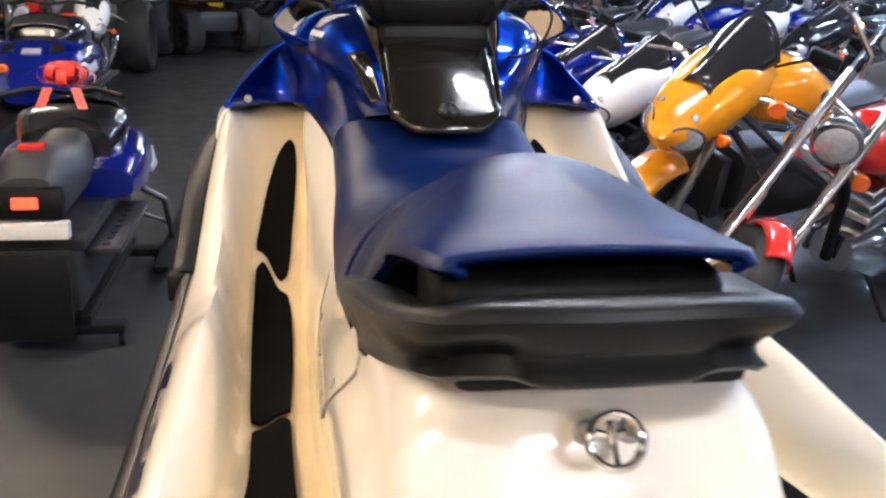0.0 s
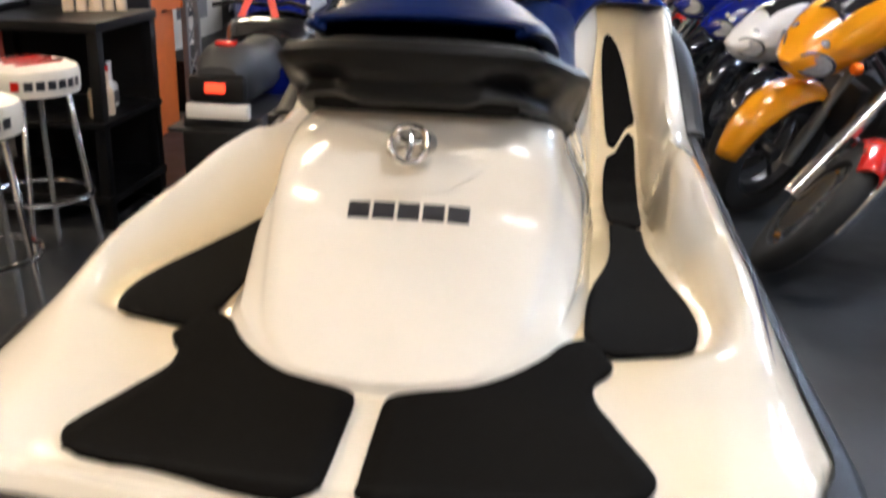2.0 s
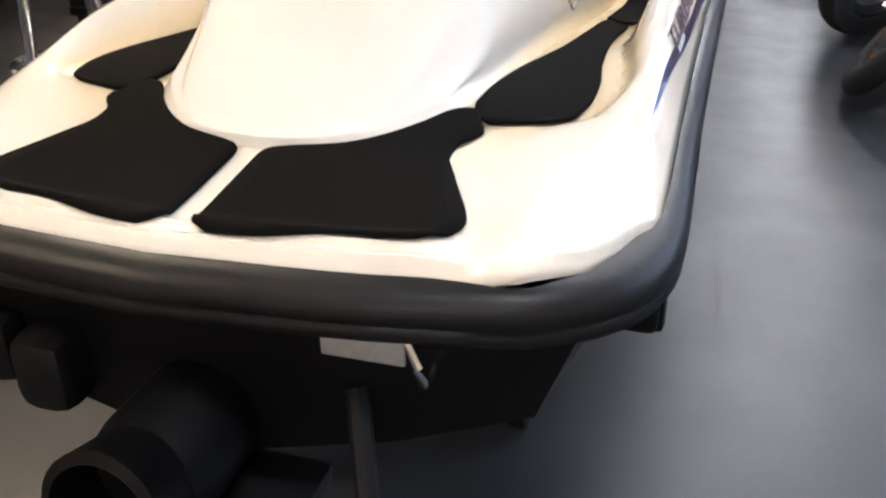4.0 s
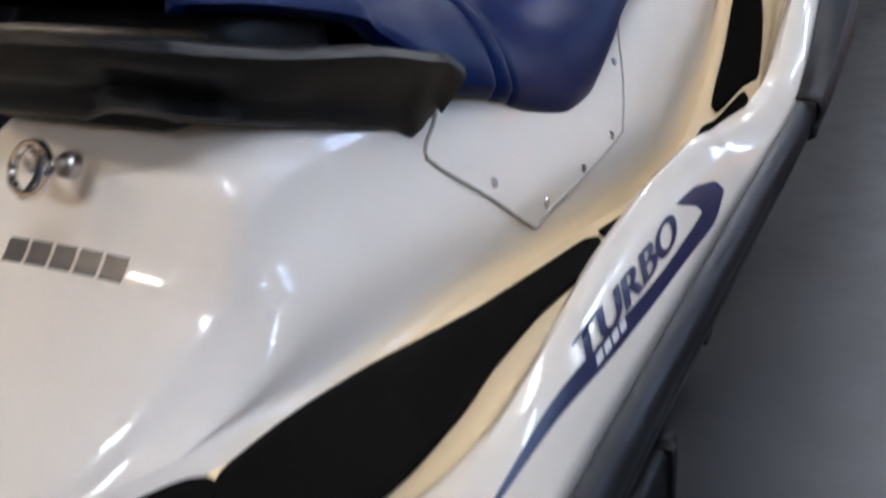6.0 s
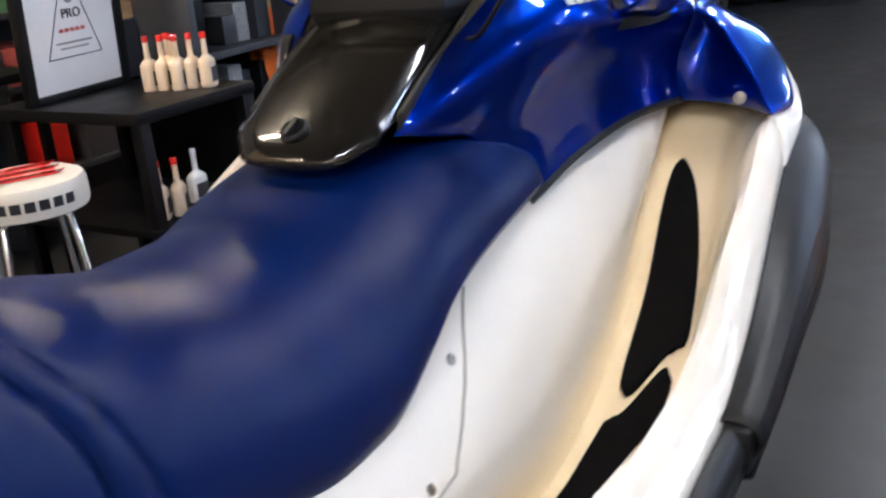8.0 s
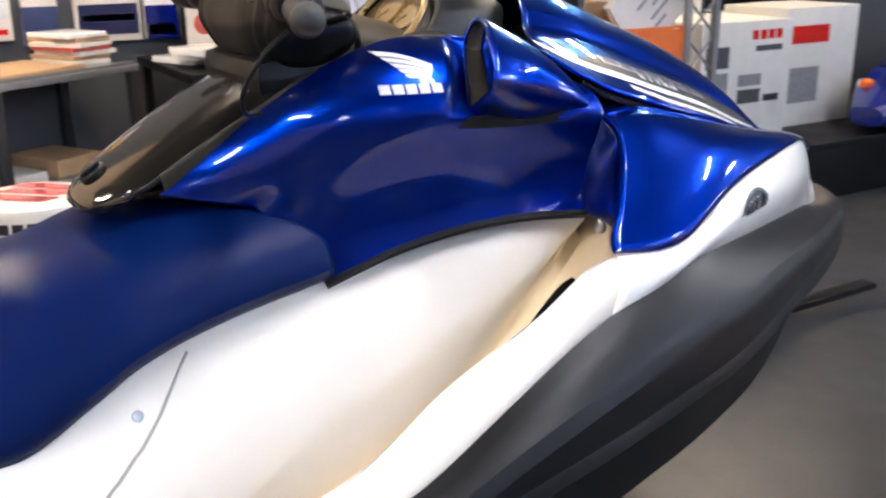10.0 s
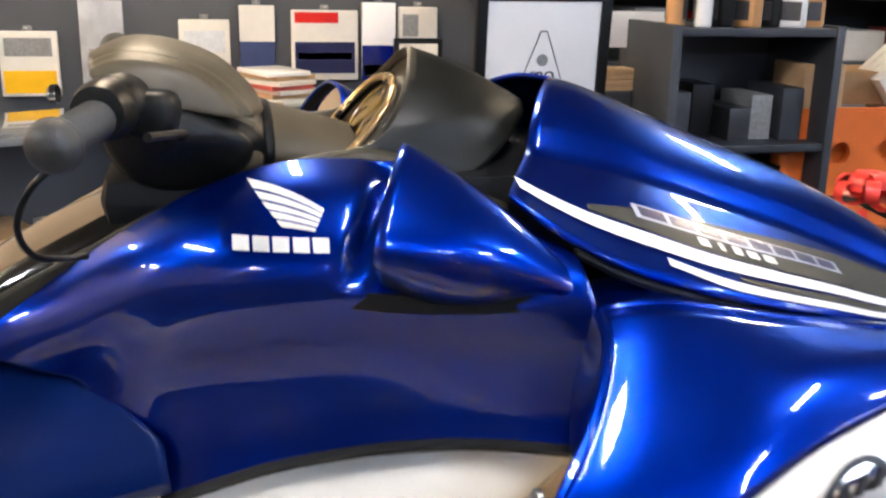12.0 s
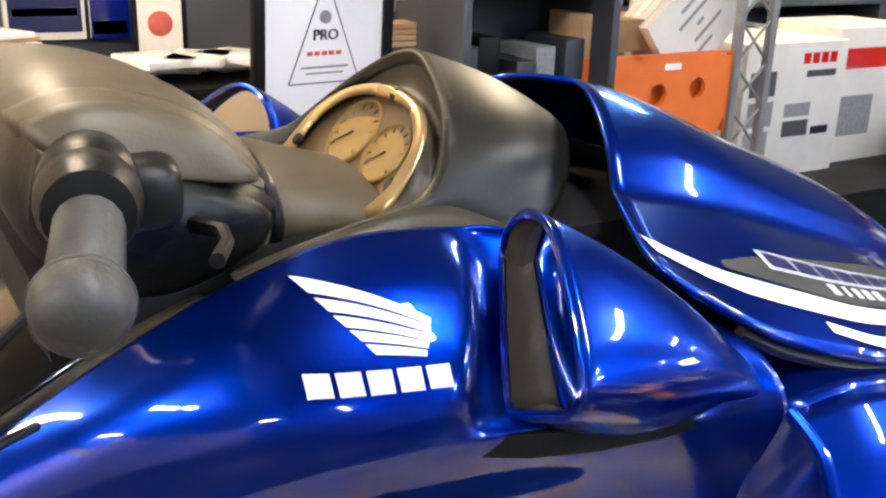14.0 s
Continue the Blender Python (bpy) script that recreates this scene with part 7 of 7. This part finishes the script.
box(bm, (-2.62, 4.62, 1.05), (-2.3, 5.2, 1.18), .006)
part("body", bm, mt["cardboard_dark"], tan2)
for k in range(4):
    sh = thing("carton_sheet", "white printed carton leaning on the stack", "box", "leaning white cartons")
    M = Matrix.Translation((-2.3 - k * .05, 5.17, 1.21)) @ Matrix.Rotation(math.radians(38), 4, "X") @ Matrix.Rotation(math.radians(6), 4, "Z")
    bm = B()
    box(bm, (-.02, -.34, -.17), (.02, .34, .19), .004, M)
    bd = part("body", bm, mt["white_card"], sh)
    bm = B()
    for r in range(5):
        box(bm, (.0205, -.2 + .05 * (r % 3), -.1 + r * .05), (.0212, -.05 + .1 * (r % 2), -.085 + r * .05), 0, M)
    part("print_bar", bm, mt["label_grey"], bd)
# lattice post
tower = thing("lattice_post", "grey steel lattice rack post", "rack post")
for y in (5.27, 5.47):
    for x in (-2.2, -2.6):
        bm = B()
        box(bm, (x - .018, y - .018, FLOOR), (x + .018, y + .018, 2.6), .003)
        part("upright", bm, mt["steel_paint"], tower)
for k in range(13):
    for x in (-2.2, -2.6):
        bm = B()
        z = FLOOR + .1 + k * .19
        tube(bm, [(x, 5.27, z if k % 2 else z + .19), (x, 5.47, z + .19 if k % 2 else z)], .007, 6)
        tube(bm, [(x, 5.27, z + .19 if k % 2 else z), (x, 5.47, z if k % 2 else z + .19)], .007, 6)
        part("brace", bm, mt["steel_paint"], tower)
# white cartons on a black platform
plat = thing("pallet_platform", "low black platform under the cartons", "platform")
bm = B()
box(bm, (-3.4, 5.62, .26), (-2.2, 7.7, .30), .008)
part("top", bm, mt["black_wood"], plat)
for a, b in (((-2.25, 5.65, FLOOR), (-2.215, 7.67, .26)), ((-3.385, 5.65, FLOOR), (-3.35, 7.67, .26)), ((-3.35, 5.65, FLOOR), (-2.25, 5.685, .26)), ((-3.35, 7.635, FLOOR), (-2.25, 7.67, .26))):
    bm = B()
    box(bm, a, b, .004)
    part("side_panel", bm, mt["black_wood"], plat)


def big_carton(name, label, a, b, marks):
    t = thing(name, label, "box", "large white cartons")
    bm = B()
    box(bm, a, b, .006)
    body = part("body", bm, mt["white_card"], t)
    for (y0, z0, y1, z1, mat) in marks:
        bm = B()
        box(bm, (b[0] - .001, lerp(a[1], b[1], y0), lerp(a[2], b[2], z0)), (b[0] + .0015, lerp(a[1], b[1], y1), lerp(a[2], b[2], z1)))
        part("print_block", bm, mt[mat], body)
    bm = B()
    for k in range(3):
        box(bm, (lerp(a[0], b[0], .3 + .2 * k), a[1] - .0015, lerp(a[2], b[2], .8)), (lerp(a[0], b[0], .44 + .2 * k), a[1] + .001, lerp(a[2], b[2], .9)))
    part("word_block", bm, mt["red_paint"], body)
    return t


big_carton("appliance_carton", "large white engine carton with dark photo prints", (-3.2, 5.80, .30), (-2.6, 6.56, 1.0),
           [(.05, .62, .3, .8, "label_dark"), (.06, .40, .3, .58, "label_grey"), (.05, .18, .28, .36, "label_grey"), (.42, .30, .68, .42, "label_dark"), (.42, .45, .68, .55, "label_grey"), (.55, .84, .62, .92, "red_paint"), (.64, .84, .71, .92, "red_paint"), (.73, .84, .80, .92, "red_paint"), (.82, .84, .89, .92, "red_paint"), (.6, .74, .9, .79, "label_dark"), (.72, .30, .9, .36, "ink")])
big_carton("appliance_carton", "large white carton beside the lattice post", (-3.2, 6.60, .30), (-2.68, 7.3, 1.05), [(.1, .7, .6, .85, "red_paint"), (.1, .2, .5, .5, "label_grey")])
big_carton("appliance_carton", "white carton stacked behind the post", (-3.3, 5.62, .31), (-3.21, 6.4, 1.5), [(.2, .5, .6, .8, "label_grey")])

# long glass counter with paper on it, standing askew to the wall
CT = Matrix.Translation((-2.73, 1.79, 0)) @ Matrix.Rotation(math.radians(30), 4, "Z")
counter = thing("glass_counter", "glass display counter with grey frame and goods inside", "counter")
for z0, z1, mk in ((.90, .93, "steel_paint"), (.44, .455, "glass_shelf"), (FLOOR, .10, "slate")):
    bm = B()
    box(bm, (-.54, -2.6, z0), (0, 1.12, z1), .004, CT)
    part("top_frame" if z0 > .8 else "shelf", bm, mt[mk], counter)
bm = B()
box(bm, (-.53, -2.59, .9305), (-.01, 1.11, .945), .003, CT)
part("glass_top", bm, mt["glass_top"], counter, "dusty glass top")
for y in (-2.6, -1.5, -.62, .30, 1.07):
    for x in (-.54, -.04):
        bm = B()
        box(bm, (x, y, .10), (x + .04, y + .05, .90), .004, CT)
        part("post", bm, mt["steel_dark"], counter)
bm = B()
box(bm, (-.56, -2.6, FLOOR), (-.542, 1.12, .93), 0, CT)
part("back_panel", bm, mt["wall_pale"], counter)
goods = [("white_paint", .25, .18), ("white_card", .3, .06), ("label_grey", .2, .2), ("white_card", .3, .05), ("red_paint", .25, .08), ("cardboard", .26, .08)]
for k in range(18):
    mk, w, h = goods[k % 6]
    z = .455 if k % 2 else .10
    y = -2.5 + (k // 2) * .39 + rng.uniform(0, .08)
    g = thing("boxed_part", "boxed accessory inside the glass counter", "box", "goods in the counter")
    bm = B()
    box(bm, (-.44 + rng.uniform(-.05, .05), y, z), (-.1, y + w, z + h), .005, CT)
    part("carton", bm, mt[mk], g)
sheet = thing("cardboard_sheet", "flat tan cardboard sheet lying on the counter", "cardboard")
bm = B()
box(bm, (-.42, .06, .946), (-.02, .86, .958), .002, CT @ Matrix.Rotation(.05, 4, "Z"))
part("sheet", bm, mt["cardboard"], sheet)
for k in range(7):
    bk = thing("paper_stack", "stack of catalogues and papers on the counter", "papers", "papers on the counter")
    bm = B()
    M = CT @ Matrix.Translation((-.25 + rng.uniform(-.03, .03), .93 + rng.uniform(-.03, .03), .946 + k * .0205)) @ Matrix.Rotation(rng.uniform(-.15, .15), 4, "Z")
    box(bm, (-.15, -.11, 0), (.15, .11, .02), .002, M)
    part("sheet", bm, mt[("white_card", "cardboard", "white_card", "red_soft", "white_card", "cardboard", "white_board")[k]], bk)
desk = thing("side_table", "dark side table with stacked catalogues", "table")
bm = B()
box(bm, (-3.72, 2.86, .88), (-2.80, 3.62, .92), .004)
part("tabletop", bm, mt["black_wood"], desk)
for x in (-3.70, -2.86):
    for y in (2.88, 3.56):
        bm = B()
        box(bm, (x, y, FLOOR), (x + .04, y + .04, .88), .003)
        part("leg", bm, mt["black_wood"], desk)
for k in range(9):
    bk = thing("paper_stack", "white papers and catalogues spread on the table", "papers", "papers on the counter")
    bm = B()
    M = Matrix.Translation((-3.32 + .13 * (k % 3), 3.02 + (k // 3) * .17, .9205 + (k % 3) * .031)) @ Matrix.Rotation(rng.uniform(-.7, .7), 4, "Z")
    box(bm, (-.15, -.11, 0), (.15, .11, .03), .002, M)
    part("sheet", bm, mt[("white_board", "white_card", "white_board", "white_board", "cardboard")[k % 5]], bk)
frame_ = thing("photo_frame", "small black framed picture standing on the table", "picture frame")
bm = B()
box(bm, (-3.57, 3.06, .921), (-3.545, 3.30, 1.22), .005)
part("frame", bm, mt["black_wood"], frame_)
bm = B()
box(bm, (-3.5445, 3.085, .95), (-3.542, 3.275, 1.195))
part("print", bm, mt["white_card"], frame_)
bm = B()
lathe(bm, [(.055, 0), (.05, .002), (0, .002)], 16, Matrix.Translation((-3.542, 3.18, 1.08)) @ Matrix.Rotation(math.pi / 2, 4, "Y"))
part("print_block", bm, mt["red_soft"], frame_)


def pack(y, z, w, h, base, marks, d=.04):
    """A hanging retail pack on the peg wall."""
    t = thing("hanging_pack", "retail pack hanging on the peg wall", "pack", "packs on the peg wall")
    bm = B()
    box(bm, (X0 + .012, y - w / 2, z - h / 2), (X0 + .012 + d, y + w / 2, z + h / 2), .008)
    b = part("bag", bm, mt[base], t)
    for (a, c, e, f, mk) in marks:
        bm = B()
        x = X0 + .012 + d
        box(bm, (x - .001, y - w / 2 + a * w, z - h / 2 + c * h), (x + .002, y - w / 2 + e * w, z - h / 2 + f * h))
        part("print_block", bm, mt[mk], b)
    bm = B()
    tube(bm, [(X0, y, z + h / 2 + .012), (X0 + d + .07, y, z + h / 2 + .02)], .003, 6)
    part("peg_hook", bm, mt["steel"], b)
    bm = B()
    box(bm, (X0 + .02, y - .02, z + h / 2 - .005), (X0 + .03, y + .02, z + h / 2 + .025), .002)
    part("hang_tab", bm, mt["label_grey"], b)


pack(1.37, 1.08, .26, .30, "white_card", [(.05, .05, .95, .4, "yellow_paint"), (.1, .62, .9, .9, "label_grey")])
pack(1.70, 1.15, .2, .45, "clear_bag", [(.2, .2, .8, .5, "label_grey")])
pack(2.17, 1.16, .24, .26, "white_card", [(.1, .12, .9, .22, "red_paint"), (.1, .4, .9, .8, "label_pale")])
pack(2.42, 1.18, .17, .36, "label_navy", [(.0, .52, 1, 1, "white_card")])
pack(2.75, 1.17, .33, .34, "white_card", [(.05, .1, .95, .55, "decal_blue"), (.1, .3, .9, .4, "white_card"), (.05, .82, .7, .97, "red_paint")])
pack(3.02, 1.19, .17, .38, "white_board", [(0, 0, 1, .45, "blue_gloss"), (.05, .05, .9, .2, "white_card")])
pack(3.22, 1.18, .2, .36, "white_card", [(.2, .1, .8, .4, "red_soft"), (.1, .6, .5, .9, "label_grey")])
for k, (y, mk) in enumerate(((1.28, "clear_bag"), (1.6, "white_card"), (1.95, "yellow_paint"), (2.1, "white_card"), (2.4, "clear_bag"), (2.8, "white_card"), (3.0, "clear_bag"), (3.15, "red_soft"))):
    pack(y, 1.56 + .02 * (k % 3), .13, .24, mk, [(.1, .1, .9, .4, ("decal_blue", "label_grey", "ink", "red_soft")[k % 4])], .03)
# ledge shelf above the board with red and dark tins
ledge = thing("wall_shelf", "long dark wall shelf stocked with tins and boxes", "shelf")
bm = B()
box(bm, (X0, 3.45, 1.44), (X0 + .55, 7.8, 1.48), .005)
part("plank", bm, mt["slate"], ledge)
bm = B()
box(bm, (X0, 3.45, 1.90), (X0 + .55, 7.8, 1.94), .005)
part("plank", bm, mt["slate"], ledge)
tin_cols = ("red_paint", "label_dark", "white_card", "red_soft", "slate", "cardboard", "green_label", "label_grey")
for k in range(34):
    t = thing("stock_tin", "tin of stock on the wall shelf", "tin", "tins on the wall shelf")
    bm = B()
    y = 3.55 + k * .122
    h = rng.uniform(.14, .26)
    if k % 3:
        lathe(bm, [(.045, 0), (.047, .006), (.047, h - .01), (.03, h), (.012, h + .01), (0, h + .012)], 14, Matrix.Translation((X0 + .42, y, 1.481)))
    else:
        box(bm, (X0 + .3, y - .05, 1.481), (X0 + .5, y + .05, 1.481 + h), .004)
    part("body", bm, mt[tin_cols[(k * 5 + k // 4) % 8]], t)
low = thing("stock_shelving", "dark back shelving filled with stock below the wall shelf", "shelving")
for z in (.3, .75, 1.1):
    bm = B()
    box(bm, (X0, 3.75, z), (X0 + .5, 7.8, z + .03), .004)
    part("shelf", bm, mt["slate"], low)
for y in (3.75, 5.1, 6.5, 7.77):
    bm = B()
    box(bm, (X0, y, FLOOR), (X0 + .5, y + .03, 1.44), .004)
    part("side_panel", bm, mt["slate"], low)
for k in range(30):
    t = thing("stock_box", "boxed stock on the back shelving", "box", "boxes on the back shelving")
    bm = B()
    y = 3.82 + (k // 3) * .39
    z = (.33, .78, 1.13)[k % 3]
    box(bm, (X0 + .1, y, z), (X0 + .45, y + rng.uniform(.2, .34), z + rng.uniform(.14, .28)), .005)
    part("carton", bm, mt[tin_cols[(k * 3) % 8]], t)

# tan columns and a bright window on the far side
for i, (x, y) in enumerate(((5.9, 13.6), (9.8, 13.4), (2.2, 14.6))):
    c = thing("column", "tan painted square column", "column", "columns")
    bm = B()
    box(bm, (x - .17, y - .17, FLOOR), (x + .17, y + .17, ZT_ROOM), .01)
    part("shaft", bm, mt["wall_tan"], c)
